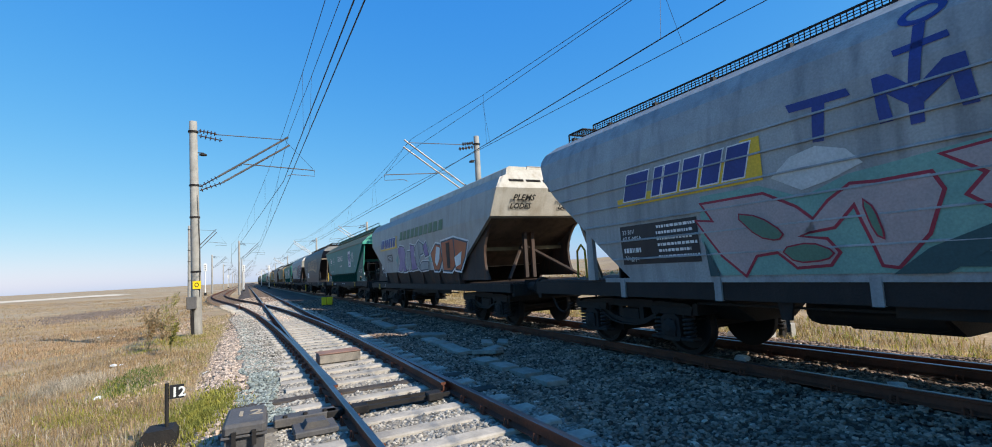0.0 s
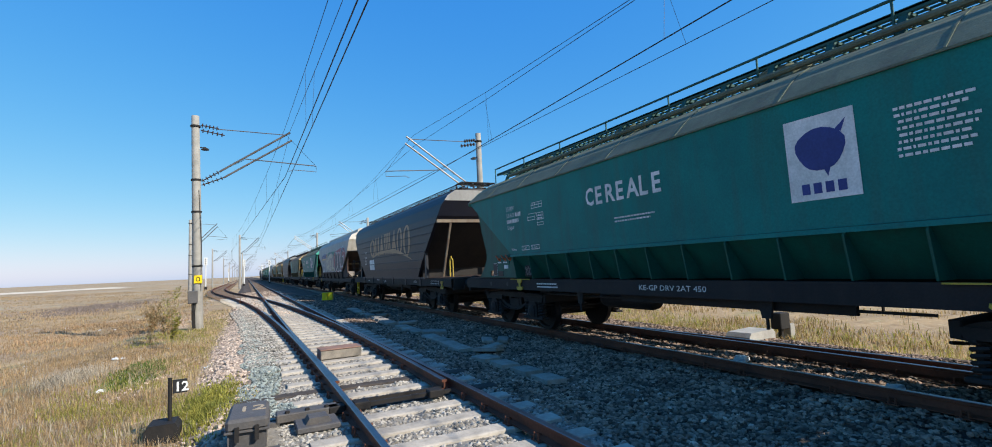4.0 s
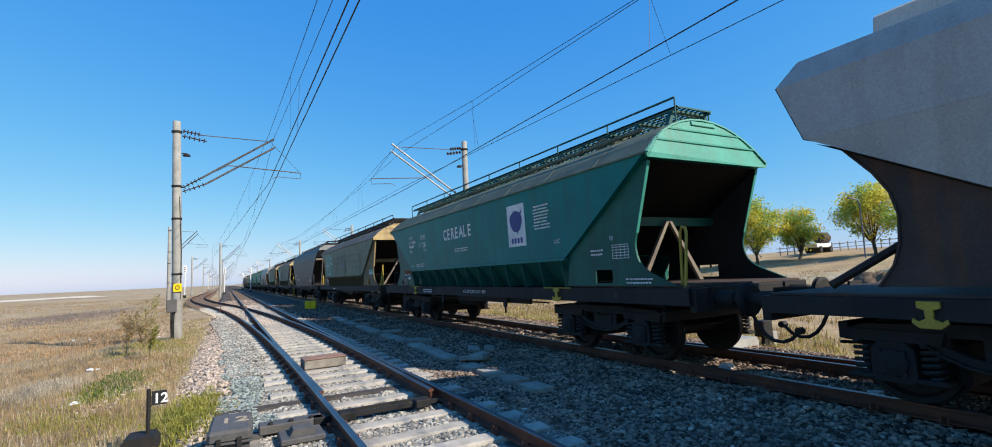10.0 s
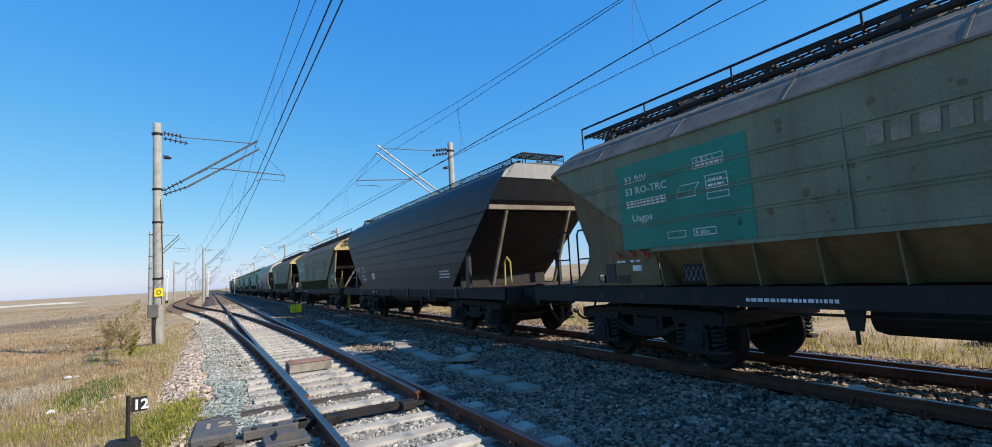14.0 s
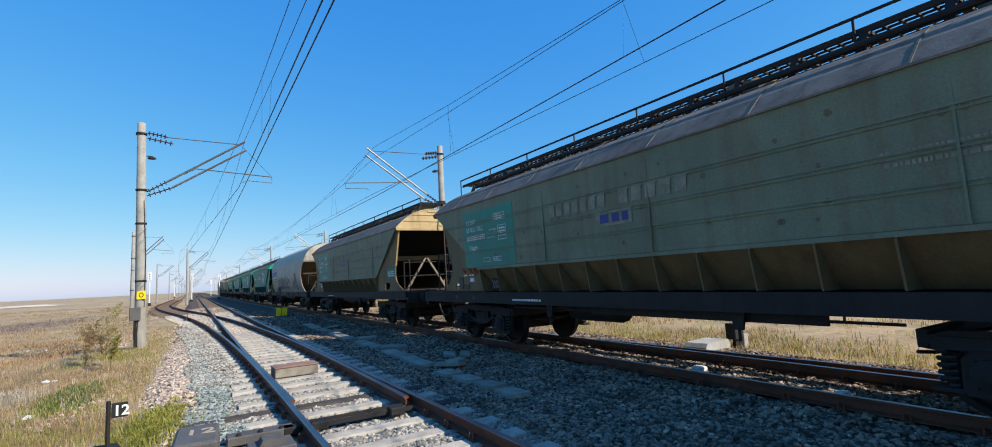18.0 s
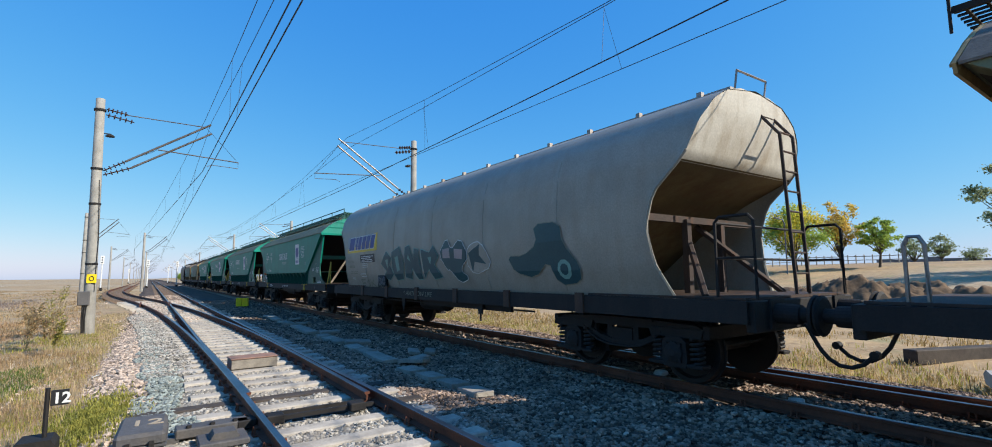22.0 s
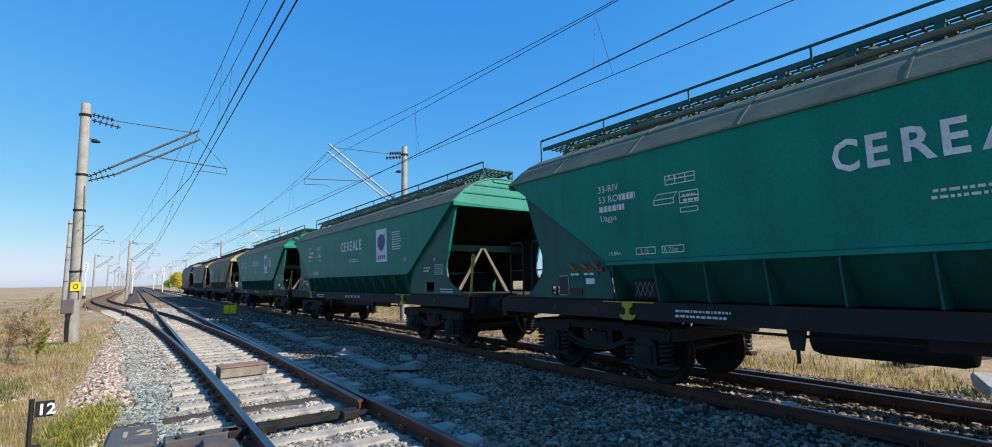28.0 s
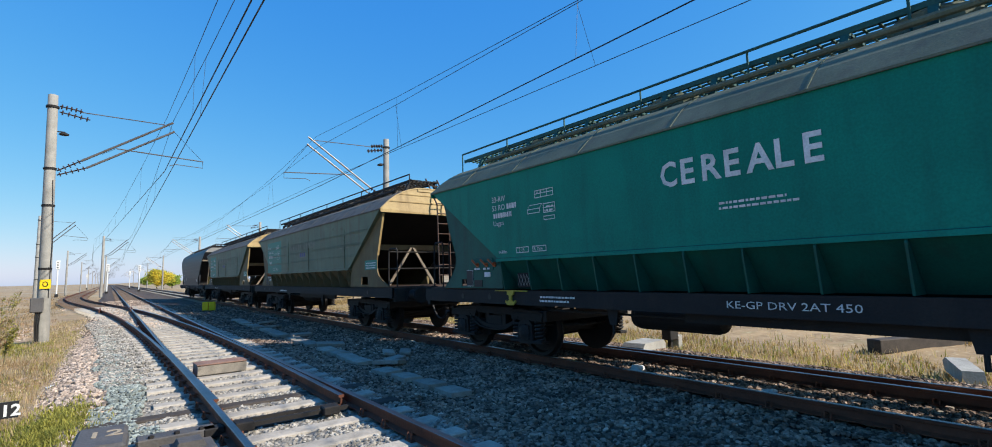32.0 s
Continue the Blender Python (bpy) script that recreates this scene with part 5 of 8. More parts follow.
l_w, m_w, n_w = [copy_thing(green0, I4) for _ in range(3)]
q_w = copy_thing(g_w, I4)
y = -15.6
ORDER = [(z_w, 2.40), (a_w, 2.24), (b_w, 2.77), (c_w, 2.42), (d_w, 2.11), (e_w, 2.71), (f_w, 2.57), (g_w, 3.22), (h_w, 3.10), (i_w, 2.49), (j_w, 2.50), (k_w, 2.33), (l_w, 2.13), (m_w, 2.02), (n_w, 2.72), (o_w, 2.6), (p_w, 2.5), (q_w, 0)]
for w, gap in ORDER:
    y = place(w, y) + gap


# ---- lettering, panels and graffiti on the wagon sides that face the camera ----
def lay(w, name, prof, polys, material, layer=1, label=""):
    """Paint film on the side: polys of (distance behind the front, height), laid on the profile."""
    if len(polys) > 1 and name.split("_")[0] in ("graffiti", "logo", "sprayed"):
        for pts in polys:
            lay(w, name, prof, [pts], material, layer, label)
        return None
    half = w["half"]
    bm = bm_new()
    for pts in polys:
        vs = [bm.verts.new((0.0, -half + u, z)) for u, z in pts]
        bm.faces.new(vs)
    bm.normal_update()
    bmesh.ops.triangulate(bm, faces=bm.faces[:], ngon_method="EAR_CLIP")
    zs = [z for _, z in prof]
    for z in zs:
        g = bm.verts[:] + bm.edges[:] + bm.faces[:]
        bmesh.ops.bisect_plane(bm, geom=g, plane_co=(0, 0, z), plane_no=(0, 0, 1))
    for v in bm.verts:
        v.co.x = -interp(prof, v.co.z) - 0.004 - 0.003 * layer
    return part(name, bm, material, w, label)


def rect(u0, u1, z0, z1, slant=0.0):
    return [(u0, z0), (u1, z0), (u1 - slant, z1), (u0 - slant, z1)]


def words(w, prof, text, u, z, height, material, layer=2, bold=0.0, shear=0.0, stretch=1.0, name="lettering", label=""):
    """Readable lettering; u: distance of its first letter behind the front. Large letters are parts of their own."""
    if height > 0.2 and len(text) > 1:
        for i, letter in enumerate(text):
            words(w, prof, letter, u - i * height * 0.885 * stretch, z, height, material, layer, bold, shear, stretch * (0.80 if letter in "COGQ" else 0.92), "letter", label)
        return None
    cu = bpy.data.curves.new("lettering", "FONT")
    cu.body, cu.size, cu.offset, cu.shear, cu.resolution_u = text, height / 0.72, bold, shear, 2
    ob = bpy.data.objects.new("lettering", cu)
    scene.collection.objects.link(ob)
    me = bpy.data.meshes.new_from_object(ob.evaluated_get(bpy.context.evaluated_depsgraph_get()))
    bpy.data.objects.remove(ob)
    bm = bm_new()
    bm.from_mesh(me)
    bpy.data.meshes.remove(me)
    half = w["half"]
    for v in bm.verts:
        x, y = v.co.x, v.co.y
        v.co = (0, -half + u - x * stretch, z + y)
    for _, zz in prof:
        g = bm.verts[:] + bm.edges[:] + bm.faces[:]
        bmesh.ops.bisect_plane(bm, geom=g, plane_co=(0, 0, zz), plane_no=(0, 0, 1))
    for v in bm.verts:
        v.co.x = -interp(prof, v.co.z) - 0.004 - 0.003 * layer
    ob = part(name, bm, material, w, label)
    if name != "letter":
        ob["kind"] = "stuff"
    return ob


def bars(w, prof, u0, u1, z0, z1, rows, material, seed=1, fill=0.45, layer=2, name="small_print"):
    """Writing too small to read: rows of broken bars."""
    rr = random.Random(seed)
    polys = []
    pitch = (z1 - z0) / rows
    for i in range(rows):
        z = z0 + pitch * i
        u = u0 - rr.uniform(0, 0.04)
        end = u1 + rr.uniform(0.0, 0.25) * (u0 - u1)
        while u > end:
            ln = rr.uniform(0.02, 0.075)
            polys.append(rect(u, max(end - 0.01, u - ln), z, z + pitch * fill))
            u -= ln + 0.016
    ob = lay(w, name, prof, polys, material, layer)
    ob["kind"] = "stuff"
    return ob


def frame_box(w, prof, u0, u1, z0, z1, material, t=0.012, cols=0, rows=0):
    polys = [rect(u0, u1, z0, z0 + t), rect(u0, u1, z1 - t, z1), rect(u0, u0 - t, z0, z1), rect(u1 + t, u1, z0, z1)]
    for c in range(1, cols):
        u = u0 + (u1 - u0) * c / cols
        polys.append(rect(u, u - t, z0, z1))
    for r in range(1, rows):
        z = z0 + (z1 - z0) * r / rows
        polys.append(rect(u0, u1, z, z + t))
    ob = lay(w, "marking_frame", prof, polys, material, 2)
    ob["kind"] = "stuff"
    return ob


def slab_logo(w, prof, u0, u1, z0, z1, n, material, slant=0.08, layer=3):
    """A company name reduced to a row of plain slanted blocks."""
    step = (u0 - u1) / n
    polys = [rect(u0 - step * i, u0 - step * (i + 0.72), z0, z1, slant) for i in range(n)]
    return lay(w, "logo_block", prof, polys, material, layer)


PLATE = [(1.368, 0.0), (1.368, 5.0)]
SILL = [(1.422, 0.0), (1.422, 5.0)]


def green_marks(w, white, seed, cu=8.1, cz=2.58):
    P = GREEN_PROF
    words(w, P, "CEREALE", cu, cz, 0.32, white, bold=0.010, stretch=1.0, label="stencilled white lettering")
    if seed:
        lay(w, "emblem_panel", P, [rect(4.42, 3.66, 2.12, 3.06)], white, 1, "white panel with a blue leaf emblem")
        leaf = [(4.04 + 0.27 * math.cos(a) * (1 + 0.08 * math.sin(3 * a)), 2.68 + 0.24 * math.sin(a)) for a in [k * math.tau / 18 for k in range(18)]]
        lay(w, "emblem", P, [leaf, [(4.02, 2.46), (3.98, 2.36), (3.94, 2.48)], [(3.86, 2.86), (3.74, 2.96), (3.80, 2.82)]], M["blue"], 2)
        lay(w, "emblem_name", P, [rect(4.28 - 0.13 * i, 4.19 - 0.13 * i, 2.19, 2.31) for i in range(4)], M["blue"], 2)
    bars(w, P, 3.32, 2.66, 2.42, 2.95, 8, white, seed)
    bars(w, P, cu - 0.75, cu - 1.75, 2.20, 2.32, 2, white, seed + 1)
    words(w, P, "UIC", 2.62, 2.08, 0.09, white)
    words(w, P, "33-RIV", 11.5, 2.84, 0.105, white)
    words(w, P, "53 RO", 11.5, 2.68, 0.105, white)
    bars(w, P, 11.1, 10.8, 2.68, 2.80, 1, white, seed + 2, 0.8)
    bars(w, P, 11.5, 10.85, 2.54, 2.65, 1, white, seed + 6, 0.8)
    words(w, P, "Uagps", 11.48, 2.40, 0.095, white)
    frame_box(w, P, 10.30, 9.85, 2.77, 2.90, white, cols=3, rows=2)
    words(w, P, "A  B  C", 10.25, 2.845, 0.05, white)
    frame_box(w, P, 10.50, 10.18, 2.52, 2.60, white)
    lay(w, "volume_mark", P, [[(10.50, 2.60), (10.49, 2.605), (10.42, 2.675), (10.43, 2.67)], [(10.43, 2.67), (10.12, 2.67), (10.12, 2.66), (10.43, 2.66)], [(10.18, 2.60), (10.12, 2.67), (10.13, 2.67), (10.19, 2.60)]], white, 2)
    frame_box(w, P, 10.10, 9.82, 2.50, 2.66, white, rows=2)
    bars(w, P, 10.07, 9.84, 2.52, 2.64, 2, white, seed + 7, 0.55)
    frame_box(w, P, 10.10, 9.84, 2.38, 2.45, white)
    words(w, P, "14.84m", 11.36, 1.88, 0.06, white)
    frame_box(w, P, 10.85, 10.52, 1.87, 1.97, white)
    words(w, P, "2 15", 10.78, 1.89, 0.06, white)
    frame_box(w, P, 10.42, 10.08, 1.87, 1.97, white)
    words(w, P, "R 75m", 10.39, 1.89, 0.06, white)
    frame_box(w, PLATE, 8.2 + 4.31, 8.2 + 4.09, 1.28, 1.60, white, 0.008)
    frame_box(w, PLATE, 1.02, 0.62, 1.70, 1.94, white, 0.01, 4, 5)
    bars(w, PLATE, 1.6, 1.25, 1.78, 1.92, 2, white, seed + 3)
    bars(w, PLATE, 0.75, 0.1, 1.28, 1.40, 2, white, seed + 4)
    words(w, PLATE, "sp", 1.08, 2.04, 0.09, white)
    words(w, SILL, "KE-GP DRV 2AT 450", 7.1, 1.05, 0.085, white, stretch=1.3)
    bars(w, SILL, 10.3, 9.4, 1.03, 1.16, 2, white, seed + 5)


def olive_marks(w, seed, patch):
    P = GREEN_PROF
    lay(w, "green_panel", P, [rect(12.0, 9.75, 1.79, 3.12)], M["panelgreen"], 1, "fresh green painted panel")
    words(w, P, "33-RIV", 11.85, 2.82, 0.11, M["white"], stretch=1.1)
    words(w, P, "53 RO-TRC", 11.85, 2.64, 0.11, M["white"], stretch=1.1)
    bars(w, P, 11.85, 10.95, 2.44, 2.58, 1, M["white"], seed, 0.75)
    words(w, P, "Uagps", 11.75, 2.22, 0.11, M["white"], stretch=1.1)
    frame_box(w, P, 10.55, 10.08, 2.80, 2.95, M["white"], 0.009, 3, 2)
    words(w, P, "A  B  C", 10.50, 2.885, 0.05, M["white"])
    bars(w, P, 10.52, 10.1, 2.815, 2.865, 1, M["white"], seed + 8, 0.8)
    frame_box(w, P, 10.86, 10.55, 2.44, 2.53, M["white"], 0.009)
    lay(w, "volume_mark", P, [[(10.86, 2.53), (10.85, 2.535), (10.77, 2.625), (10.78, 2.62)], [(10.78, 2.62), (10.47, 2.62), (10.47, 2.61), (10.78, 2.61)], [(10.55, 2.53), (10.47, 2.62), (10.48, 2.62), (10.56, 2.53)]], M["white"], 2)
    frame_box(w, P, 10.38, 10.05, 2.50, 2.68, M["white"], 0.009, 0, 2)
    bars(w, P, 10.35, 10.08, 2.52, 2.66, 2, M["white"], seed + 9, 0.55)
    frame_box(w, P, 10.38, 10.05, 2.36, 2.45, M["white"], 0.009)
    frame_box(w, P, 11.1, 10.78, 1.90, 2.0, M["white"], 0.009)
    frame_box(w, P, 10.65, 10.3, 1.90, 2.0, M["white"], 0.009)
    words(w, P, "R 60m", 10.62, 1.92, 0.06, M["white"])
    slab_logo(w, P, 8.5, 6.95, 2.60, 2.83, 7, M["palelet"], 0.02)
    slab_logo(w, P, 6.7, 5.35, 2.60, 2.83, 5, M["palelet"], 0.02)
    lay(w, "badge", P, [rect(7.25, 6.45, 2.28, 2.52)], M["palelet"], 2, "worn pale badge")
    lay(w, "badge_mark", P, [rect(7.15, 6.95, 2.33, 2.47), rect(6.88, 6.72, 2.33, 2.47), rect(6.66, 6.52, 2.33, 2.47)], M["blue"], 3)
    bars(w, P, 3.2, 1.9, 2.40, 2.62, 2, M["palelet"], seed + 3, 0.4)
    lay(w, "green_panel", PLATE, [rect(1.25, 0.42, 1.72, 1.98)], M["panelgreen"], 1)
    bars(w, PLATE, 1.2, 0.5, 1.75, 1.95, 3, M["white"], seed + 1)
    bars(w, SILL, 10.0, 8.8, 1.03, 1.12, 1, M["white"], seed + 2)
    rr = random.Random(seed)
    polys = []
    for _ in range(patch):
        u, z, a = rr.uniform(2.5, 11), rr.uniform(1.9, 3.1), rr.uniform(0.012, 0.05)
        polys.append([(u + a * rr.uniform(.6, 1.2) * math.cos(k * math.tau / 7), z + 1.1 * a * rr.uniform(.6, 1.2) * math.sin(k * math.tau / 7)) for k in range(7)])
    lay(w, "paint_scuffs", P, polys, M["scuff"], 1)["kind"] = "stuff"
    for u in (2.6, 6.1, 8.7):
        bm = bm_new()
        box(bm, -1.475, -1.455, -w["half"] + u - 0.012, -w["half"] + u + 0.012, 1.8, 3.2)
        part("upright_seam", bm, M["olive"], w)


def millet_panel(w, prof, u0, u1, z0, z1):
    """Blue-grey and yellow company panel, the name as plain blue blocks."""
    lay(w, "name_panel", prof, [rect(u0, u1, z0, z1)], M["ribgrey"], 1, "blue-grey and yellow company panel")
    d, h = u0 - u1, z1 - z0
    lay(w, "panel_stripe", prof, [[(u0, z0), (u1, z0), (u1, z1), (u1 + 0.10 * d, z1), (u1 + 0.14 * d, z0 + 0.66 * h), (u1 + 0.45 * d, z0 + 0.55 * h), (u1 + 0.48 * d, z0 + 0.40 * h), (u0, z0 + 0.24 * h)]], M["yellow"], 2)
    width = d * 0.88
    polys = []
    for i, f in enumerate((1.5, 0.5, 0.85, 0.85, 0.85, 0.95)):
        a = u0 - 0.06 * (u0 - u1) - width * sum((1.5, 0.5, 0.85, 0.85, 0.85, 0.95)[:i]) / 5.5
        b = a - width * f / 5.5 * 0.78
        polys.append(rect(a, b, z0 + 0.16 * h, z0 + 0.92 * h, 0.12))
    lay(w, "logo_rim", prof, [grown(q, 0.018) for q in polys], M["white"], 3)
    lay(w, "logo_block", prof, polys, M["blue"], 4)


def grown(pts, d):
    """An outline pushed outwards by d, for the rim of a sprayed letter."""
    cx, cz = sum(p[0] for p in pts) / len(pts), sum(p[1] for p in pts) / len(pts)
    out = []
    n = len(pts)
    area = sum(pts[i][0] * pts[(i + 1) % n][1] - pts[(i + 1) % n][0] * pts[i][1] for i in range(n))
    sg = 1 if area > 0 else -1
    for i in range(n):
        a, b, c = Vector(pts[i - 1]), Vector(pts[i]), Vector(pts[(i + 1) % n])
        n1, n2 = (b - a).normalized(), (c - b).normalized()
        m = Vector((n1.y + n2.y, -n1.x - n2.x))
        if m.length < 0.3:
            m = Vector((n1.y, -n1.x))
        m.normalize()
        k = min(2.0, 1 / max(0.4, m.dot(Vector((n1.y, -n1.x)))))
        out.append((b.x + sg * m.x * d * k, b.y + sg * m.y * d * k))
    return out


def rounded(pts, turns=2):
    """Corners cut again and again, for soft bubble letters."""
    for _ in range(turns):
        out = []
        for (ax, az), (bx_, bz) in zip(pts, pts[1:] + pts[:1]):
            out += [(0.78 * ax + 0.22 * bx_, 0.78 * az + 0.22 * bz), (0.22 * ax + 0.78 * bx_, 0.22 * az + 0.78 * bz)]
        pts = out
    return pts


def sprayed(w, prof, shapes, fill, rim, d=0.05, layer=4, rim2=None, soft=1):
    shapes = [rounded(s, soft) for s in shapes]
    if rim2:
        lay(w, "graffiti_glow", prof, [grown(s, d * 2) for s in shapes], rim2, layer)
    lay(w, "graffiti_rim", prof, [grown(s, d) for s in shapes], rim, layer + 1)
    lay(w, "graffiti_fill", prof, shapes, fill, layer + 2)


def dots(w, prof, cs, r, material, layer):
    lay(w, "graffiti_dot", prof, [[(u + r * math.cos(k * math.tau / 10), z + r * math.sin(k * math.tau / 10)) for k in range(10)] for u, z in cs], material, layer)


M["fog"] = mat("thin_white_spray", (0.50, 0.53, 0.52), (0.40, 0.43, 0.42), 0.6, bump=0.02, big=2.0)
M["leaf_spray"] = mat("green_spray", (0.09, 0.19, 0.13), (0.07, 0.15, 0.11), 0.5, bump=0.02)
M["palelet"] = mat("worn_pale_lettering", (0.25, 0.25, 0.19), (0.15, 0.155, 0.11), 0.7, bump=0.03, big=6)
M["fadewhite"] = mat("faded_white_lettering", (0.30, 0.42, 0.40), (0.20, 0.30, 0.28), 0.7, bump=0.03, big=5)

# ribbed blue-grey wagon
P = RIB_PROF
millet_panel(z_w, P, 11.5, 8.85, 2.42, 2.97)
lay(z_w, "graffiti_ground", P, [[(9.8, 2.36), (8.92, 2.36), (8.40, 2.14), (7.91, 2.31), (7.57, 2.34), (6.76, 2.42), (4.2, 2.55), (2.6, 2.4), (1.9, 1.27), (9.6, 1.27), (9.85, 1.75)]], M["mint"], 3)
lay(z_w, "graffiti_cloud", P, [[(8.75, 2.42), (8.5, 2.62), (8.2, 2.68), (7.9, 2.58), (7.75, 2.40), (8.1, 2.28), (8.4, 2.22)]], M["fog"], 2)
sprayed(z_w, P, [
    [(9.77, 2.24), (8.87, 2.24), (8.49, 2.03), (8.32, 1.87), (8.3, 1.77), (8.51, 1.70), (8.2, 1.64), (8.10, 1.50), (8.2, 1.38), (8.56, 1.36), (8.77, 1.55), (9.06, 1.52), (9.24, 1.28), (9.54, 1.54), (9.88, 2.02), (9.6, 1.98)],
    [(8.44, 1.74), (8.12, 2.05), (7.89, 2.19), (7.65, 2.17), (7.21, 2.18), (7.14, 2.02), (7.29, 1.64), (7.57, 1.34), (7.69, 1.36), (7.76, 1.64), (7.87, 2.01), (7.95, 1.93), (8.1, 1.78)],
    [(7.08, 2.33), (6.2, 2.42), (5.6, 2.1), (5.8, 1.6), (6.5, 1.38), (6.75, 1.78), (6.95, 1.95), (6.8, 2.12)],
    [(5.5, 2.4), (4.4, 2.48), (3.6, 2.2), (3.3, 1.5), (3.9, 1.36), (4.4, 1.8), (4.8, 1.36), (5.4, 1.5)]], M["pinkspray"], M["red"], 0.034, 4, None, 0)
sprayed(z_w, P, [[(9.28, 2.05), (8.95, 1.98), (8.66, 1.76), (8.74, 1.68), (8.98, 1.74)], [(8.72, 1.57), (8.37, 1.62), (8.13, 1.51), (8.22, 1.43), (8.56, 1.41)], [(7.80, 2.03), (7.70, 1.92), (7.64, 1.62), (7.71, 1.66)], [(6.6, 2.2), (6.2, 2.22), (6.1, 1.9), (6.5, 1.8)]], M["leaf_spray"], M["red"], 0.018, 8)
lay(z_w, "graffiti_shade", P, [[(7.62, 1.26), (7.30, 1.50), (6.84, 1.68), (6.3, 1.9), (6.7, 1.56), (7.2, 1.26)], [(9.80, 1.75), (9.62, 1.26), (9.78, 1.26)], [(7.10, 1.32), (6.9, 1.45), (6.4, 1.30)]], M["petrol"], 8)
lay(z_w, "sprayed_letter", P, [[(8.50, 3.23), (7.84, 3.21), (7.80, 3.12), (8.06, 3.12), (8.10, 2.71), (8.22, 2.72), (8.20, 3.12), (8.46, 3.13)],
    [(7.60, 3.22), (7.46, 3.22), (7.24, 3.0), (7.02, 3.2), (6.86, 3.2), (6.80, 2.72), (6.92, 2.72), (6.96, 3.02), (7.19, 2.84), (7.20, 2.66), (7.31, 2.66), (7.31, 2.86), (7.48, 3.02), (7.44, 2.74), (7.56, 2.74)],
    [(7.30, 3.05), (7.20, 3.05), (7.14, 3.62), (7.24, 3.62)], [(7.42, 3.44), (6.98, 3.46), (6.96, 3.39), (7.40, 3.37)]], M["blue"], 2)
ring = [(7.18 + 0.20 * math.cos(k * math.tau / 20), 3.74 + 0.12 * math.sin(k * math.tau / 20)) for k in range(20)]
inner = [(7.18 + 0.13 * math.cos(k * math.tau / 20), 3.74 + 0.07 * math.sin(k * math.tau / 20)) for k in range(20)]
lay(z_w, "sprayed_letter", P, [[ring[k], ring[k + 1], inner[k + 1], inner[k]] for k in range(19)][:10], M["blue"], 2)
lay(z_w, "sprayed_letter", P, [[ring[k], ring[(k + 1) % 20], inner[(k + 1) % 20], inner[k]] for k in range(10, 20)], M["blue"], 2)
lay(z_w, "grey_patch", P, [rect(11.5, 9.9, 1.47, 2.1)], M["navygrey"], 1)
words(z_w, P, "33 RIV", 11.45, 1.96, 0.075, M["white"])
words(z_w, P, "87 F-MISA", 11.45, 1.85, 0.075, M["white"])
bars(z_w, P, 11.45, 11.0, 1.66, 1.76, 1, M["white"], 3, 0.75)
words(z_w, P, "Uagpps", 11.42, 1.54, 0.075, M["white"])
bars(z_w, P, 10.7, 9.9, 1.55, 2.1, 6, M["white"], 4)

# grey wagon with the purple and orange pieces
P = [(x, z) for x, z in NSC_PROF]
millet_panel(a_w, P, 12.0, 9.2, 2.60, 3.10)
slab_logo(a_w, P, 8.72, 3.64, 2.86, 3.20, 10, M["oldgreen"], 0.02)
lay(a_w, "plate", P, [rect(10.83, 9.99, 2.06, 2.37)], M["black"], 1)
bars(a_w, P, 10.75, 10.05, 2.09, 2.33, 4, M["white"], 6)
sprayed(a_w, P, [[(9.07, 2.51), (8.71, 2.63), (8.17, 2.55), (8.02, 2.31), (8.22, 1.98), (8.03, 1.62), (8.4, 1.62), (8.5, 1.8), (8.65, 1.64), (9.14, 1.67), (8.82, 2.03)]], M["purple"], M["navyspray"], 0.04, 3, M["white"], 0)
sprayed(a_w, P, [[(8.0, 1.66), (7.74, 2.36), (7.4, 2.34), (7.34, 1.68), (7.58, 1.66), (7.62, 1.9), (7.76, 1.67)], [(6.78, 2.44), (6.27, 2.66), (5.81, 2.5), (5.84, 2.22), (6.16, 2.19), (6.39, 1.97), (6.31, 1.76), (6.01, 1.9), (5.35, 1.88), (5.41, 1.65), (6.22, 1.62), (6.72, 1.9)]], M["ribgrey"], M["navyspray"], 0.04, 3, M["white"], 0)
sprayed(a_w, P, [[(7.33, 2.59), (6.85, 2.52), (6.92, 2.19), (6.62, 1.69), (7.27, 1.65), (7.30, 1.96)], [(5.78, 2.46), (5.47, 2.56), (5.25, 2.14), (5.64, 2.09)]], M["purple"], M["navyspray"], 0.04, 3, M["white"], 0)
lay(a_w, "graffiti_spot", P, [[(5.2, 2.2), (4.7, 2.1), (4.9, 1.8), (5.3, 1.95)], [(9.5, 2.1), (9.15, 2.3), (9.2, 1.9)]], M["mint"], 2)
sprayed(a_w, P, [[(5.0, 2.14), (4.5, 2.42), (4.1, 2.36), (4.0, 1.9), (4.3, 1.6), (4.76, 1.61)], [(3.95, 2.44), (2.95, 2.49), (2.9, 1.7), (3.2, 1.55), (3.9, 1.58)], [(2.85, 2.48), (1.9, 2.3), (2.12, 1.92), (2.5, 1.56), (2.85, 1.6)]], M["orange"], M["navyspray"], 0.05, 3, M["white"], 0)
lay(a_w, "graffiti_highlight", P, [[(4.43, 2.36), (4.1, 2.3), (4.2, 1.95), (4.5, 1.70), (4.65, 1.85)], [(2.91, 1.93), (2.3, 2.09), (2.45, 1.72), (2.84, 1.64)]], M["white"], 7)
lay(a_w, "graffiti_shade", P, [[(3.55, 2.4), (3.25, 2.42), (3.3, 1.62), (3.55, 1.62)]], M["rustdark"], 7)

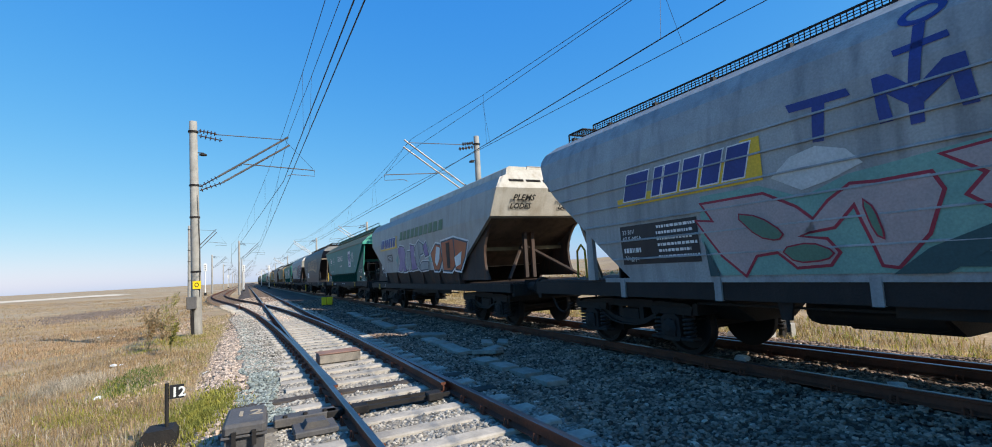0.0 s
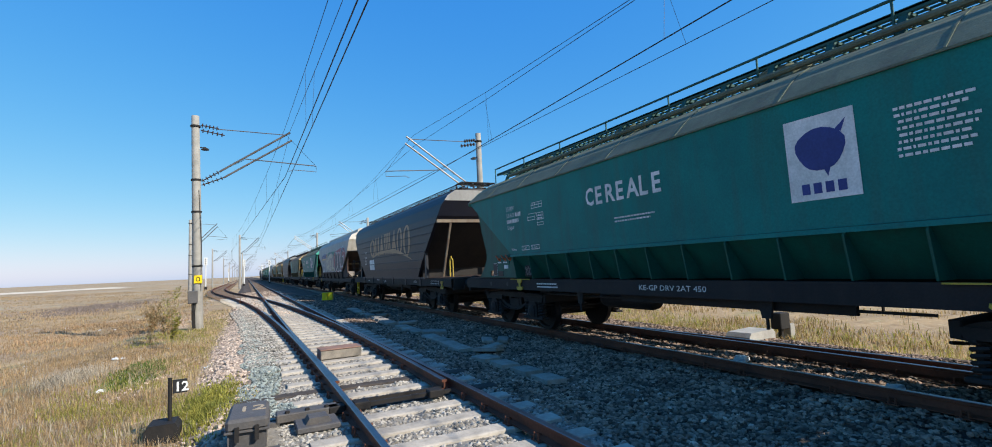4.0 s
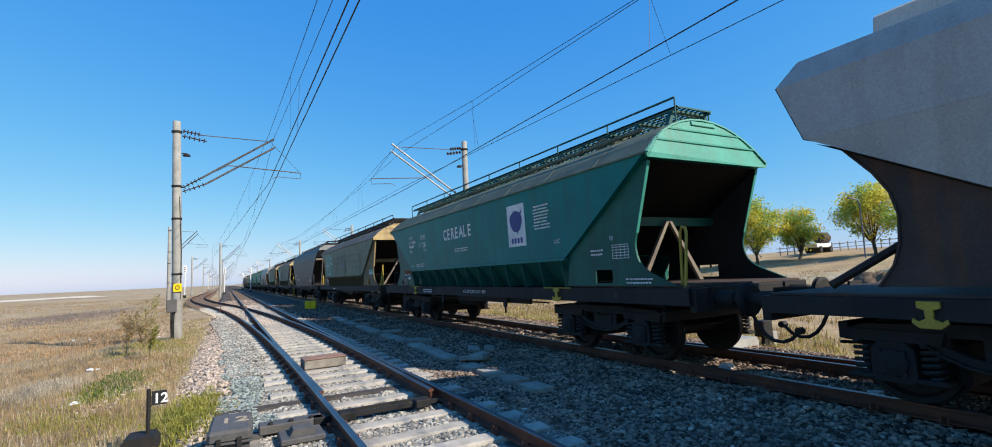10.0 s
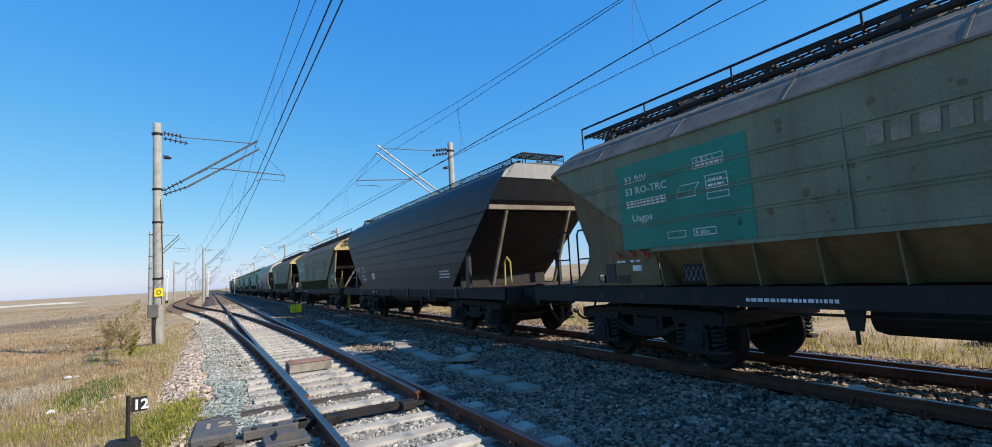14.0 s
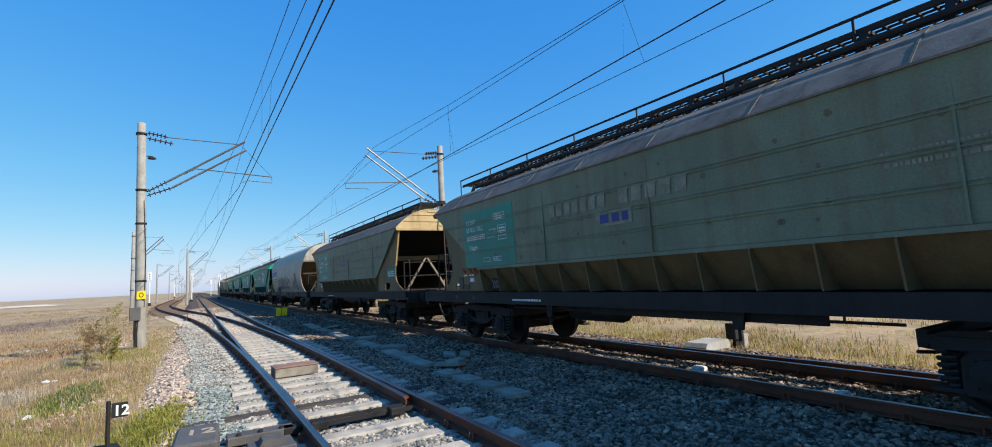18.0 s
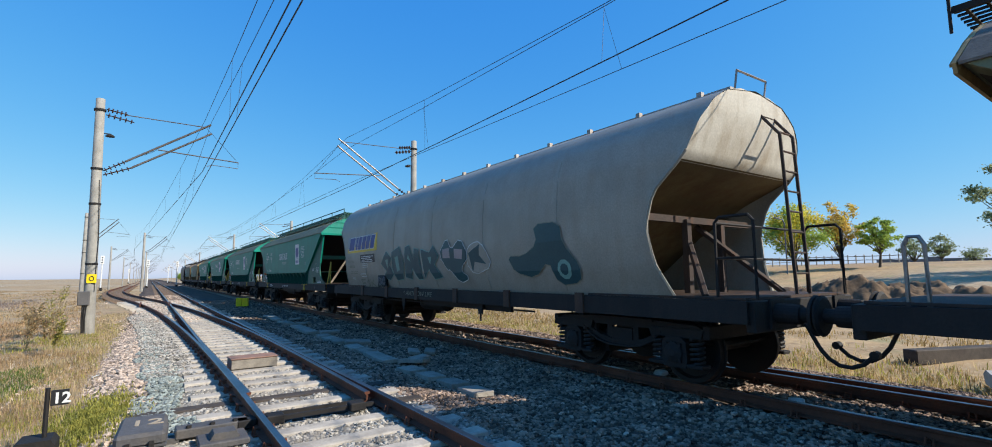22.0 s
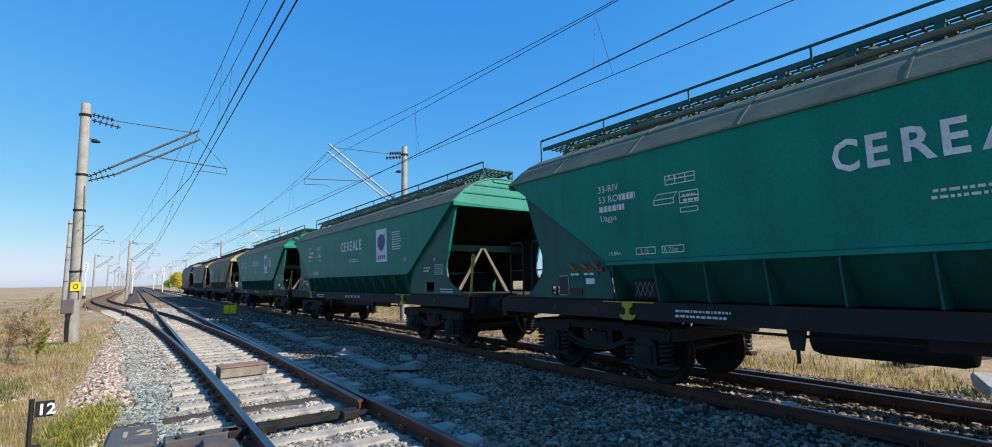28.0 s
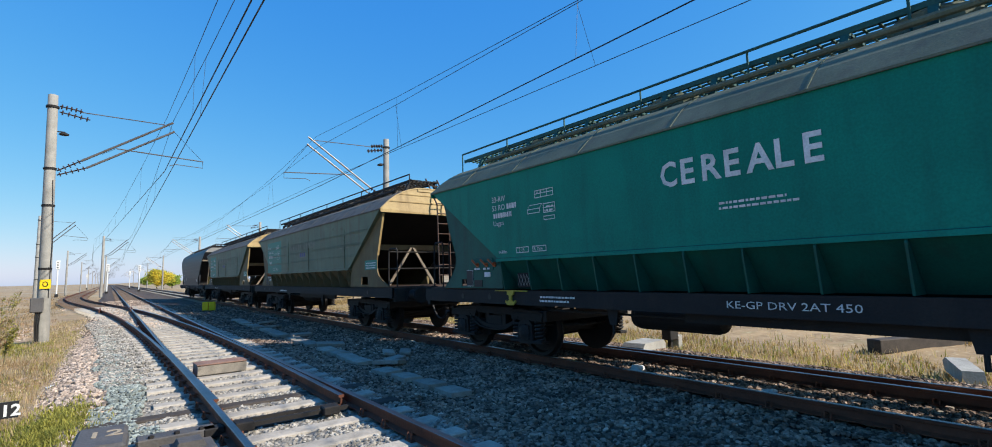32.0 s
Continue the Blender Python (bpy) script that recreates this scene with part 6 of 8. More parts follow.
PLATE = [(1.370, 1.0), (1.370, 3.0)]
lay(a_w, "notice", PLATE, [rect(12.36, 12.0, 1.76, 1.96)], M["silver"], 1, "scuffed pale notice plate")
lay(a_w, "sprayed_tag", PLATE, [rect(12.27, 12.05, 1.79, 1.84), [(12.33, 1.92), (12.30, 1.92), (12.28, 1.79), (12.31, 1.79)]], M["white"], 2)
def scribble(w, prof, path, r, material, layer=2):
    """A line sprayed with one sweep of the can."""
    polys = []
    for (u0, z0), (u1, z1) in zip(path, path[1:]):
        d = math.hypot(u1 - u0, z1 - z0) or 1.0
        nu, nz = -(z1 - z0) / d * r, (u1 - u0) / d * r
        polys.append([(u0 + nu, z0 + nz), (u0 - nu, z0 - nz), (u1 - nu, z1 - nz), (u1 + nu, z1 + nz)])
    ob = lay(w, "spray_line", prof, polys, material, layer)
    ob["kind"] = "stuff"
    return ob


def loops(u, z, n, step, a, b):
    return [(u - step * k / 10 + a * math.sin(k * math.tau / 10), z + b * math.cos(k * math.tau / 10)) for k in range(10 * n + 1)]


scribble(a_w, PLATE, loops(12.22, 1.70, 3, 0.13, 0.05, 0.06), 0.007, M["white"])
scribble(a_w, PLATE, loops(11.84, 1.71, 2, 0.05, 0.09, 0.13), 0.007, M["white"])
scribble(a_w, PLATE, [(12.2, 1.66), (12.05, 1.62), (11.92, 1.58), (11.76, 1.66)], 0.007, M["white"])
scribble(a_w, PLATE, loops(11.88, 1.98, 4, 0.085, 0.035, 0.055), 0.006, M["orange"])
scribble(a_w, PLATE, loops(12.33, 1.52, 1, 0.0, 0.035, 0.045), 0.006, M["silver"])
lay(a_w, "vent_frame", PLATE, [rect(11.66, 11.34, 1.42, 1.64)], M["white"], 1, "pale wire-mesh vent")
for k in range(5):
    scribble(a_w, PLATE, [(11.64 - 0.06 * k, 1.43), (11.58 - 0.06 * k, 1.63)], 0.004, M["under"], 2)
    scribble(a_w, PLATE, [(11.58 - 0.06 * k, 1.43), (11.64 - 0.06 * k, 1.63)], 0.004, M["under"], 3)
scribble(a_w, SILL, [(11.72, 1.10), (11.56, 0.98)], 0.008, M["white"])
scribble(a_w, SILL, [(11.57, 1.10), (11.72, 0.99)], 0.008, M["white"], 3)

# grey wagon with the dark bubble letters
millet_panel(d_w, P, 11.6, 8.97, 2.58, 3.08)
slab_logo(d_w, P, 8.55, 5.2, 2.72, 3.08, 8, M["green"], 0.1)
lay(d_w, "grey_patch", P, [rect(11.6, 10.2, 1.6, 2.4)], M["ribgrey"], 1)
bars(d_w, P, 11.55, 10.25, 1.65, 2.35, 7, M["white"], 9, 0.4)
lay(d_w, "graffiti_ground", P, [rounded([(5.75, 2.5), (5.3, 2.95), (4.6, 3.05), (3.26, 3.14), (2.4, 3.18), (1.53, 3.14), (1.02, 2.95), (1.05, 2.6), (1.44, 2.29), (2.44, 1.59), (5.16, 1.57), (5.45, 1.91)], 2)], M["red"], 3)
sprayed(d_w, P, [[(9.33, 1.66), (9.2, 2.5), (9.05, 2.75), (8.5, 2.5), (8.3, 2.8), (7.9, 2.86), (7.75, 2.3), (7.9, 1.9), (8.3, 1.66), (8.6, 2.0), (8.9, 1.66)],
    [(7.75, 2.75), (7.3, 2.98), (6.9, 2.9), (6.7, 2.6), (6.95, 2.3), (6.75, 2.0), (7.0, 1.7), (7.5, 1.64), (7.8, 1.85), (7.45, 2.2)],
    [(7.0, 3.06), (6.04, 2.86), (5.76, 2.5), (6.3, 2.0), (5.4, 1.92), (5.5, 1.62), (6.85, 1.62), (6.72, 1.95), (6.2, 2.45), (6.75, 2.66)]], M["silver"], M["bluespray"], 0.045, 5)
lay(d_w, "graffiti_shade", P, [[(8.9, 2.3), (8.75, 2.36), (8.72, 2.12), (8.86, 2.05)], [(8.2, 2.42), (8.05, 2.46), (8.03, 2.2), (8.18, 2.14)], [(7.3, 2.66), (7.05, 2.7), (7.04, 2.52), (7.28, 2.47)], [(7.22, 2.06), (7.0, 2.1), (7.02, 1.92), (7.2, 1.86)], [(6.5, 2.9), (6.1, 2.72), (6.0, 2.5), (6.2, 2.58)]], M["bluespray"], 9)
words(d_w, P, "TOYOS", 6.56, 1.68, 0.12, M["black"], 10, 0.004, 0, 1.5, "tag_lettering")
sprayed(d_w, P, [[(5.26, 1.66), (5.06, 2.5), (4.86, 2.88), (4.2, 2.92), (3.92, 2.63), (4.05, 2.31), (4.26, 2.12), (3.95, 1.72), (4.05, 1.64), (4.42, 1.70), (4.60, 1.95), (4.68, 1.66)],
    [(3.98, 1.66), (3.84, 2.66), (3.48, 2.92), (3.2, 2.8), (3.0, 1.68), (3.28, 1.62), (3.44, 1.86), (3.66, 1.64)],
    [(2.96, 1.66), (2.88, 1.98), (2.62, 1.92), (2.66, 1.70)], [(2.93, 2.86), (2.66, 2.88), (2.62, 2.18), (2.84, 2.10)],
    [(2.52, 1.97), (2.54, 2.77), (2.16, 3.24), (1.88, 3.20), (1.78, 2.97), (2.12, 2.76), (2.08, 2.52), (1.70, 2.57), (1.53, 2.40), (1.62, 2.15), (2.2, 1.90)]], M["navyspray"], M["white"], 0.06, 6)
dots(d_w, P, [(4.45, 2.5)], 0.09, M["bluespray"], 10)
words(d_w, P, "RAIDS", 1.62, 2.86, 0.13, M["white"], 6, 0.004, 0, 0.95, "tag_lettering")
words(d_w, P, "075", 1.60, 2.56, 0.12, M["white"], 6, 0.004, 0, 1.1, "tag_lettering")

# barrel wagon
P = BARREL_PROF
millet_panel(j_w, P, 13.53, 10.85, 2.32, 2.86)
lay(j_w, "plate", P, [rect(12.3, 11.05, 1.97, 2.23)], M["black"], 1)
bars(j_w, P, 12.22, 11.1, 1.99, 2.2, 4, M["white"], 11)
sprayed(j_w, P, [[(10.55, 1.9), (10.1, 2.25), (9.75, 2.05), (9.95, 1.85), (9.7, 1.6), (10.1, 1.42), (10.5, 1.5), (10.2, 1.68)],
    [(9.7, 2.2), (9.2, 2.34), (8.95, 1.9), (9.15, 1.45), (9.6, 1.42), (9.75, 1.75)],
    [(8.95, 1.5), (8.8, 2.3), (8.55, 2.34), (8.3, 1.95), (8.25, 2.25), (8.0, 2.2), (7.95, 1.45), (8.2, 1.45), (8.45, 1.75), (8.6, 1.45)],
    [(7.85, 2.2), (7.4, 2.1), (7.2, 2.25), (6.95, 2.0), (7.2, 1.8), (6.9, 1.5), (7.3, 1.45), (7.5, 1.7), (7.8, 1.5)]], M["petrol"], M["mint"], 0.018, 3, None, 0)
lay(j_w, "graffiti_shade", P, [[(9.5, 2.05), (9.28, 2.1), (9.25, 1.7), (9.45, 1.65)], [(10.2, 2.0), (10.0, 2.02), (10.1, 1.75)], [(8.7, 2.0), (8.6, 2.1), (8.5, 1.9)], [(7.5, 1.98), (7.3, 2.0), (7.4, 1.8)]], M["mint"], 6)
words(j_w, SILL, "* ANTI LOW LIFE", 9.1, 1.02, 0.12, M["palelet"], 3, 0.0, 0.2, 1.3, "tag_lettering")
sprayed(j_w, P, [[(6.89, 2.02), (6.49, 2.41), (6.29, 2.1), (5.89, 2.37), (5.56, 1.96), (5.99, 1.66), (5.67, 1.47), (6.12, 1.36), (6.44, 1.70), (6.52, 1.63)]], M["petrol"], M["white"], 0.016, 6)
lay(j_w, "graffiti_highlight", P, [[(6.69, 2.14), (6.36, 2.17), (6.38, 1.93), (6.72, 1.94)], [(6.15, 2.13), (5.78, 2.1), (5.86, 1.89), (6.18, 1.92)]], M["pinkspray"], 9)
sprayed(j_w, P, [[(5.58, 2.14), (5.21, 2.25), (4.95, 2.12), (4.72, 1.72), (5.4, 1.54), (5.70, 1.8)]], M["barrel"], M["white"], 0.016, 3)
lay(j_w, "graffiti_star", P, [[(5.57, 2.01), (5.11, 2.18), (5.15, 1.95), (4.92, 1.76), (5.35, 1.82), (5.47, 1.60)]], M["petrol"], 6)
sprayed(j_w, P, [[(3.33, 2.43), (2.63, 2.42), (2.57, 2.04), (2.21, 1.67), (2.29, 1.40), (2.82, 1.35), (2.97, 1.79), (3.41, 1.47), (3.97, 1.58), (4.17, 1.89), (3.68, 1.87), (3.22, 2.08)]], M["petrol"], M["palelet"], 0.016, 3)
dots(j_w, P, [(2.6, 1.62)], 0.17, M["mint"], 6)
dots(j_w, P, [(2.6, 1.62)], 0.10, M["petrol"], 7)

words(j_w, P, "33 RIV", 13.5, 2.12, 0.10, M["palelet"])
words(j_w, P, "87 F-MISA", 13.48, 1.98, 0.10, M["palelet"])
bars(j_w, P, 13.45, 12.8, 1.82, 1.92, 1, M["palelet"], 71, 0.8)
words(j_w, P, "Uagps", 13.35, 1.44, 0.09, M["white"])
frame_box(j_w, P, 12.15, 11.7, 1.82, 1.94, M["white"], rows=2)
frame_box(j_w, P, 12.4, 11.95, 1.52, 1.62, M["white"])
bars(j_w, P, 13.35, 12.6, 1.62, 1.74, 2, M["palelet"], 72)
lay(j_w, "sprayed_tag", P, [[(12.55, 1.44), (12.15, 1.46), (12.15, 1.42), (12.5, 1.40)], [(12.5, 1.33), (12.25, 1.34), (12.25, 1.30), (12.5, 1.29)], [(12.56, 1.44), (12.52, 1.44), (12.46, 1.18), (12.50, 1.18)], [(12.1, 1.36), (11.85, 1.44), (11.85, 1.41), (12.08, 1.33)], [(12.08, 1.34), (12.05, 1.36), (11.86, 1.26), (11.88, 1.24)], [(11.88, 1.27), (12.12, 1.22), (12.12, 1.19), (11.86, 1.23)], [(11.75, 1.44), (11.71, 1.44), (11.72, 1.19), (11.76, 1.19)], [(11.72, 1.32), (11.45, 1.44), (11.45, 1.40), (11.7, 1.29)], [(11.7, 1.31), (11.4, 1.20), (11.4, 1.24), (11.66, 1.34)]], M["palelet"], 2)
bm = bm_new()
box(bm, -1.44, -1.36, -j_w["half"] + 10.35, -j_w["half"] + 10.95, 1.22, 1.56, 0.01)
part("mesh_window", bm, M["under"], j_w)
bm = bm_new()
for k in range(5):
    tube(bm, [(-1.445, -j_w["half"] + 10.40 + 0.1 * k, 1.26), (-1.445, -j_w["half"] + 10.52 + 0.1 * k, 1.52)], 0.006, 4)
    tube(bm, [(-1.445, -j_w["half"] + 10.52 + 0.1 * k, 1.26), (-1.445, -j_w["half"] + 10.40 + 0.1 * k, 1.52)], 0.006, 4)
part("window_mesh", bm, M["galv"], j_w)
for sx in (-1, 1):
    bm = bm_new()
    box(bm, sx * 1.43 - 0.02, sx * 1.43 + 0.02, -0.09, 0.09, 0.92, 1.24)
    gus = mesh_of("sill_gusset", bm, M["rustdark"])
    for k in range(6):
        part("sill_gusset", gus, None, j_w, at=pose(0, -5.0 + 2.0 * k, 0))

# navy wagon with gold lettering
P = RIB_PROF
gx = [(9.84, 8.80, 2.24, 3.10, 0.0), (8.70, 7.87, 2.26, 3.12, 0.05), (7.78, 7.10, 2.28, 3.16, 0.14), (7.05, 5.78, 2.26, 3.20, -0.12), (5.69, 4.91, 2.24, 3.24, 0.14), (4.84, 4.03, 2.18, 3.28, 0.0), (3.92, 2.92, 2.06, 3.30, 0.0)]
def half_oval(u0, u1, z0, z1, t, side):
    """One half of an upright oval band; side: 1 the rear half, -1 the front half."""
    cu_, cz_, a_, b_ = (u0 + u1) / 2, (z0 + z1) / 2, (u0 - u1) / 2, (z1 - z0) / 2
    out = [(cu_ + side * a_ * math.sin(k * math.pi / 12), cz_ + b_ * math.cos(k * math.pi / 12)) for k in range(13)]
    inn = [(cu_ + side * (a_ - t) * math.sin(k * math.pi / 12), cz_ + (b_ - t * 0.4) * math.cos(k * math.pi / 12)) for k in range(13)]
    return out + inn[::-1]


for k, (u0, u1, z0, z1, sl) in enumerate(gx):
    f, c = 0.25 * (u0 - u1), (u0 + u1) / 2
    if k in (0, 5, 6):
        shapes = [half_oval(u0, u1, z0, z1, f, 1), half_oval(u0, u1, z0, z1, f, -1)]
    elif k == 1:
        shapes = [rect(u0, u0 - f, z0, z1), rect(u1 + 1.6 * f, u1 + 0.3 * f, z0, z1)]
    elif k == 3:
        shapes = [[(u0 - o, z1), (u0 - o - f * 0.8, z1), (u0 - o - f * 1.15, z0), (u0 - o - f * 0.75, z0)] for o in (0.0, 0.9 * f, 1.8 * f, 2.7 * f)]
    else:
        shapes = [[(u0, z0), (c + 0.03, z1), (c - 0.06, z1), (u1, z0), (c - 0.02, z0 + 0.02)]]
    lay(c_w, "logo_block", P, shapes, M["gold"], 2)
arc = [(9.70 - 6.95 * k / 14, 2.13 + 1.9 * (k / 14) * (1 - k / 14) - 0.22 * k / 14) for k in range(15)]
low = [(u, z - 0.16 * math.sin(math.pi * k / 14) - 0.01) for k, (u, z) in enumerate(arc)]
lay(c_w, "logo_swoosh", P, [arc + low[::-1]], M["gold"], 3)
lay(c_w, "notice", P, [rect(10.06, 9.05, 1.60, 2.09)], M["white"], 1, "white notice plates")
words(c_w, P, "Uagpps", 11.12, 2.46, 0.11, M["white"])
words(c_w, P, "33 RIV", 11.14, 2.18, 0.11, M["white"])
words(c_w, P, "84 NL", 11.14, 2.01, 0.11, M["white"])
bars(c_w, P, 11.14, 10.58, 1.85, 1.96, 1, M["white"], 13, 0.85)
bars(c_w, SILL, 10.7, 10.4, 1.04, 1.10, 1, M["white"], 17, 0.8)
words(c_w, SILL, "DICHT", 8.85, 1.08, 0.06, M["white"])
words(c_w, SILL, "OPEN", 8.55, 1.08, 0.06, M["white"])
words(c_w, SILL, "KE-GP", 7.5, 1.02, 0.10, M["white"])
words(c_w, SILL, "10.08m", 2.9, 1.03, 0.09, M["white"])
frame_box(c_w, SILL, 0.9, 0.1, 1.02, 1.12, M["white"])
for g in (g_w, q_w):
    words(g, P, "Uagpps", 11.38, 2.04, 0.11, M["white"])
    words(g, P, "33 RIV", 11.35, 1.88, 0.11, M["white"])
    words(g, P, "84 NL", 11.32, 1.68, 0.11, M["white"])
    bars(g, P, 11.32, 10.6, 1.53, 1.65, 1, M["white"], 14, 0.85)
    lay(g, "notice", P, [rect(9.86, 9.52, 1.56, 1.82)], M["white"], 1, "white notice plate")
    bars(g, P, 9.83, 9.56, 1.58, 1.76, 4, M["black"], 15)
    frame_box(g, P, 12.1, 11.7, 1.95, 2.1, M["white"], cols=2, rows=2)
    frame_box(g, P, 12.0, 11.7, 1.7, 1.82, M["white"])
    words(g, SILL, "DICHT", 10.12, 1.04, 0.08, M["white"])
    words(g, SILL, "OPEN", 9.72, 1.04, 0.08, M["white"])
    bars(g, P, 3.1, 2.3, 1.5, 1.75, 3, M["white"], 16)

for w_, s_, c_ in ((k_w, 20, 8.0), (l_w, 30, 8.32), (m_w, 40, 7.5), (n_w, 50, 7.85), (b_w, 60, 8.32), (e_w, 70, 8.3)):
    green_marks(w_, M["white"], s_, c_, 2.44 if w_ is k_w else 2.58)
for w_, s_, n_ in ((f_w, 80, 70), (h_w, 90, 40), (i_w, 100, 90), (o_w, 110, 40), (p_w, 120, 30)):
    olive_marks(w_, s_, n_)

# wagons without a rear platform
for w_ in (b_w, i_w, o_w):
    for c in list(w_.children):
        if c.name.startswith(("platform_hoop", "ladder")):
            bpy.data.objects.remove(c)
bm = bm_new()
e = i_w["half"] + 0.42
tube(bm, [(-1.2, e, 1.2), (-1.2, e, 1.78), (-1.2, e + 0.04, 1.86), (-1.2, e + 0.12, 1.86), (-1.2, e + 0.16, 1.78), (-1.2, e + 0.16, 1.2)], 0.022, 6)
part("grab_rail", bm, M["galv"], i_w, "grey grab rail")

# ladders and platforms of single wagons
for w_, pt in ((b_w, M["teal"]), (i_w, M["rustdark"]), (d_w, M["rustdark"]), (j_w, M["rustdark"]), (o_w, M["rustdark"])):
    ladder(w_, -w_["half"] - 0.30, 0.35, 1.22, 4.36, 0.72, pt, bend=0.85)
    platform_rails(w_, -w_["half"] - 0.48, 1.22, M["under"], 1)
def end_words(w, text, x, z, height):
    """Sprayed tag on the leaning front end panel."""
    cu = bpy.data.curves.new("lettering", "FONT")
    cu.body, cu.size, cu.shear, cu.resolution_u, cu.offset = text, height / 0.72, 0.2, 2, 0.006
    ob = bpy.data.objects.new("lettering", cu)
    scene.collection.objects.link(ob)
    me = bpy.data.meshes.new_from_object(ob.evaluated_get(bpy.context.evaluated_depsgraph_get()))
    bpy.data.objects.remove(ob)
    me.materials.append(M["black"])
    back = 0.30 - 0.35 * (z - 2.88) / 0.62
    part("tag_lettering", me, None, w, at=pose(x, -(w["half"] - back + 0.017), z, 119.4, 0, 0))


end_words(a_w, "PLEMS", -0.95, 3.26, 0.17)
end_words(a_w, "LODES", -1.0, 3.06, 0.15)
end_words(a_w, "FILAR", 0.45, 3.24, 0.13)
end_words(a_w, "LABE", 0.50, 3.05, 0.13)
ladder(g_w, g_w["half"] + 0.30, -0.85, 1.2, 3.75, -0.30, M["under"])
for w_, e in ((c_w, 0.10), (g_w, 0.62)):
    bm = bm_new()
    e = w_["half"] + e
    tube(bm, [(-1.34, e, 1.0), (-1.34, e, 0.30), (-1.34, e + 0.36, 0.30), (-1.34, e + 0.36, 1.0)], 0.022, 6)
    tube(bm, [(-1.34, e, 0.62), (-1.34, e + 0.36, 0.62)], 0.022, 6)
    part("step_frame", bm, M["signyellow"], w_, "yellow steel step frame")
for w_, e in ((a_w, -0.15), (c_w, 0.15)):
    ladder(w_, w_["half"] + e, -0.95, 1.2, 3.15 if e > 0 else 2.95, -0.1, M["under"])
for w_ in (a_w, c_w, g_w):
    platform_rails(w_, w_["half"] + 0.05, 1.2, M["under"], 1 if w_ is g_w else 0.7)
for w_ in (k_w, l_w, m_w, n_w, e_w, f_w, h_w):
    bm = bm_new()
    e = -w_["half"] - 0.30
    e -= 0.12
    tube(bm, [(-1.37, e - 0.02, 1.06), (-1.30, e, 1.25), (-1.18, e + 0.02, 2.02), (-1.16, e + 0.05, 2.10), (-1.14, e + 0.13, 2.12), (-1.13, e + 0.18, 2.04), (-1.12, e + 0.22, 1.24)], 0.024, 6)
    part("grab_rail", bm, M["ylwsteel"], w_, "yellow grab rail")
for w_ in (b_w,):
    bm = bm_new()
    lathe(bm, [(-6.75, 0.05), (-6.72, 0.15), (-6.6, 0.17), (-5.7, 0.17), (-5.6, 0.15)], "y", 14, (-0.35, 0, 1.75))
    part("air_tank", bm, M["barrel"], w_, "beige air tank")
    bm = bm_new()
    lathe(bm, [(-6.75, 0.05), (-6.72, 0.15), (-6.6, 0.17), (-5.7, 0.17), (-5.6, 0.15)], "y", 14, (0.05, 0, 1.75))
    part("air_tank", bm, M["barrel"], w_, "beige air tank")
    bm = bm_new()
    box(bm, -0.72, 0.5, -6.7, -5.6, 1.24, 1.58)
    part("tank_cradle", bm, M["under"], w_)

# yellow release handles on the solebars
for w_, u_ in ((c_w, -0.21), (a_w, 12.69), (d_w, 12.69)):
    bm = rope_hook(-w_["half"] + u_, 1.11, -1.425)
    part("release_handle", bm, M["ylwsteel"], w_, "yellow brake release handle")

# blue warning plate on the end of the teal wagon
bm = bm_new()
e = -b_w["half"] - 0.06
box(bm, -0.40, -0.14, e - 0.006, e + 0.006, 3.40, 3.84)
plate = part("warning_plate", bm, M["bluespray"], b_w, "blue warning plate with yellow triangle")
bm = bm_new()
prism(bm, [(-0.37, 3.64), (-0.17, 3.64), (-0.27, 3.81)], "y", e - 0.010, e - 0.007)
part("triangle", bm, M["signyellow"], plate)
bm = bm_new()
prism(bm, [(-0.27 + 0.085 * math.cos(k * math.tau / 16), 3.51 + 0.085 * math.sin(k * math.tau / 16)) for k in range(16)], "y", e - 0.010, e - 0.007)
part("disc", bm, M["orange"], plate)


# ---- catenary poles and wires ----
def insulator(bm, a, b, r=0.06, n=5):
    a, b = Vector(a), Vector(b)
    d = (b - a)
    tube(bm, [a, b], 0.022, 6)
    for k in range(n):
        p = a + d * ((k + 0.5) / n)
        q = d.normalized() * 0.018
        tube(bm, [p - q, p + q], r, 8)


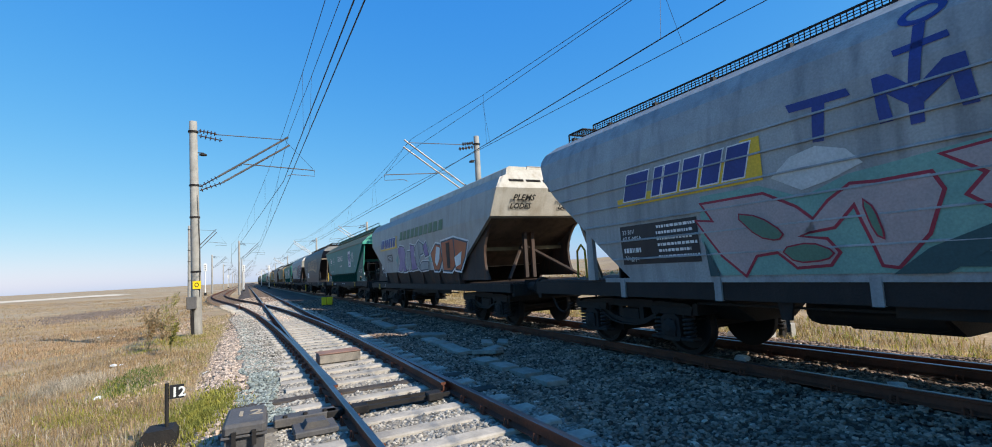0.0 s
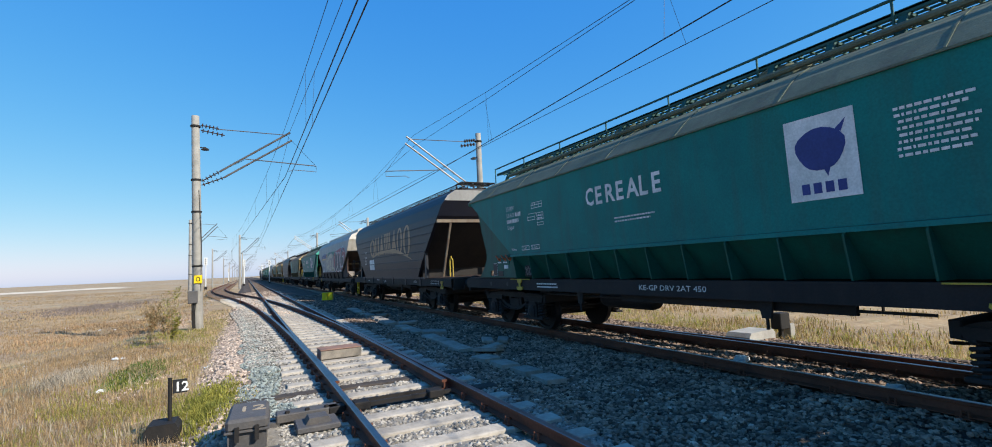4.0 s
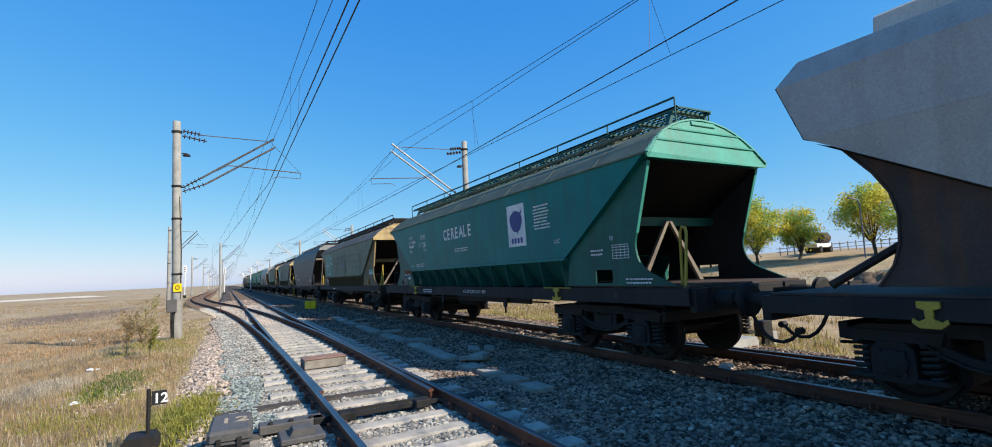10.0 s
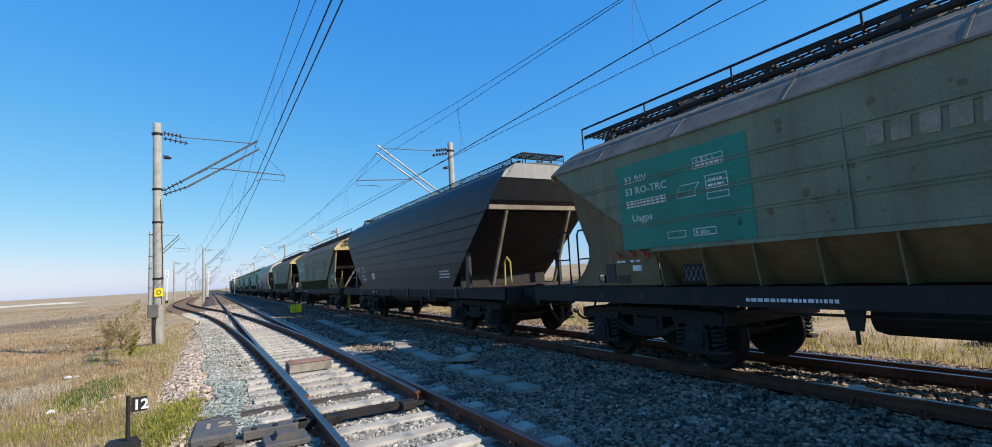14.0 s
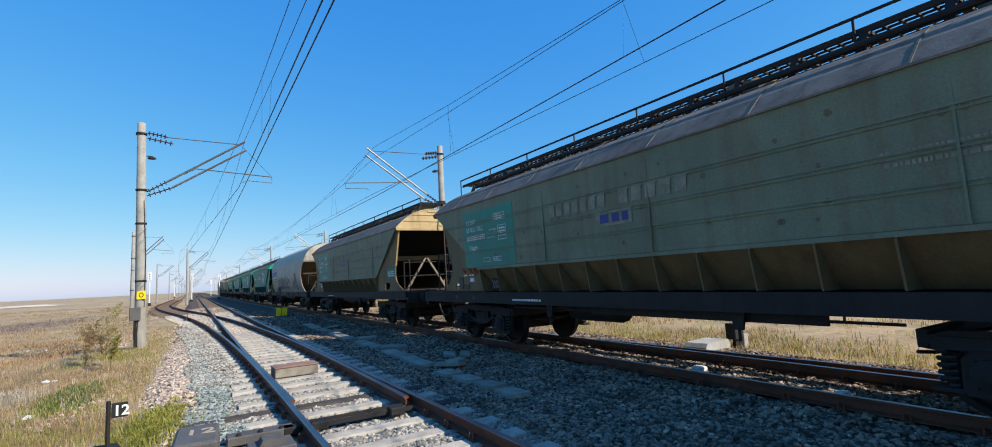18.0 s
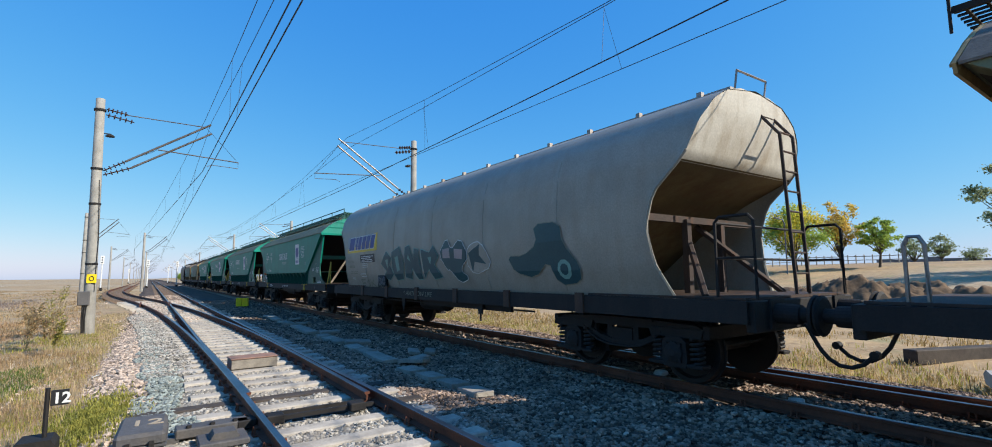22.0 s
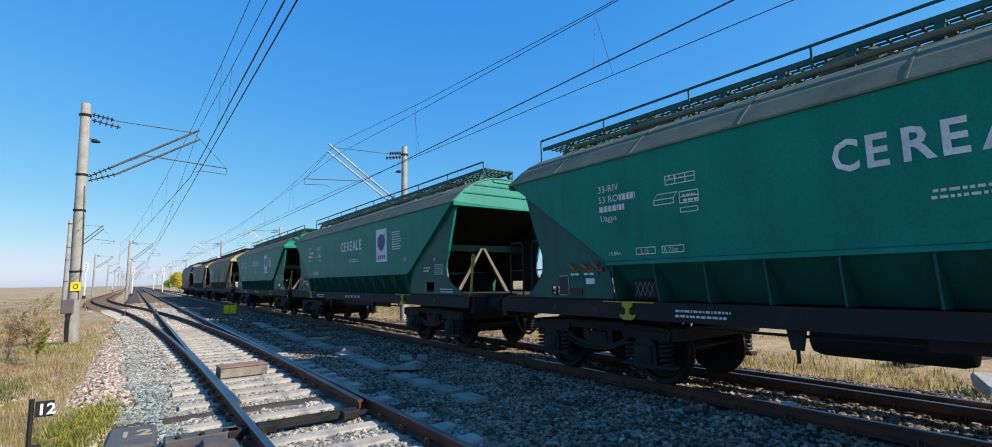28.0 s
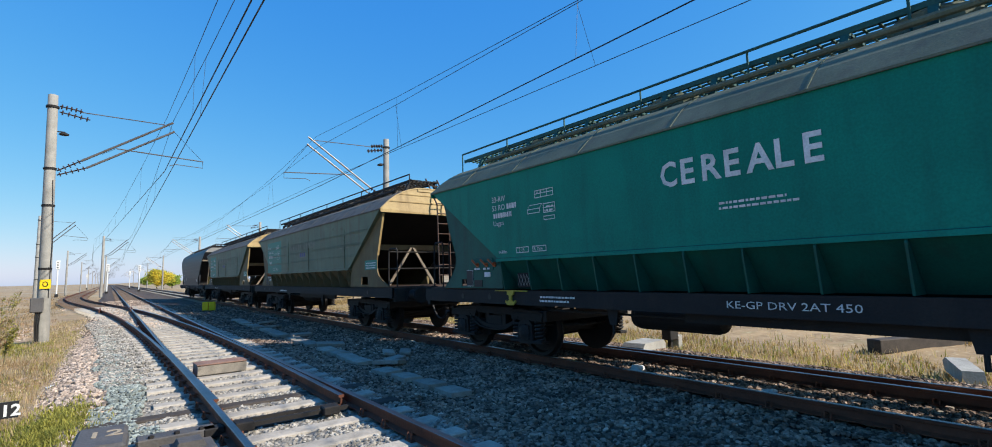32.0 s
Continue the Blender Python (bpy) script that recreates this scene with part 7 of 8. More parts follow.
def pole(x, y, height=8.3, lean=0.0, arm=0, base=-0.15, tip=3.45, label="", detail=True):
    """Round tapered concrete mast; arm: -1 or 1, the side to which its cantilever reaches."""
    p = thing("catenary_pole", label or "grey concrete catenary mast with steel cantilever", "pole", "catenary masts", at=pose(x, y, base, 0, lean, 0))
    h = height - base
    bm = bm_new()
    lathe(bm, [(-0.3, 0.185), (0.0, 0.182), (h * 0.5, 0.160), (h - 0.01, 0.135), (h, 0.12)], "z", 20)
    part("shaft", bm, M["mast"], p, smooth=True)
    if detail:
        for zz in (h - 0.42, 5.55 - base, 4.3 - base, 2.2 - base):
            bm = bm_new()
            lathe(bm, [(zz - 0.035, 0.155), (zz - 0.035, 0.178), (zz + 0.035, 0.178), (zz + 0.035, 0.155)], "z", 16)
            part("clamp_band", bm, M["under"], p)
    if arm:
        zt, zb = h - 0.42, 5.45 - base
        s = arm
        for xa, za, rad in ((0.80, (zb + 0.05, zb + 0.45), 0.075), (0.95, (zb - 0.10, zb + 0.22), 0.075), (0.80, (zt + 0.06, zt - 0.04), 0.085), (1.0, (zt - 0.14, zt - 0.30), 0.085)):
            bm = bm_new()
            insulator(bm, (s * 0.18, 0, za[0]), (s * xa, 0, za[1]), rad)
            part("insulator", bm, M["porcelain"], p)
        bm = bm_new()
        tube(bm, [(s * 0.80, 0, zb + 0.45), (s * tip, 0, zt - 0.02)], 0.040, 8)
        part("upper_tube", bm, M["armsteel"] if x < 0 else M["galv"], p)
        bm = bm_new()
        tube(bm, [(s * 0.95, 0, zb + 0.22), (s * (tip + 0.05), 0, zt - 0.36)], 0.038, 8)
        part("lower_tube", bm, M["armsteel"] if x < 0 else M["galv"], p)
        bm = bm_new()
        tube(bm, [(s * 0.75, 0, zt - 0.06), (s * (tip - 0.25), 0, zt - 0.14)], 0.018, 6)
        part("tie_rod", bm, M["armsteel"], p)
        bm = bm_new()
        tube(bm, [(s * 1.75, 0, 6.45 - base), (s * (tip + 1.0), 0, 6.25 - base)], 0.022, 6)
        tube(bm, [(s * (tip + 1.0), 0, 6.27 - base), (s * (tip + 1.0), 0, 6.0 - base), (s * (tip + 0.1), 0, 6.06 - base), (s * (tip - 0.1), 0, 5.98 - base)], 0.014, 5)
        part("registration_arm", bm, M["armsteel"], p)
        for q in ([(s * 1.75, 0, 6.45 - base), (s * 1.35, 0, zb + 0.75)], [(s * (tip - 0.2), 0, zt - 0.1), (s * (tip + 0.95), 0, 6.3 - base)]):
            bm = bm_new()
            tube(bm, q, 0.007, 4)
            part("stay_wire", bm, M["wire"], p)
        bm = bm_new()
        lathe(bm, [(0.0, 0.14), (0.05, 0.13), (0.10, 0.04)], "z", 10, (s * 0.32, 0, h - 1.35))
        tube(bm, [(s * 0.1, 0, h - 1.25), (s * 0.34, 0, h - 1.25)], 0.02, 5)
        part("lamp", bm, M["under"], p) if detail else bm.free()
    return p


lp = pole(-4.24, 22.3, 8.1, -0.85, 1, tip=3.45, label="weathered round concrete catenary mast beside the turnout")
bm = bm_new()
box(bm, -0.30, 0.02, -0.36, -0.17, 0.95, 1.42, 0.02)
part("relay_box", bm, M["boxgrey"], lp, "grey metal box")
bm = bm_new()
for q in range(3):
    tube(bm, [(-0.16 + 0.05 * q, -0.27, 0.96), (-0.17 + 0.04 * q, -0.24, 0.5), (-0.16 + 0.04 * q, -0.22, -0.1)], 0.022, 6)
part("cable", bm, M["hose"], lp)
bm = bm_new()
tube(bm, [(0.12, -0.15, 1.4), (0.16, -0.12, 3.2), (0.10, -0.14, 5.3)], 0.012, 5)
part("earth_wire", bm, M["wire"], lp)
bm = bm_new()
box(bm, -0.10, 0.17, -0.215, -0.20, 1.70, 2.0)
part("yellow_plate", bm, M["signyellow"], lp, "yellow warning plate")
bm = bm_new()
ring = [(0.035 + 0.06 * math.cos(a * math.tau / 12), -0.22, 1.85 + 0.075 * math.sin(a * math.tau / 12)) for a in range(13)]
tube(bm, ring, 0.013, 4, caps=False)
part("plate_mark", bm, M["black"], lp)
pole(7.92, 22.4, 8.4, 0.0, -1, base=-0.2, tip=3.75)
for k in range(1, 7):
    pole(7.8, 22.4 + 63.2 * k, 8.3, 0, -1, base=-0.2, detail=False)
pole(-8.1, 64.5, 8.3, 0, 1, tip=2.6)
for k in range(1, 8):
    pole(-3.45, 22.3 + 66.3 * k, 8.3, 0, 1, detail=False, tip=2.7)
    pole(-9.2, 64.5 + 63 * k, 8.2, 0, 1, detail=False, tip=2.8)
pole(10.9, 62.0, 8.3, 0, -1, detail=False)


def wire(pts, r=0.009):
    bm = bm_new()
    tube(bm, pts, r, 5, caps=False)
    return bm


def span(x0, x1, y0, y1, z, sag, n=8):
    return [(x0 + (x1 - x0) * i / n, y0 + (y1 - y0) * i / n, z - 4 * sag * (i / n) * (1 - i / n)) for i in range(n + 1)]


def catenary(name_label, xs_contact, xs_mess, ys, zc=5.62, zm=7.25, sag=0.9, rc=0.013):
    """Contact wire, messenger wire and droppers from mast to mast."""
    c = thing("overhead_line", name_label, "wire", "overhead lines")
    for i in range(len(ys) - 1):
        part("contact_wire", wire([(xs_contact[i], ys[i], zc), (xs_contact[i + 1], ys[i + 1], zc)], rc), M["wire"], c)
        ms = span(xs_mess[i], xs_mess[i + 1], ys[i], ys[i + 1], zm, sag)
        part("messenger_wire", wire(ms, 0.008), M["wire"], c)
        if i < 4:
            for k in range(1, 8):
                f = k / 8
                yy = ys[i] + (ys[i + 1] - ys[i]) * f
                xc = xs_contact[i] + (xs_contact[i + 1] - xs_contact[i]) * f
                part("dropper", wire([(ms[k][0], yy, ms[k][2]), (xc, yy, zc)], 0.004), M["wire"], c)
    return c


YS = [-41, 22.3, 88.6, 155, 221, 287, 353]
YT = [-41, 22.4, 85.6, 148.8, 212, 275, 338]
catenary("overhead contact line above the near track", [-0.94, -0.94, -1.0, -0.5, -1, -0.5, -1], [-0.55, -0.90, -0.75, -0.75, -0.75, -0.75, -0.75], YS, zc=5.8, zm=7.80, sag=0.95)
catenary("overhead contact line leading to the diverging track", [-0.98, -1.12, -4.6, -5.9, -6.1, -5.9, -6.1], [-0.95, -1.12, -4.5, -6.0, -6, -6, -6], YS, zc=5.8, zm=7.85, sag=0.95)
catenary("overhead contact line above the train", [3.5, 4.73, 4.35, 4.75, 4.35, 4.75, 4.35], [4.55, 4.55, 4.55, 4.55, 4.55, 4.55, 4.55], YT, zc=5.8, zm=8.05, sag=1.35)
catenary("overhead contact line of the second turnout", [6.7, 4.43, 3.9, 4.2, 4.2, 4.2, 4.2], [4.6, 4.5, 4.3, 4.3, 4.3, 4.3, 4.3], YT, zc=5.8, zm=7.48, sag=0.68, rc=0.008)


# ---- switch gear of the near turnout ----
def plain_text(parent, text, m, height, material, name="lettering", bold=0.004):
    cu = bpy.data.curves.new("lettering", "FONT")
    cu.body, cu.size, cu.offset, cu.resolution_u, cu.extrude = text, height / 0.72, bold, 2, 0.002
    ob = bpy.data.objects.new("lettering", cu)
    scene.collection.objects.link(ob)
    me = bpy.data.meshes.new_from_object(ob.evaluated_get(bpy.context.evaluated_depsgraph_get()))
    bpy.data.objects.remove(ob)
    me.materials.append(material)
    return part(name, me, None, parent, at=m)


sm = thing("switch_machine", "grey cast-iron switch machine box numbered in white", "switch machine", at=pose(-2.585, 6.03, 0.0, 0, 0, -3))
bm = bm_new()
prism(bm, [(-0.175, 0.0), (0.175, 0.0), (0.175, 0.20), (-0.175, 0.20)], "y", -0.34, 0.34)
part("case", bm, M["boxgrey"], sm)
bm = bm_new()
box(bm, -0.195, 0.195, -0.37, 0.37, 0.185, 0.31, 0.03)
part("lid", bm, M["boxgrey"], sm, "hinged lid")
bm = bm_new()
box(bm, -0.205, 0.205, -0.38, 0.38, 0.178, 0.200, 0.004)
part("lid_rim", bm, M["boxgrey"], sm)
for xx in (-0.09, 0.09):
    bm = bm_new()
    box(bm, xx - 0.02, xx + 0.02, -0.40, -0.37, 0.10, 0.24)
    part("latch", bm, M["under"], sm)
plain_text(sm, "12", pose(-0.12, -0.05, 0.312), 0.21, M["tan"], bold=0.003)
for q in (-0.46, 0.46):
    bm = bm_new()
    box(bm, -0.30, 0.30, q - 0.04, q + 0.04, -0.14, 0.02)
    part("base_beam", bm, M["boxgrey"], sm)
rods = thing("switch_rod", "dark steel throw rods under a cover leading to the blades", "switch rod", at=pose(0, 6.55, 0))
bm = bm_new()
box(bm, -2.30, -1.60, -0.13, 0.10, 0.0, 0.10, 0.012)
part("rod_cover", bm, M["boxgrey"], rods)
for q in range(3):
    bm = bm_new()
    lathe(bm, [(0.10, 0.028), (0.125, 0.026), (0.13, 0.015)], "z", 6, (-2.18 + 0.22 * q, -0.09, 0))
    part("bolt", bm, M["under"], rods)
bm = bm_new()
box(bm, -2.12, -1.66, -0.62, -0.20, -0.02, 0.045, 0.012)
part("foot_plate", bm, M["boxgrey"], rods)
bm = bm_new()
prism(bm, [(-2.02, 0.045), (-1.74, 0.045), (-1.78, 0.11), (-1.98, 0.11)], "y", -0.52, -0.30)
part("crank_cover", bm, M["boxgrey"], rods)
bm = bm_new()
box(bm, -1.75, -0.12, -0.07, -0.02, 0.02, 0.07)
part("throw_rod", bm, M["under"], rods)
bm = bm_new()
box(bm, -1.75, -0.12, 0.18, 0.22, 0.02, 0.06)
part("detector_rod", bm, M["under"], rods)
for xx in (-1.62, -1.32, -0.35):
    bm = bm_new()
    box(bm, xx - 0.10, xx + 0.10, -0.14, 0.02, 0.0, 0.10, 0.012)
    part("clamp_lock", bm, M["under"], rods)
lamp = thing("switch_signal", "black switch marker post with white number plate", "switch marker", at=pose(-3.45, 7.25, -0.22))
bm = bm_new()
prism(bm, [(-0.22, 0.0), (0.13, 0.0), (0.13, 0.20), (0.09, 0.26), (-0.17, 0.26), (-0.22, 0.20)], "y", -0.17, 0.17)
part("base_box", bm, M["under"], lamp)
bm = bm_new()
tube(bm, [(0.02, 0, 0.2), (0.02, 0, 0.76)], 0.022, 8)
part("post", bm, M["under"], lamp)
bm = bm_new()
box(bm, 0.05, 0.20, -0.03, -0.01, 0.575, 0.735)
part("number_plate", bm, M["black"], lamp, "small black plate")
plain_text(lamp, "12", pose(0.064, -0.034, 0.60, 90, 0, 0), 0.112, M["whitepaint"], bold=0.004)
bm = bm_new()
tube(bm, [(0.16, 0.0, 0.06), (0.4, -0.1, 0.1), (0.62, -0.35, 0.06), (0.9, -0.6, 0.12)], 0.03, 7)
part("cable", bm, M["hose"], lamp)

blk = thing("trough_block", "weathered wooden box cover standing between the rails", "box", at=pose(-0.90, 10.75, 0.0, 0, 0, 2))
bm = bm_new()
box(bm, -0.40, 0.40, -0.22, 0.22, 0.0, 0.17, 0.012)
part("cover", bm, M["slab"], blk)
bm = bm_new()
box(bm, -0.41, 0.41, -0.23, 0.23, 0.174, 0.20, 0.008)
part("top_board", bm, M["brownwood"], blk, "reddish brown board")

yb = thing("yellow_marker", "bright yellow marker box in the ballast", "marker", at=pose(2.18, 34.4, -0.06, 0, 0, -25))
for k in range(2):
    bm = bm_new()
    box(bm, -0.34 + 0.36 * k, -0.02 + 0.36 * k, -0.12, 0.12, 0.0, 0.50, 0.015)
    part("panel", bm, M["signyellow"], yb)

# chairs and clips that hold the rails
bm = bm_new()
box(bm, -0.12, 0.12, -0.07, 0.07, 0.0, 0.014)
for s in (-1, 1):
    tube(bm, [(s * 0.10, -0.03, 0.015), (s * 0.09, -0.03, 0.075), (s * 0.045, 0.0, 0.05), (s * 0.10, 0.03, 0.075), (s * 0.11, 0.03, 0.015)], 0.012, 5)
CLIP = mesh_of("rail_clip", bm, M["railside"])
y = 2.45
n = 0
while y < 26:
    for x in (0.0, -1.5 - off(y)):
        part("rail_clip", CLIP, None, near_track, at=pose(x, y, 0.004))
    if y > 8.2:
        part("rail_clip", CLIP, None, near_track, at=pose(-1.5 + 0.062 * max(0, 1 - (y - 7.6) / 7), y, 0.006))
        part("rail_clip", CLIP, None, near_track, at=pose(-off(y) - 0.13 * max(0, 1 - (y - 6.7) / 9), y, 0.006))
    y += 0.61
y = -0.66 + 0.62 * 2
while y < 14:
    for x in (3.8, 5.3):
        part("rail_clip", CLIP, None, train_track, at=pose(x, y, 0.0))
    y += 0.62

# cable trough slabs between the tracks
trough = thing("cable_trough", "row of broken concrete cable trough slabs in the ballast", "cable trough")
rr = random.Random(8)
for k in range(26):
    yy = 6.6 + 0.72 * k
    bm = bm_new()
    ln = rr.uniform(0.5, 0.68)
    box(bm, -0.17, 0.17, -ln / 2, ln / 2, -0.05, 0.03, 0.008)
    if k in (4, 9, 13, 18, 21):
        part("slab", bm, M["slab"], trough, at=pose(1.48 + 0.025 * (yy - 7) + rr.uniform(.3, .6), yy, 0.0, rr.uniform(-6, 6), rr.uniform(-6, 6), rr.uniform(30, 100)))
    else:
        part("slab", bm, M["slab"], trough, at=pose(1.48 + 0.025 * (yy - 7) + rr.uniform(-.05, .05), yy, -0.035, rr.uniform(-2, 2), rr.uniform(-3, 3), rr.uniform(-5, 5)))
for x, yy, a in ((2.35, 10.5, 70), (2.65, 10.3, 60), (2.05, 9.6, 20)):
    sl = thing("concrete_slab", "loose pale concrete slab lying on the ballast", "slab", "loose slabs", at=pose(x, yy, 0.01, 4, -3, a))
    bm = bm_new()
    box(bm, -0.22, 0.22, -0.12, 0.12, -0.03, 0.04, 0.012)
    part("block", bm, M["slab"], sl)

# switch gear beyond the train
m2 = thing("switch_machine", "grey switch machine cover beyond the train track", "switch machine", at=pose(6.72, 7.0, -0.06, 0, 0, 8))
bm = bm_new()
prism(bm, [(-0.5, 0.0), (0.5, 0.0), (0.5, 0.12), (0.42, 0.20), (-0.42, 0.20), (-0.5, 0.12)], "y", -0.25, 0.25)
part("cover", bm, M["concrete"], m2)
m3 = thing("relay_post", "small dark relay box on a short post", "relay box", at=pose(7.85, 7.1, -0.2))
bm = bm_new()
box(bm, -0.16, 0.16, -0.12, 0.12, 0.25, 0.60, 0.015)
part("box", bm, M["under"], m3)
bm = bm_new()
box(bm, -0.04, 0.04, -0.04, 0.04, 0.0, 0.25)
part("post", bm, M["under"], m3)
bm = bm_new()
box(bm, 0.18, 0.34, -0.1, 0.06, 0.0, 0.34, 0.01)
part("stub", bm, M["concrete"], m3)
# white blocks; those standing for sleeper parts have sunlight in their white
for x, yy, rz, sx in ((4.6, 5.6, 20, 0.16), (5.0, 1.15, 30, 0.15), (5.55, 1.9, 50, 0.2), (6.0, 0.2, 10, 0.14), (4.5, 3.4, 70, 0.1)):
    pale_blk = thing("white_stone", "pale block lying by the rail", "stone", "white stones", at=pose(x, yy, 0.0, 5, 8, rz))
    bm = bm_new()
    bmesh.ops.create_icosphere(bm, subdivisions=2, radius=1.0)
    for v in bm.verts:
        v.co = Vector((max(-.72, min(.72, v.co.x)) * sx * 1.3, max(-.72, min(.72, v.co.y)) * sx * 0.8, max(-.6, min(.6, v.co.z)) * sx * 0.75)) * (1 + 0.14 * noise.noise(v.co * 3 + Vector((x, yy, 0))))
    part("rock", bm, M["whitepaint"], pale_blk)
beam = thing("old_beam", "dark weathered timber beam lying in the grass", "beam", at=pose(12.4, 3.1, -0.22, 0, 0, -22))
bm = bm_new()
box(bm, -2.1, 2.1, -0.15, 0.15, 0.0, 0.30, 0.02)
part("timber", bm, M["darkwood"], beam)
lg = thing("concrete_chunk", "pale broken concrete post lying in the grass", "rubble", at=pose(8.3, 2.1, -0.16, 0, 0, 20))
bm = bm_new()
prism(bm, [(-0.7, 0.0), (0.6, 0.0), (0.75, 0.14), (0.5, 0.24), (-0.6, 0.20)], "y", -0.13, 0.13)
part("chunk", bm, M["concrete"], lg)

# signal masts far along the line
for x, yy, h in ((-8.8, 100, 5.4), (-2.9, 112, 5.2), (0.8, 128, 5.4), (2.3, 190, 5.4), (-8.9, 230, 5.2)):
    sg = thing("signal_mast", "white painted signal mast with a lamp head", "signal", "line-side signals", at=pose(x if abs(x - .8) > .1 else 2.3, yy, -0.2))
    bm = bm_new()
    tube(bm, [(0, 0, 0), (0, 0, h)], 0.09, 8)
    part("mast", bm, M["whitepaint"], sg)
    bm = bm_new()
    box(bm, -0.24, 0.24, -0.14, 0.02, h - 1.2, h + 0.1, 0.02)
    part("lamp_head", bm, M["whitepaint"], sg)
    bm = bm_new()
    for q in range(3):
        lathe(bm, [(-0.17, 0.09), (-0.14, 0.10)], "y", 10, (0, 0, h - 0.95 + 0.38 * q))
    part("lenses", bm, M["black"], sg)
    bm = bm_new()
    box(bm, -0.2, 0.2, -0.2, 0.2, 0.0, 0.5, 0.02)
    part("foot", bm, M["under"], sg)


# ---- stones, grass, trees and the far right ----
def stones(name, label, material, spots, seed):
    """Many small broken stones in one mesh: spots of (x, y, z, size)."""
    r = np.random.RandomState(seed)
    base = bm_new()
    bmesh.ops.create_icosphere(base, subdivisions=1, radius=1.0)
    bv = np.array([v.co[:] for v in base.verts])
    bf = np.array([[v.index for v in f.verts] for f in base.faces])
    base.free()
    n = len(spots)
    sp = np.array(spots)
    kinds = [bv * r.uniform(0.58, 1.2, (len(bv), 1)) * np.array([1.0, 0.78, 0.62]) for _ in range(14)]
    kinds = np.array(kinds)
    pick = r.randint(0, 14, n)
    a = r.uniform(0, math.tau, n)
    t = r.uniform(-0.7, 0.7, n)
    v = kinds[pick]
    ct, st, ca, sa = np.cos(t)[:, None], np.sin(t)[:, None], np.cos(a)[:, None], np.sin(a)[:, None]
    x, y, z = v[:, :, 0], v[:, :, 1] * ct - v[:, :, 2] * st, v[:, :, 1] * st + v[:, :, 2] * ct
    x, y = x * ca - y * sa, x * sa + y * ca
    out = np.stack([x, y, z], 2) * sp[:, 3][:, None, None] + sp[:, None, :3]
    fs = (bf[None, :, :] + (np.arange(n) * len(bv))[:, None, None]).reshape(-1, 3)
    me = bpy.data.meshes.new(name)
    me.from_pydata(out.reshape(-1, 3).tolist(), [], fs.tolist())
    me.materials.append(material)
    return tagged(new(name, me), label, "stones", kind="stuff")


rs = np.random.RandomState(3)


def sow(n, x0, x1, y0, y1, smin, smax, keep):
    out = []
    xs_, ys_, ss = rs.uniform(x0, x1, n), rs.uniform(y0, y1, n), rs.uniform(smin, smax, n)
    for x, y, s in zip(xs_, ys_, ss):
        k = keep(x, y)
        if k is not None:
            out.append((x, y, k + s * 0.12, s))
    return out


def on_bed(x, y):
    if abs(x) < 0.08 or abs(x + 1.5 + off(y)) < 0.08 or abs(x - 3.8) < 0.08 or abs(x - 5.3) < 0.08:
        return None
    if -2.06 < x < 0.56:
        f = ((y - 2.45) / 0.61) % 1.0
        if f < 0.23 or f > 0.77:
            return None
        return bed_z(x, y) + 0.004
    if 3.25 < x < 5.85:
        return bed_z(x, y) + 0.02
    return bed_z(x, y)


pale_at = lambda x, y: on_bed(x, y) if x < 0.62 else None
grey_at = lambda x, y: on_bed(x, y) if x > 0.5 else None
grey = sow(41000, 0.5, 7.4, 1.0, 10.5, 0.018, 0.048, grey_at) + sow(16000, 0.5, 7.4, 10.5, 20, 0.024, 0.058, grey_at) + sow(6000, 0.5, 7.4, 20, 45, 0.035, 0.07, grey_at) + sow(3000, 2.5, 7.4, -1, 1.0, 0.025, 0.06, on_bed) + sow(5000, 0.6, 7.4, -8, 1.0, 0.026, 0.06, grey_at)
stones("ballast_stones", "grey-brown crushed ballast stones between and beside the rails", M["stone"], grey, 1)
side_at = lambda x, y: bed_z(x, y) + 0.04 if -2.6 - off(y) < x < -1.80 - off(y) else None
pale = sow(2500, -2.4, 0.62, -2, 2.0, 0.02, 0.048, pale_at) + sow(9000, -3.4, -1.78, 10.5, 30.0, 0.02, 0.045, side_at) + sow(16000, -2.3, 0.62, 2.0, 12.0, 0.018, 0.042, pale_at) + sow(9000, -3.0, 0.62, 12, 24, 0.022, 0.05, pale_at)
stones("track_stones", "pale beige ballast stones between the near rails", M["palestone"], pale, 4)
brown = sow(4500, -3.75, -2.3, -8, 4.0, 0.025, 0.06, lambda x, y: bed_z(x, y)) + sow(5000, -5.5, 0.62, 23, 60, 0.035, 0.07, lambda x, y: bed_z(x, y) + 0.03 if abs(x) > 0.1 and abs(x + 1.5) > 0.1 and abs(x + off(y)) > 0.1 and abs(x + 1.5 + off(y)) > 0.1 else None) + sow(9000, -3.75, -2.45, 4.0, 22.0, 0.025, 0.065, lambda x, y: bed_z(x, y)) + sow(1800, -3.8, -2.3, 22, 45, 0.03, 0.06, lambda x, y: bed_z(x, y)) + sow(2500, 0.6, 7.2, 0, 18, 0.02, 0.05, on_bed) + sow(420, -4.9, -3.5, 9.6, 14.6, 0.02, 0.05, lambda x, y: ground_z(x, y) + 0.01 if abs(x + 4.5 - 0.24 * (y - 10.6)) < 0.28 else None)
stones("old_ballast_stones", "pinkish brown older stones on the shoulder", M["brownstone"], brown, 2)
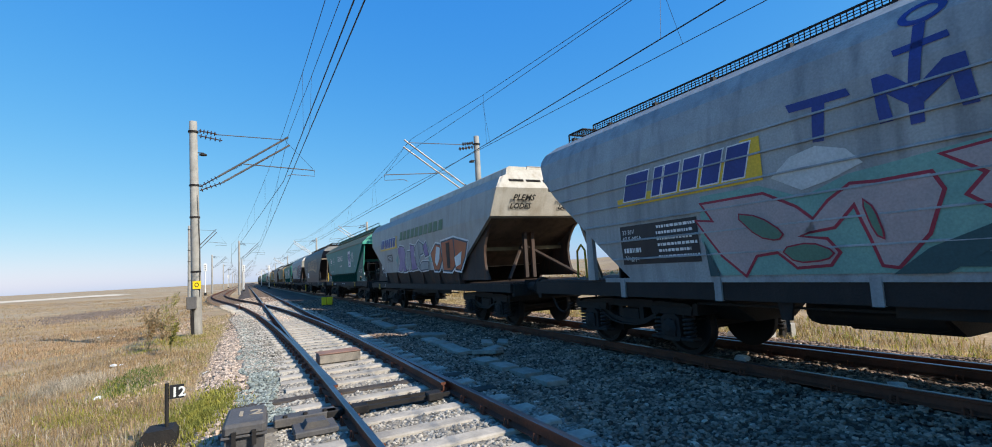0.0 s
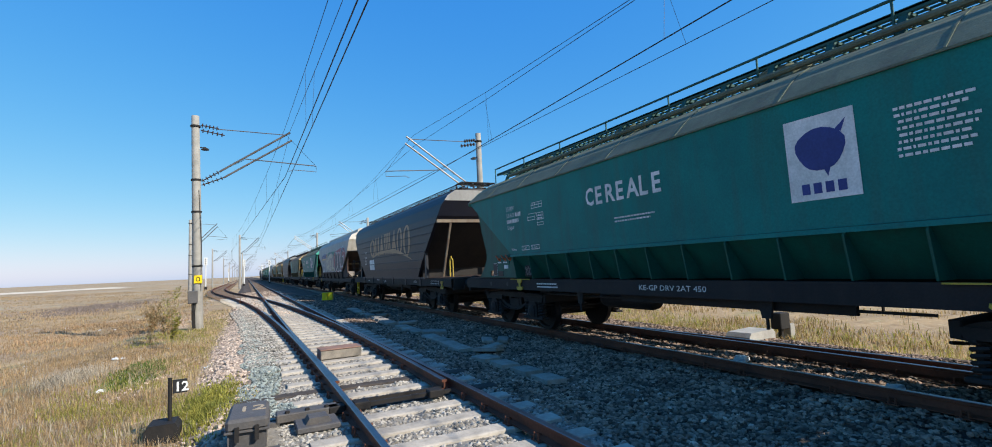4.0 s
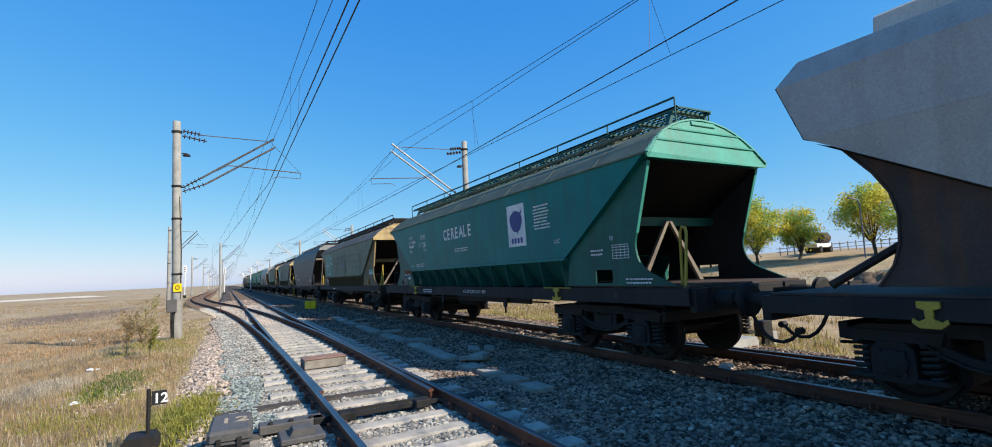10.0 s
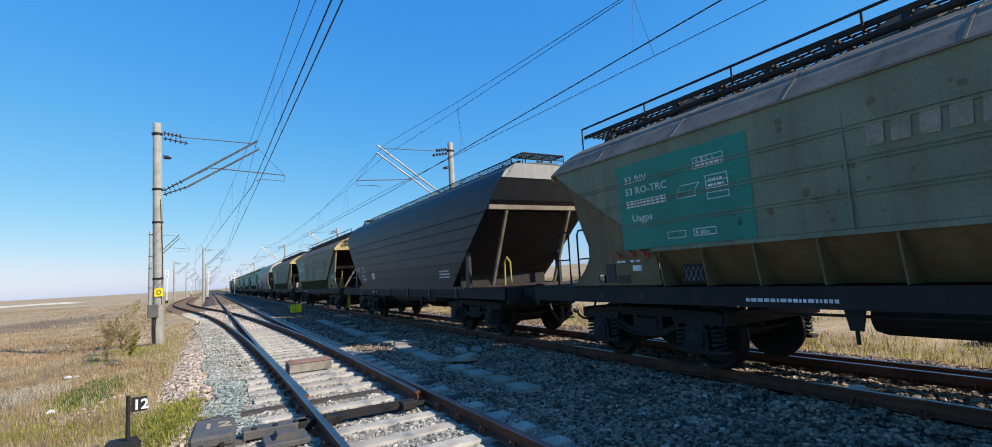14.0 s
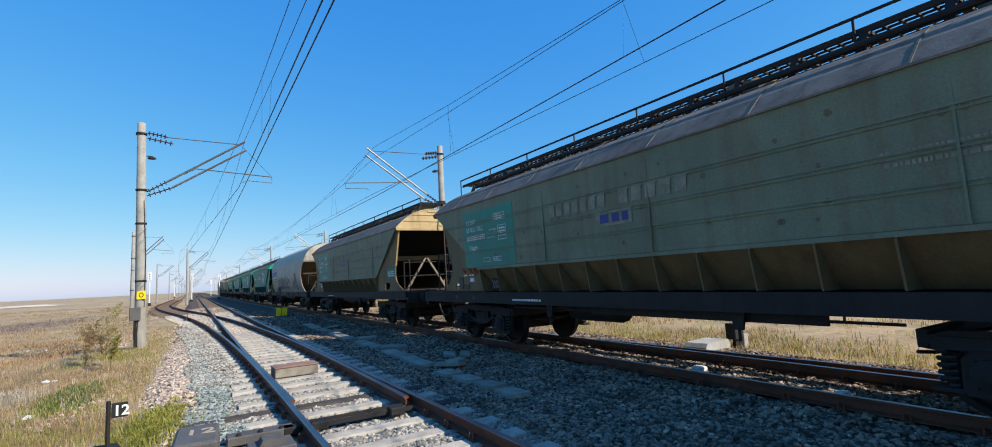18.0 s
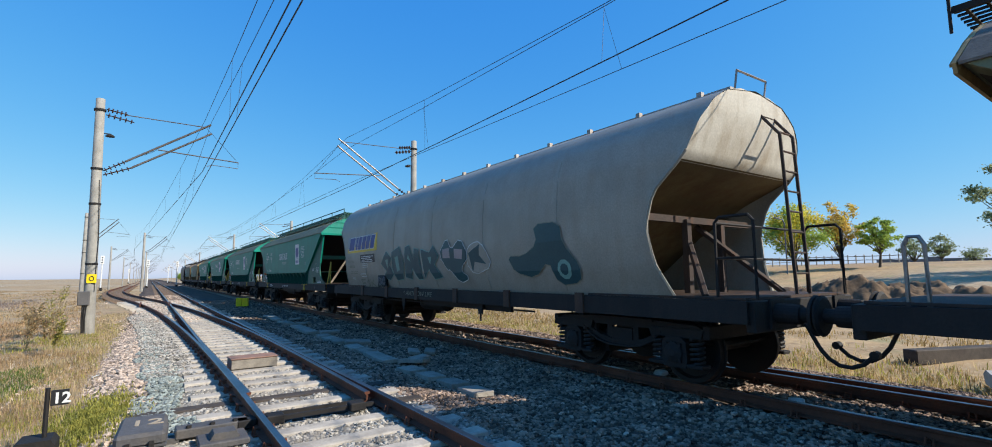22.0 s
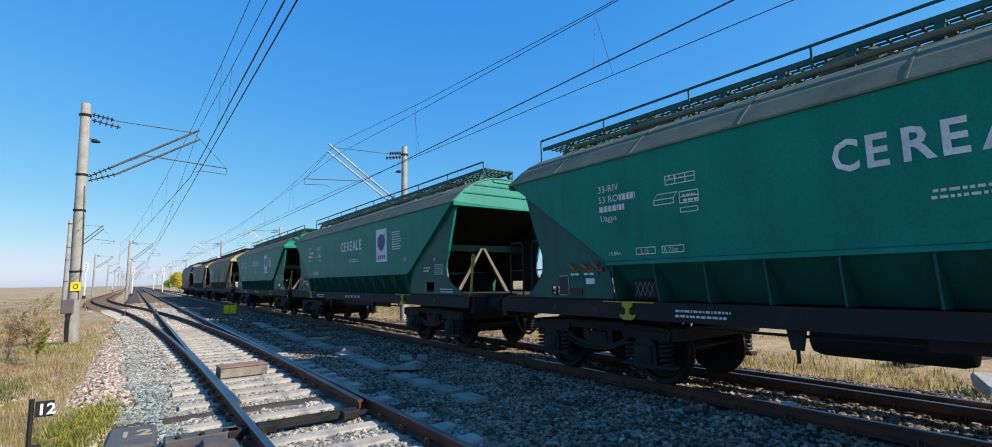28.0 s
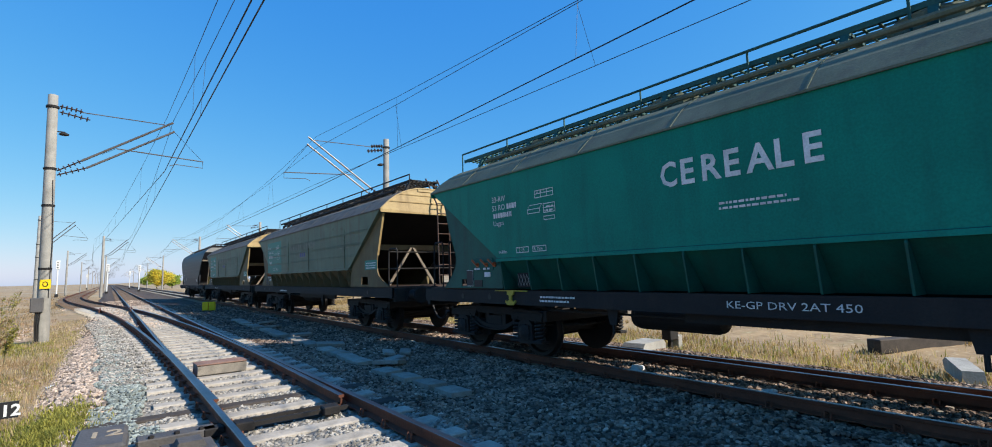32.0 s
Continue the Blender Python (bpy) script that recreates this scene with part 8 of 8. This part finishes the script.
gravel = sow(15000, -3.2, -1.9, 6.6, 24.0, 0.018, 0.044, lambda x, y: bed_z(x, y) + 0.03 if abs(x + 2.38 + off(y) * 0.9 + 0.16 * noise.noise((0, y * 0.8, 3.0))) < 0.27 + 0.30 * noise.noise((x * 2.2, y * 1.1, 1.0)) - 0.012 * max(0, y - 9) else None)
stones("blue_gravel", "fine blue-grey gravel strip beside the sleepers", M["bluestone"], gravel, 5)


def blades(name, label, material, n, area, hmin, hmax, seed, spread=0.10, keep=None, width=0.012, per=5):
    """Tufts of thin bent blades in one mesh."""
    r = random.Random(seed)
    vs, fs = [], []
    made = 0
    while made < n:
        made += 1
        x, y = area(r)
        if keep and not keep(x, y):
            continue
        g = ground_z(x, y)
        if -3.75 < x < 7.7:
            g = max(g, bed_z(x, y))
        for _ in range(per):
            a, h = r.uniform(0, math.tau), r.uniform(hmin, hmax)
            bx_, by_ = x + r.uniform(-spread, spread), y + r.uniform(-spread, spread)
            lx, ly = math.cos(a) * h * r.uniform(0.2, 0.9), math.sin(a) * h * r.uniform(0.2, 0.9)
            wd = width * (1 + max(0.0, y - 8) / 26)
            wx, wy = -math.sin(a) * wd * 0.5, math.cos(a) * wd * 0.5
            i = len(vs)
            vs += [(bx_ - wx, by_ - wy, g - 0.02), (bx_ + wx, by_ + wy, g - 0.02), (bx_ + lx * 0.45 + wx * 0.7, by_ + ly * 0.45 + wy * 0.7, g + h * 0.66), (bx_ + lx * 0.45 - wx * 0.7, by_ + ly * 0.45 - wy * 0.7, g + h * 0.66), (bx_ + lx, by_ + ly, g + h * 0.95)]
            fs += [(i, i + 1, i + 2, i + 3), (i + 3, i + 2, i + 4)]
    me = bpy.data.meshes.new(name)
    me.from_pydata(vs, [], fs)
    me.materials.append(material)
    return tagged(new(name, me), label, "grass", kind="stuff")


def near_area(r):
    d = 4 + 16 * r.random() ** 1.2
    a = radians(r.uniform(-64, -4))
    return -2.6 + d * math.sin(a), d * math.cos(a)


def left_area(r):
    d = 4 + 60 * r.random() ** 1.5
    a = radians(r.uniform(-62, -3))
    return -2.6 + d * math.sin(a), d * math.cos(a)


def clump(x, y, s=0.35):
    return noise.noise((x * s, y * s, 7.0)) > -0.12


off_bed = lambda x, y: x < -3.3
blades("dry_grass", "short dry yellow grass of the steppe", M["drygrass"], 17000, left_area, 0.03, 0.12, 1, keep=lambda x, y: off_bed(x, y) and clump(x, y), width=0.009, spread=0.18)
blades("dry_grass", "dense dry orange-tan grass beside the line", M["drygrass"], 15000, near_area, 0.03, 0.15, 11, keep=lambda x, y: off_bed(x, y) and clump(x * 1.3, y * 1.3 + 9), width=0.006, spread=0.14, per=6)
blades("dry_grass", "dry grass beside the line behind the turnout", M["drygrass"], 4500, lambda r: (-3.5 - 12 * r.random() ** 1.3, -9 + 14 * r.random()), 0.03, 0.14, 13, width=0.006, spread=0.16)
blades("rusty_weeds", "reddish brown dead weeds in the steppe", M["rustgrass"], 7000, left_area, 0.03, 0.14, 21, keep=lambda x, y: off_bed(x, y) and noise.noise((x * 0.22, y * 0.22, 9.0)) > 0.08, width=0.008, spread=0.2)
blades("straw_grass", "pale straw tufts in the steppe", M["palegrass"], 6000, left_area, 0.03, 0.16, 2, keep=lambda x, y: off_bed(x, y) and clump(x + 30, y, 0.9), width=0.007)
blades("grey_grass", "grey withered stalks in the steppe", M["greygrass"], 5000, near_area, 0.04, 0.20, 12, keep=lambda x, y: off_bed(x, y) and noise.noise((x * 0.7, y * 0.7, 2.0)) > 0.1, width=0.006, spread=0.16)
blades("green_weeds", "low yellow-green weeds around the marker", M["greengrass"], 800, lambda r: (r.gauss(-3.15, 0.20), r.gauss(8.4, 0.65)), 0.03, 0.11, 3, 0.10, width=0.013, per=10)
blades("green_weeds", "low green weeds in the dry grass", M["freshgrass"], 520, lambda r: (r.gauss(-4.62, 0.22), r.gauss(13.1, 0.75)), 0.03, 0.09, 4, 0.12, width=0.013, per=8)
blades("olive_weeds", "yellow-green grass mixed into the dry steppe", M["greengrass"], 1500, lambda r: (-4.75 + r.gauss(0, 0.55), r.choice((8.9, 9.6, 12.0, 19.6, 21.0)) + r.gauss(0, 0.8)), 0.03, 0.12, 31, 0.16, keep=lambda x, y: x < -3.6 and noise.noise((x * 1.1, y * 1.1, 3.0)) > -0.05, width=0.008, per=6)
blades("brown_weeds", "dark brown dead weeds in a hollow", M["rustgrass"], 800, lambda r: (r.choice((-6.9, -10.3, -8.2)) + r.gauss(0, 0.9), r.choice((24.4, 33.0, 27.0)) + r.gauss(0, 1.5)), 0.06, 0.20, 32, 0.25, width=0.008, per=6)
blades("withered_weeds", "grey-violet withered thicket in the steppe", M["greyweed"], 1500, lambda r: (r.gauss(-15.0, 1.7), r.gauss(58, 5)), 0.06, 0.22, 33, 0.4, width=0.012, per=6)
blades("withered_weeds", "pale grey twiggy weeds in the dry grass", M["greygrass"], 260, lambda r: (r.gauss(-5.8, 0.3), r.gauss(13.4, 0.5)), 0.10, 0.34, 34, 0.16, width=0.004, per=8)
blades("mixed_grass", "dry and green grass along the shoulder", M["palegrass"], 1700, lambda r: (r.uniform(-4.6, -3.3), 4 + 30 * r.random() ** 1.4), 0.03, 0.16, 5, 0.10, width=0.007)
blades("mixed_weeds", "sparse weeds along the shoulder", M["greengrass"], 500, lambda r: (r.gauss(-3.8, 0.35), 5 + 22 * r.random()), 0.03, 0.10, 6, 0.08, keep=lambda x, y: x < -3.2, width=0.009)


def right_area(r):
    return 7.3 + 30 * r.random() ** 2.0, -2 + 56 * r.random()


blades("dry_grass", "dry golden grass beyond the train", M["goldgrass"], 16000, right_area, 0.05, 0.18, 7, keep=lambda x, y: clump(x, y, 0.3), spread=0.18, width=0.02)
blades("straw_grass", "tall pale grass beside the far rail", M["palegrass"], 3500, lambda r: (7.5 + abs(r.gauss(0, 1.6)), r.uniform(-4, 34)), 0.05, 0.2, 8)
blades("green_weeds", "green tufts beyond the far rail", M["greengrass"], 700, lambda r: (7.7 + abs(r.gauss(0, 1.2)), r.uniform(-3, 22)), 0.05, 0.2, 9, width=0.02)
blades("far_grass", "sparse grass far out on the steppe", M["drygrass"], 9000, lambda r: (-6 - 90 * r.random() ** 1.3, 25 + 110 * r.random() ** 1.3), 0.05, 0.16, 10, 0.4, width=0.012)


def twig_shrub(x, y, h, seed, material, label):
    s = thing("dry_weed", label, "weed", "dry weeds by the mast", at=pose(x, y, ground_z(x, y) - 0.03))
    r = random.Random(seed)
    bm = bm_new()
    lm = bm_new()
    for _ in range(9):
        a = r.uniform(0, math.tau)
        l = h * r.uniform(0.6, 1.0)
        top = Vector((math.cos(a) * l * 0.22, math.sin(a) * l * 0.22, l))
        tube(bm, [(0, 0, 0), top * 0.5 + Vector((0, 0, 0.05)), top], 0.008, 4, r2=0.003)
        for k in range(9):
            f = r.uniform(0.35, 1.0)
            p = top * f
            q = p + Vector((r.uniform(-.2, .2), r.uniform(-.2, .2), r.uniform(0.02, .2))) * h * 0.36
            tube(bm, [p, q], 0.004, 3)
            for _ in range(7):
                c = p + (q - p) * r.random() + Vector((r.uniform(-.03, .03),) * 3)
                d = Vector((r.uniform(-1, 1), r.uniform(-1, 1), r.uniform(-.4, 1))).normalized() * 0.06
                e = d.cross(Vector((0, 0, 1))) * 0.4
                vs = [lm.verts.new(c), lm.verts.new(c + d * .5 + e), lm.verts.new(c + d), lm.verts.new(c + d * .5 - e)]
                lm.faces.new(vs)
    part("twig_tuft", bm, M["stalk"], s)
    part("foliage", lm, material, s)


twig_shrub(-4.95, 20.0, 1.75, 1, M["greengrass"], "tall dry branching weed beside the mast")
twig_shrub(-5.3, 19.0, 1.2, 2, M["drygrass"], "dry yellow branching weed")
twig_shrub(-4.5, 17.0, 1.0, 3, M["greengrass"], "dry branching weed with thin leaves")
twig_shrub(-4.75, 18.2, 1.3, 6, M["drygrass"], "dry yellow branching weed")
twig_shrub(-5.9, 24.0, 1.3, 4, M["drygrass"], "dry yellow branching weed")
twig_shrub(-6.6, 28.0, 1.1, 5, M["drygrass"], "dry yellow branching weed")


def tree(x, y, h, width, seed, leaves, label, n=4000, trunk=0.16, airy=False, size=0.21, low=0.10):
    """Tapered trunk, forked limbs to each clump of the crown, and a crown of many small leaves with gaps."""
    r = random.Random(seed)
    t = thing("tree", label, "tree", "trees beyond the train", at=pose(x, y, ground_z(x, y) - 0.05))
    bm = bm_new()
    fork = Vector((r.uniform(-.1, .1) * h * 0.3, r.uniform(-.1, .1), h * r.uniform(low, low + 0.08)))
    tube(bm, [(0, 0, 0), fork * 0.5 + Vector((0.04, 0, 0)), fork], trunk, 8, r2=trunk * 0.7)
    blobs = []
    cz, rz, rx = h * (0.5 + low / 2), h * (0.5 - low / 2), width / 2
    while len(blobs) < (60 if airy else 46):
        p = Vector((r.uniform(-1, 1), r.uniform(-1, 1), r.uniform(-1, 1)))
        if p.length > 1 or (p.z < -0.3 and p.length > 0.8):
            continue
        k = r.uniform(0.10, 0.20) if airy else r.uniform(0.16, 0.30)
        f = r.uniform(0.85, 1.12)
        c = Vector((p.x * rx * f, p.y * rx * f, cz + p.z * rz * (1 - k * 0.6)))
        blobs.append((c, k * rx * 1.25, k * (0.6 if airy else 0.95) * rz))
        if len(blobs) % 2:
            mid = fork + (c - fork) * 0.5 + Vector((r.uniform(-.1, .1), r.uniform(-.1, .1), 0.10)) * width * 0.3
            tube(bm, [fork - Vector((0, 0, 0.1)), mid, c], trunk * 0.28, 5, r2=0.012, caps=False)
            for _ in range(3):
                d = Vector((r.uniform(-1, 1), r.uniform(-1, 1), r.uniform(-.4, 1))).normalized() * k * rx * 1.5
                tube(bm, [c, c + d], 0.018, 3, r2=0.006, caps=False)
    part("trunk", bm, M["bark"], t, "branching trunk")
    for q, leaf in enumerate(leaves):
        vs, fs = [], []
        mine = [b for i, b in enumerate(blobs) if len(leaves) == 1 or (i % 3 == 0) == (q == 1)]
        for _ in range(int(n * 1.9) * len(mine) // len(blobs)):
            c, a, b = r.choice(mine)
            d = Vector((r.gauss(0, 0.55), r.gauss(0, 0.55), r.gauss(0, 0.55)))
            c = c + Vector((d.x * a, d.y * a, d.z * b))
            d = Vector((r.uniform(-1, 1), r.uniform(-1, 1), r.uniform(-.9, .3))).normalized()
            e = d.cross(Vector((r.uniform(-1, 1), r.uniform(-1, 1), r.uniform(-1, 1)))).normalized()
            s = size * r.uniform(0.5, 1.25)
            i = len(vs)
            vs += [tuple(c), tuple(c + d * s * .5 + e * s * .32), tuple(c + d * s), tuple(c + d * s * .5 - e * s * .32)]
            fs.append((i, i + 1, i + 2, i + 3))
        me = bpy.data.meshes.new("crown")
        me.from_pydata(vs, [], fs)
        me.materials.append(leaf)
        part("crown", me, None, t, "uneven leafy crown")
    return t


def polar(az, d):
    return -2.6 + d * math.sin(radians(az)), d * math.cos(radians(az))


G, Y, D, O = M["leafgreen"], M["leafyellow"], M["leafdull"], M["leaforange"]
for az, d, top, wide, seed, leaves, lab, n, kw in (
        (46.8, 56, 5.0, 6.2, 10, (G, Y), "broad bushy green tree with yellowing leaves", 5200, {}),
        (51.5, 57, 4.55, 3.6, 11, (G,), "small round green tree in the dry grass", 3000, {}),
        (55.9, 55, 6.4, 5.6, 12, (G, Y), "broad bushy green tree with yellowing leaves", 6500, {}),
        (59.6, 57, 5.3, 4.2, 22, (G, Y), "bushy green tree beside a parked tank", 4200, {}),
        (65.6, 55, 6.9, 5.6, 13, (Y, G), "broad tree turning yellow in autumn", 6500, {}),
        (69.3, 56, 7.2, 3.8, 14, (O,), "thin orange-yellow autumn tree", 2600, {"airy": True, "trunk": 0.13}),
        (72.1, 56, 5.1, 3.2, 15, (G,), "young green tree with a thin leaning trunk", 2400, {"airy": True, "trunk": 0.11, "low": 0.22}),
        (74.6, 92, 3.1, 2.2, 16, (D,), "small grey-green tree by the wall", 1500, {"airy": True}),
        (76.4, 90, 3.3, 1.9, 17, (D,), "small dull green tree by the wall", 1500, {"airy": True}),
        (78.4, 98, 2.1, 1.6, 18, (D,), "small grey-green tree far beyond the wall", 900, {}),
        (82.3, 48, 9.6, 8.0, 19, (D,), "tall airy grey-green tree with drooping sprays", 6500, {"airy": True, "trunk": 0.2}),
        (88.5, 52, 9.0, 7.0, 20, (D,), "tall airy grey-green tree with drooping sprays", 4000, {"airy": True, "trunk": 0.2})):
    x, y = polar(az, d)
    h = d * math.tan(radians(top)) + 1.69 - ground_z(x, y)
    tree(x, y, h, d * radians(wide), seed, leaves, lab, n, **kw)
for az, d, h, seed, leaf in ((3.1, 170, 6.0, 31, Y), (3.6, 176, 5.5, 32, Y), (4.3, 182, 4.6, 33, G), (2.4, 215, 4.5, 34, G)):
    x, y = polar(az, d)
    tree(x + 1.5, y, h, h * 0.9, seed, (leaf,), "distant yellow autumn tree beside the line", 1500, size=0.5)

# grey wall, fence, tank trailer and earth mounds at the far right
wall = thing("boundary_wall", "low dark grey panel wall behind the trees", "wall")
for k in range(22):
    x, y = polar(72.5 + 1.15 * k, 99 + 0.5 * k)
    bm = bm_new()
    box(bm, -1.0, 1.0, -0.06, 0.06, -0.3, 0.95 + (0.25 if k % 7 == 3 else 0))
    part("panel", bm, M["greywall"], wall, at=pose(x, y, ground_z(x, y), 0, 0, -(72.5 + 1.15 * k)))
fence = thing("paddock_fence", "grey wooden rail fence with pale boards", "fence")
for k in range(26):
    x, y = polar(58 + 0.62 * k, 63)
    bm = bm_new()
    box(bm, -0.04, 0.04, -0.04, 0.04, -0.2, 0.95)
    part("post", bm, M["oldwood"], fence, at=pose(x, y, ground_z(x, y)))
    for zz in (0.40, 0.78):
        bm = bm_new()
        box(bm, -0.36, 0.36, -0.015, 0.015, zz - 0.035, zz + 0.035)
        part("rail", bm, M["whitepaint"] if 8 < k < 13 else M["oldwood"], fence, at=pose(x, y, ground_z(x, y), 0, 0, -(58 + 0.62 * k)))
x, y = polar(61.4, 62)
tk = thing("water_tank", "brown cylindrical tank on a white trailer", "tank", at=pose(x, y, ground_z(x, y), 0, 0, 10))
bm = bm_new()
lathe(bm, [(-1.0, 0.1), (-0.98, 0.5), (-0.9, 0.58), (0.9, 0.58), (0.98, 0.5), (1.0, 0.1)], "x", 18, (0.6, 0, 1.55))
part("tank", bm, M["rustdark"], tk)
bm = bm_new()
box(bm, -2.6, 1.7, -0.6, 0.6, 0.55, 0.95, 0.03)
part("trailer_bed", bm, M["whitepaint"], tk)
for xx in (-1.8, 0.9):
    bm = bm_new()
    lathe(bm, [(-0.7, 0.34), (0.7, 0.34)], "y", 14, (xx, 0, 0.34))
    part("wheel", bm, M["hose"], tk)


def mound(az, d, rx, ry, h, seed, label):
    x, y = polar(az, d)
    m_ = thing("earth_mound", label, "earth mound", "heaps of earth", at=pose(x, y, ground_z(x, y) - 0.15, 0, 0, -az))
    bm = bm_new()
    bmesh.ops.create_grid(bm, x_segments=70, y_segments=40, size=1.0)
    for v in bm.verts:
        rr_ = math.hypot(v.co.x, v.co.y)
        z = max(0.0, 1 - rr_ ** 1.6) * h
        k = noise.fractal(Vector((v.co.x * rx * 0.9 + seed, v.co.y * ry * 0.9, 0)), 0.7, 2.0, 6)
        v.co = Vector((v.co.x * rx, v.co.y * ry, z * (1 + 0.45 * k) + (0.06 * k if z > 0 else -0.1)))
    part("mound_body", bm, M["dirt"], m_, smooth=True)


mound(69.5, 33, 5.0, 1.8, 1.35, 3, "dark brown heap of dug earth")
mound(75.5, 34, 4.5, 1.8, 1.0, 7, "dark brown heap of dug earth with weeds")
mound(82, 30, 4.0, 1.6, 0.8, 9, "low heap of dug earth")
lampx, lampy = polar(64.8, 52)
sl = thing("street_lamp", "slim grey street lamp post beside the trees", "street lamp", at=pose(lampx, lampy, ground_z(lampx, lampy)))
bm = bm_new()
tube(bm, [(0, 0, 0), (0, 0, 4.6), (-0.3, 0, 4.9), (-1.2, 0, 5.0)], 0.06, 7)
part("post", bm, M["greywall"], sl)
bm = bm_new()
box(bm, -1.7, -1.1, -0.1, 0.1, 4.96, 5.06, 0.02)
part("head", bm, M["greywall"], sl)

# pale farm track across the left steppe, laid just over the ground
vs, fs = [], []
for k in range(25):
    u = k / 24
    x, y0, y1 = -110 + 72 * u, 118 + 95 * u ** 1.3, 176 + 84 * u
    for q in range(5):
        py = y0 + (y1 - y0) * q / 4
        px = x - 14 * q / 4
        vs.append((px, py, ground_z(px, py) + 0.07))
    if k:
        for q in range(4):
            i = len(vs) - 10 + q
            fs.append((i, i + 1, i + 6, i + 5))
me = bpy.data.meshes.new("farm_track")
me.from_pydata(vs, [], fs)
me.materials.append(M["path"])
tagged(new("farm_track", me), "pale dirt farm track across the steppe", "path", kind="structure")

# litter in the grass
rl = random.Random(12)
for k in range(13):
    x, y = rl.uniform(-11, -4.2), rl.uniform(14, 40)
    if k < 3:
        x, y = ((-4.95, 11.4), (-5.6, 16), (-3.35, 12.6))[k]
    it = thing("litter", "crumpled pale plastic bag in the dry grass", "litter", "litter in the grass", at=pose(x, y, ground_z(x, y) + 0.02, 0, 0, rl.uniform(0, 360)))
    bm = bm_new()
    bmesh.ops.create_icosphere(bm, subdivisions=2, radius=1.0)
    s = rl.uniform(0.03, 0.07) if k > 2 else 0.07
    for v in bm.verts:
        v.co = Vector((v.co.x * s * 1.5, v.co.y * s, max(-0.1, v.co.z) * s * 0.7)) * (1 + 0.5 * noise.noise(v.co * 2.2 + Vector((k * 3.1, 0, 0))))
    part("bag", bm, M["whitepaint"], it)


def motions():
    """The train rolls by; its wheels turn with it."""
    times = [i * 1.0 for i in range(33)]
    turn_times = [i / 15 for i in range(481)]
    for w in WAGONS:
        mid = w["start"] + w["half"]
        walk(w, [(t, pose(TRACK_X, front_at(t) + mid, RAIL_Z)) for t in times])
        for b in w.children:
            for c in b.children:
                if c.name.startswith("wheelset"):
                    yy = c.matrix_basis.translation.y
                    walk(c, [(t, pose(0, yy, WHEEL_R, math.degrees((A_FRONT - front_at(t)) / WHEEL_R) % 360)) for t in turn_times])


motions()
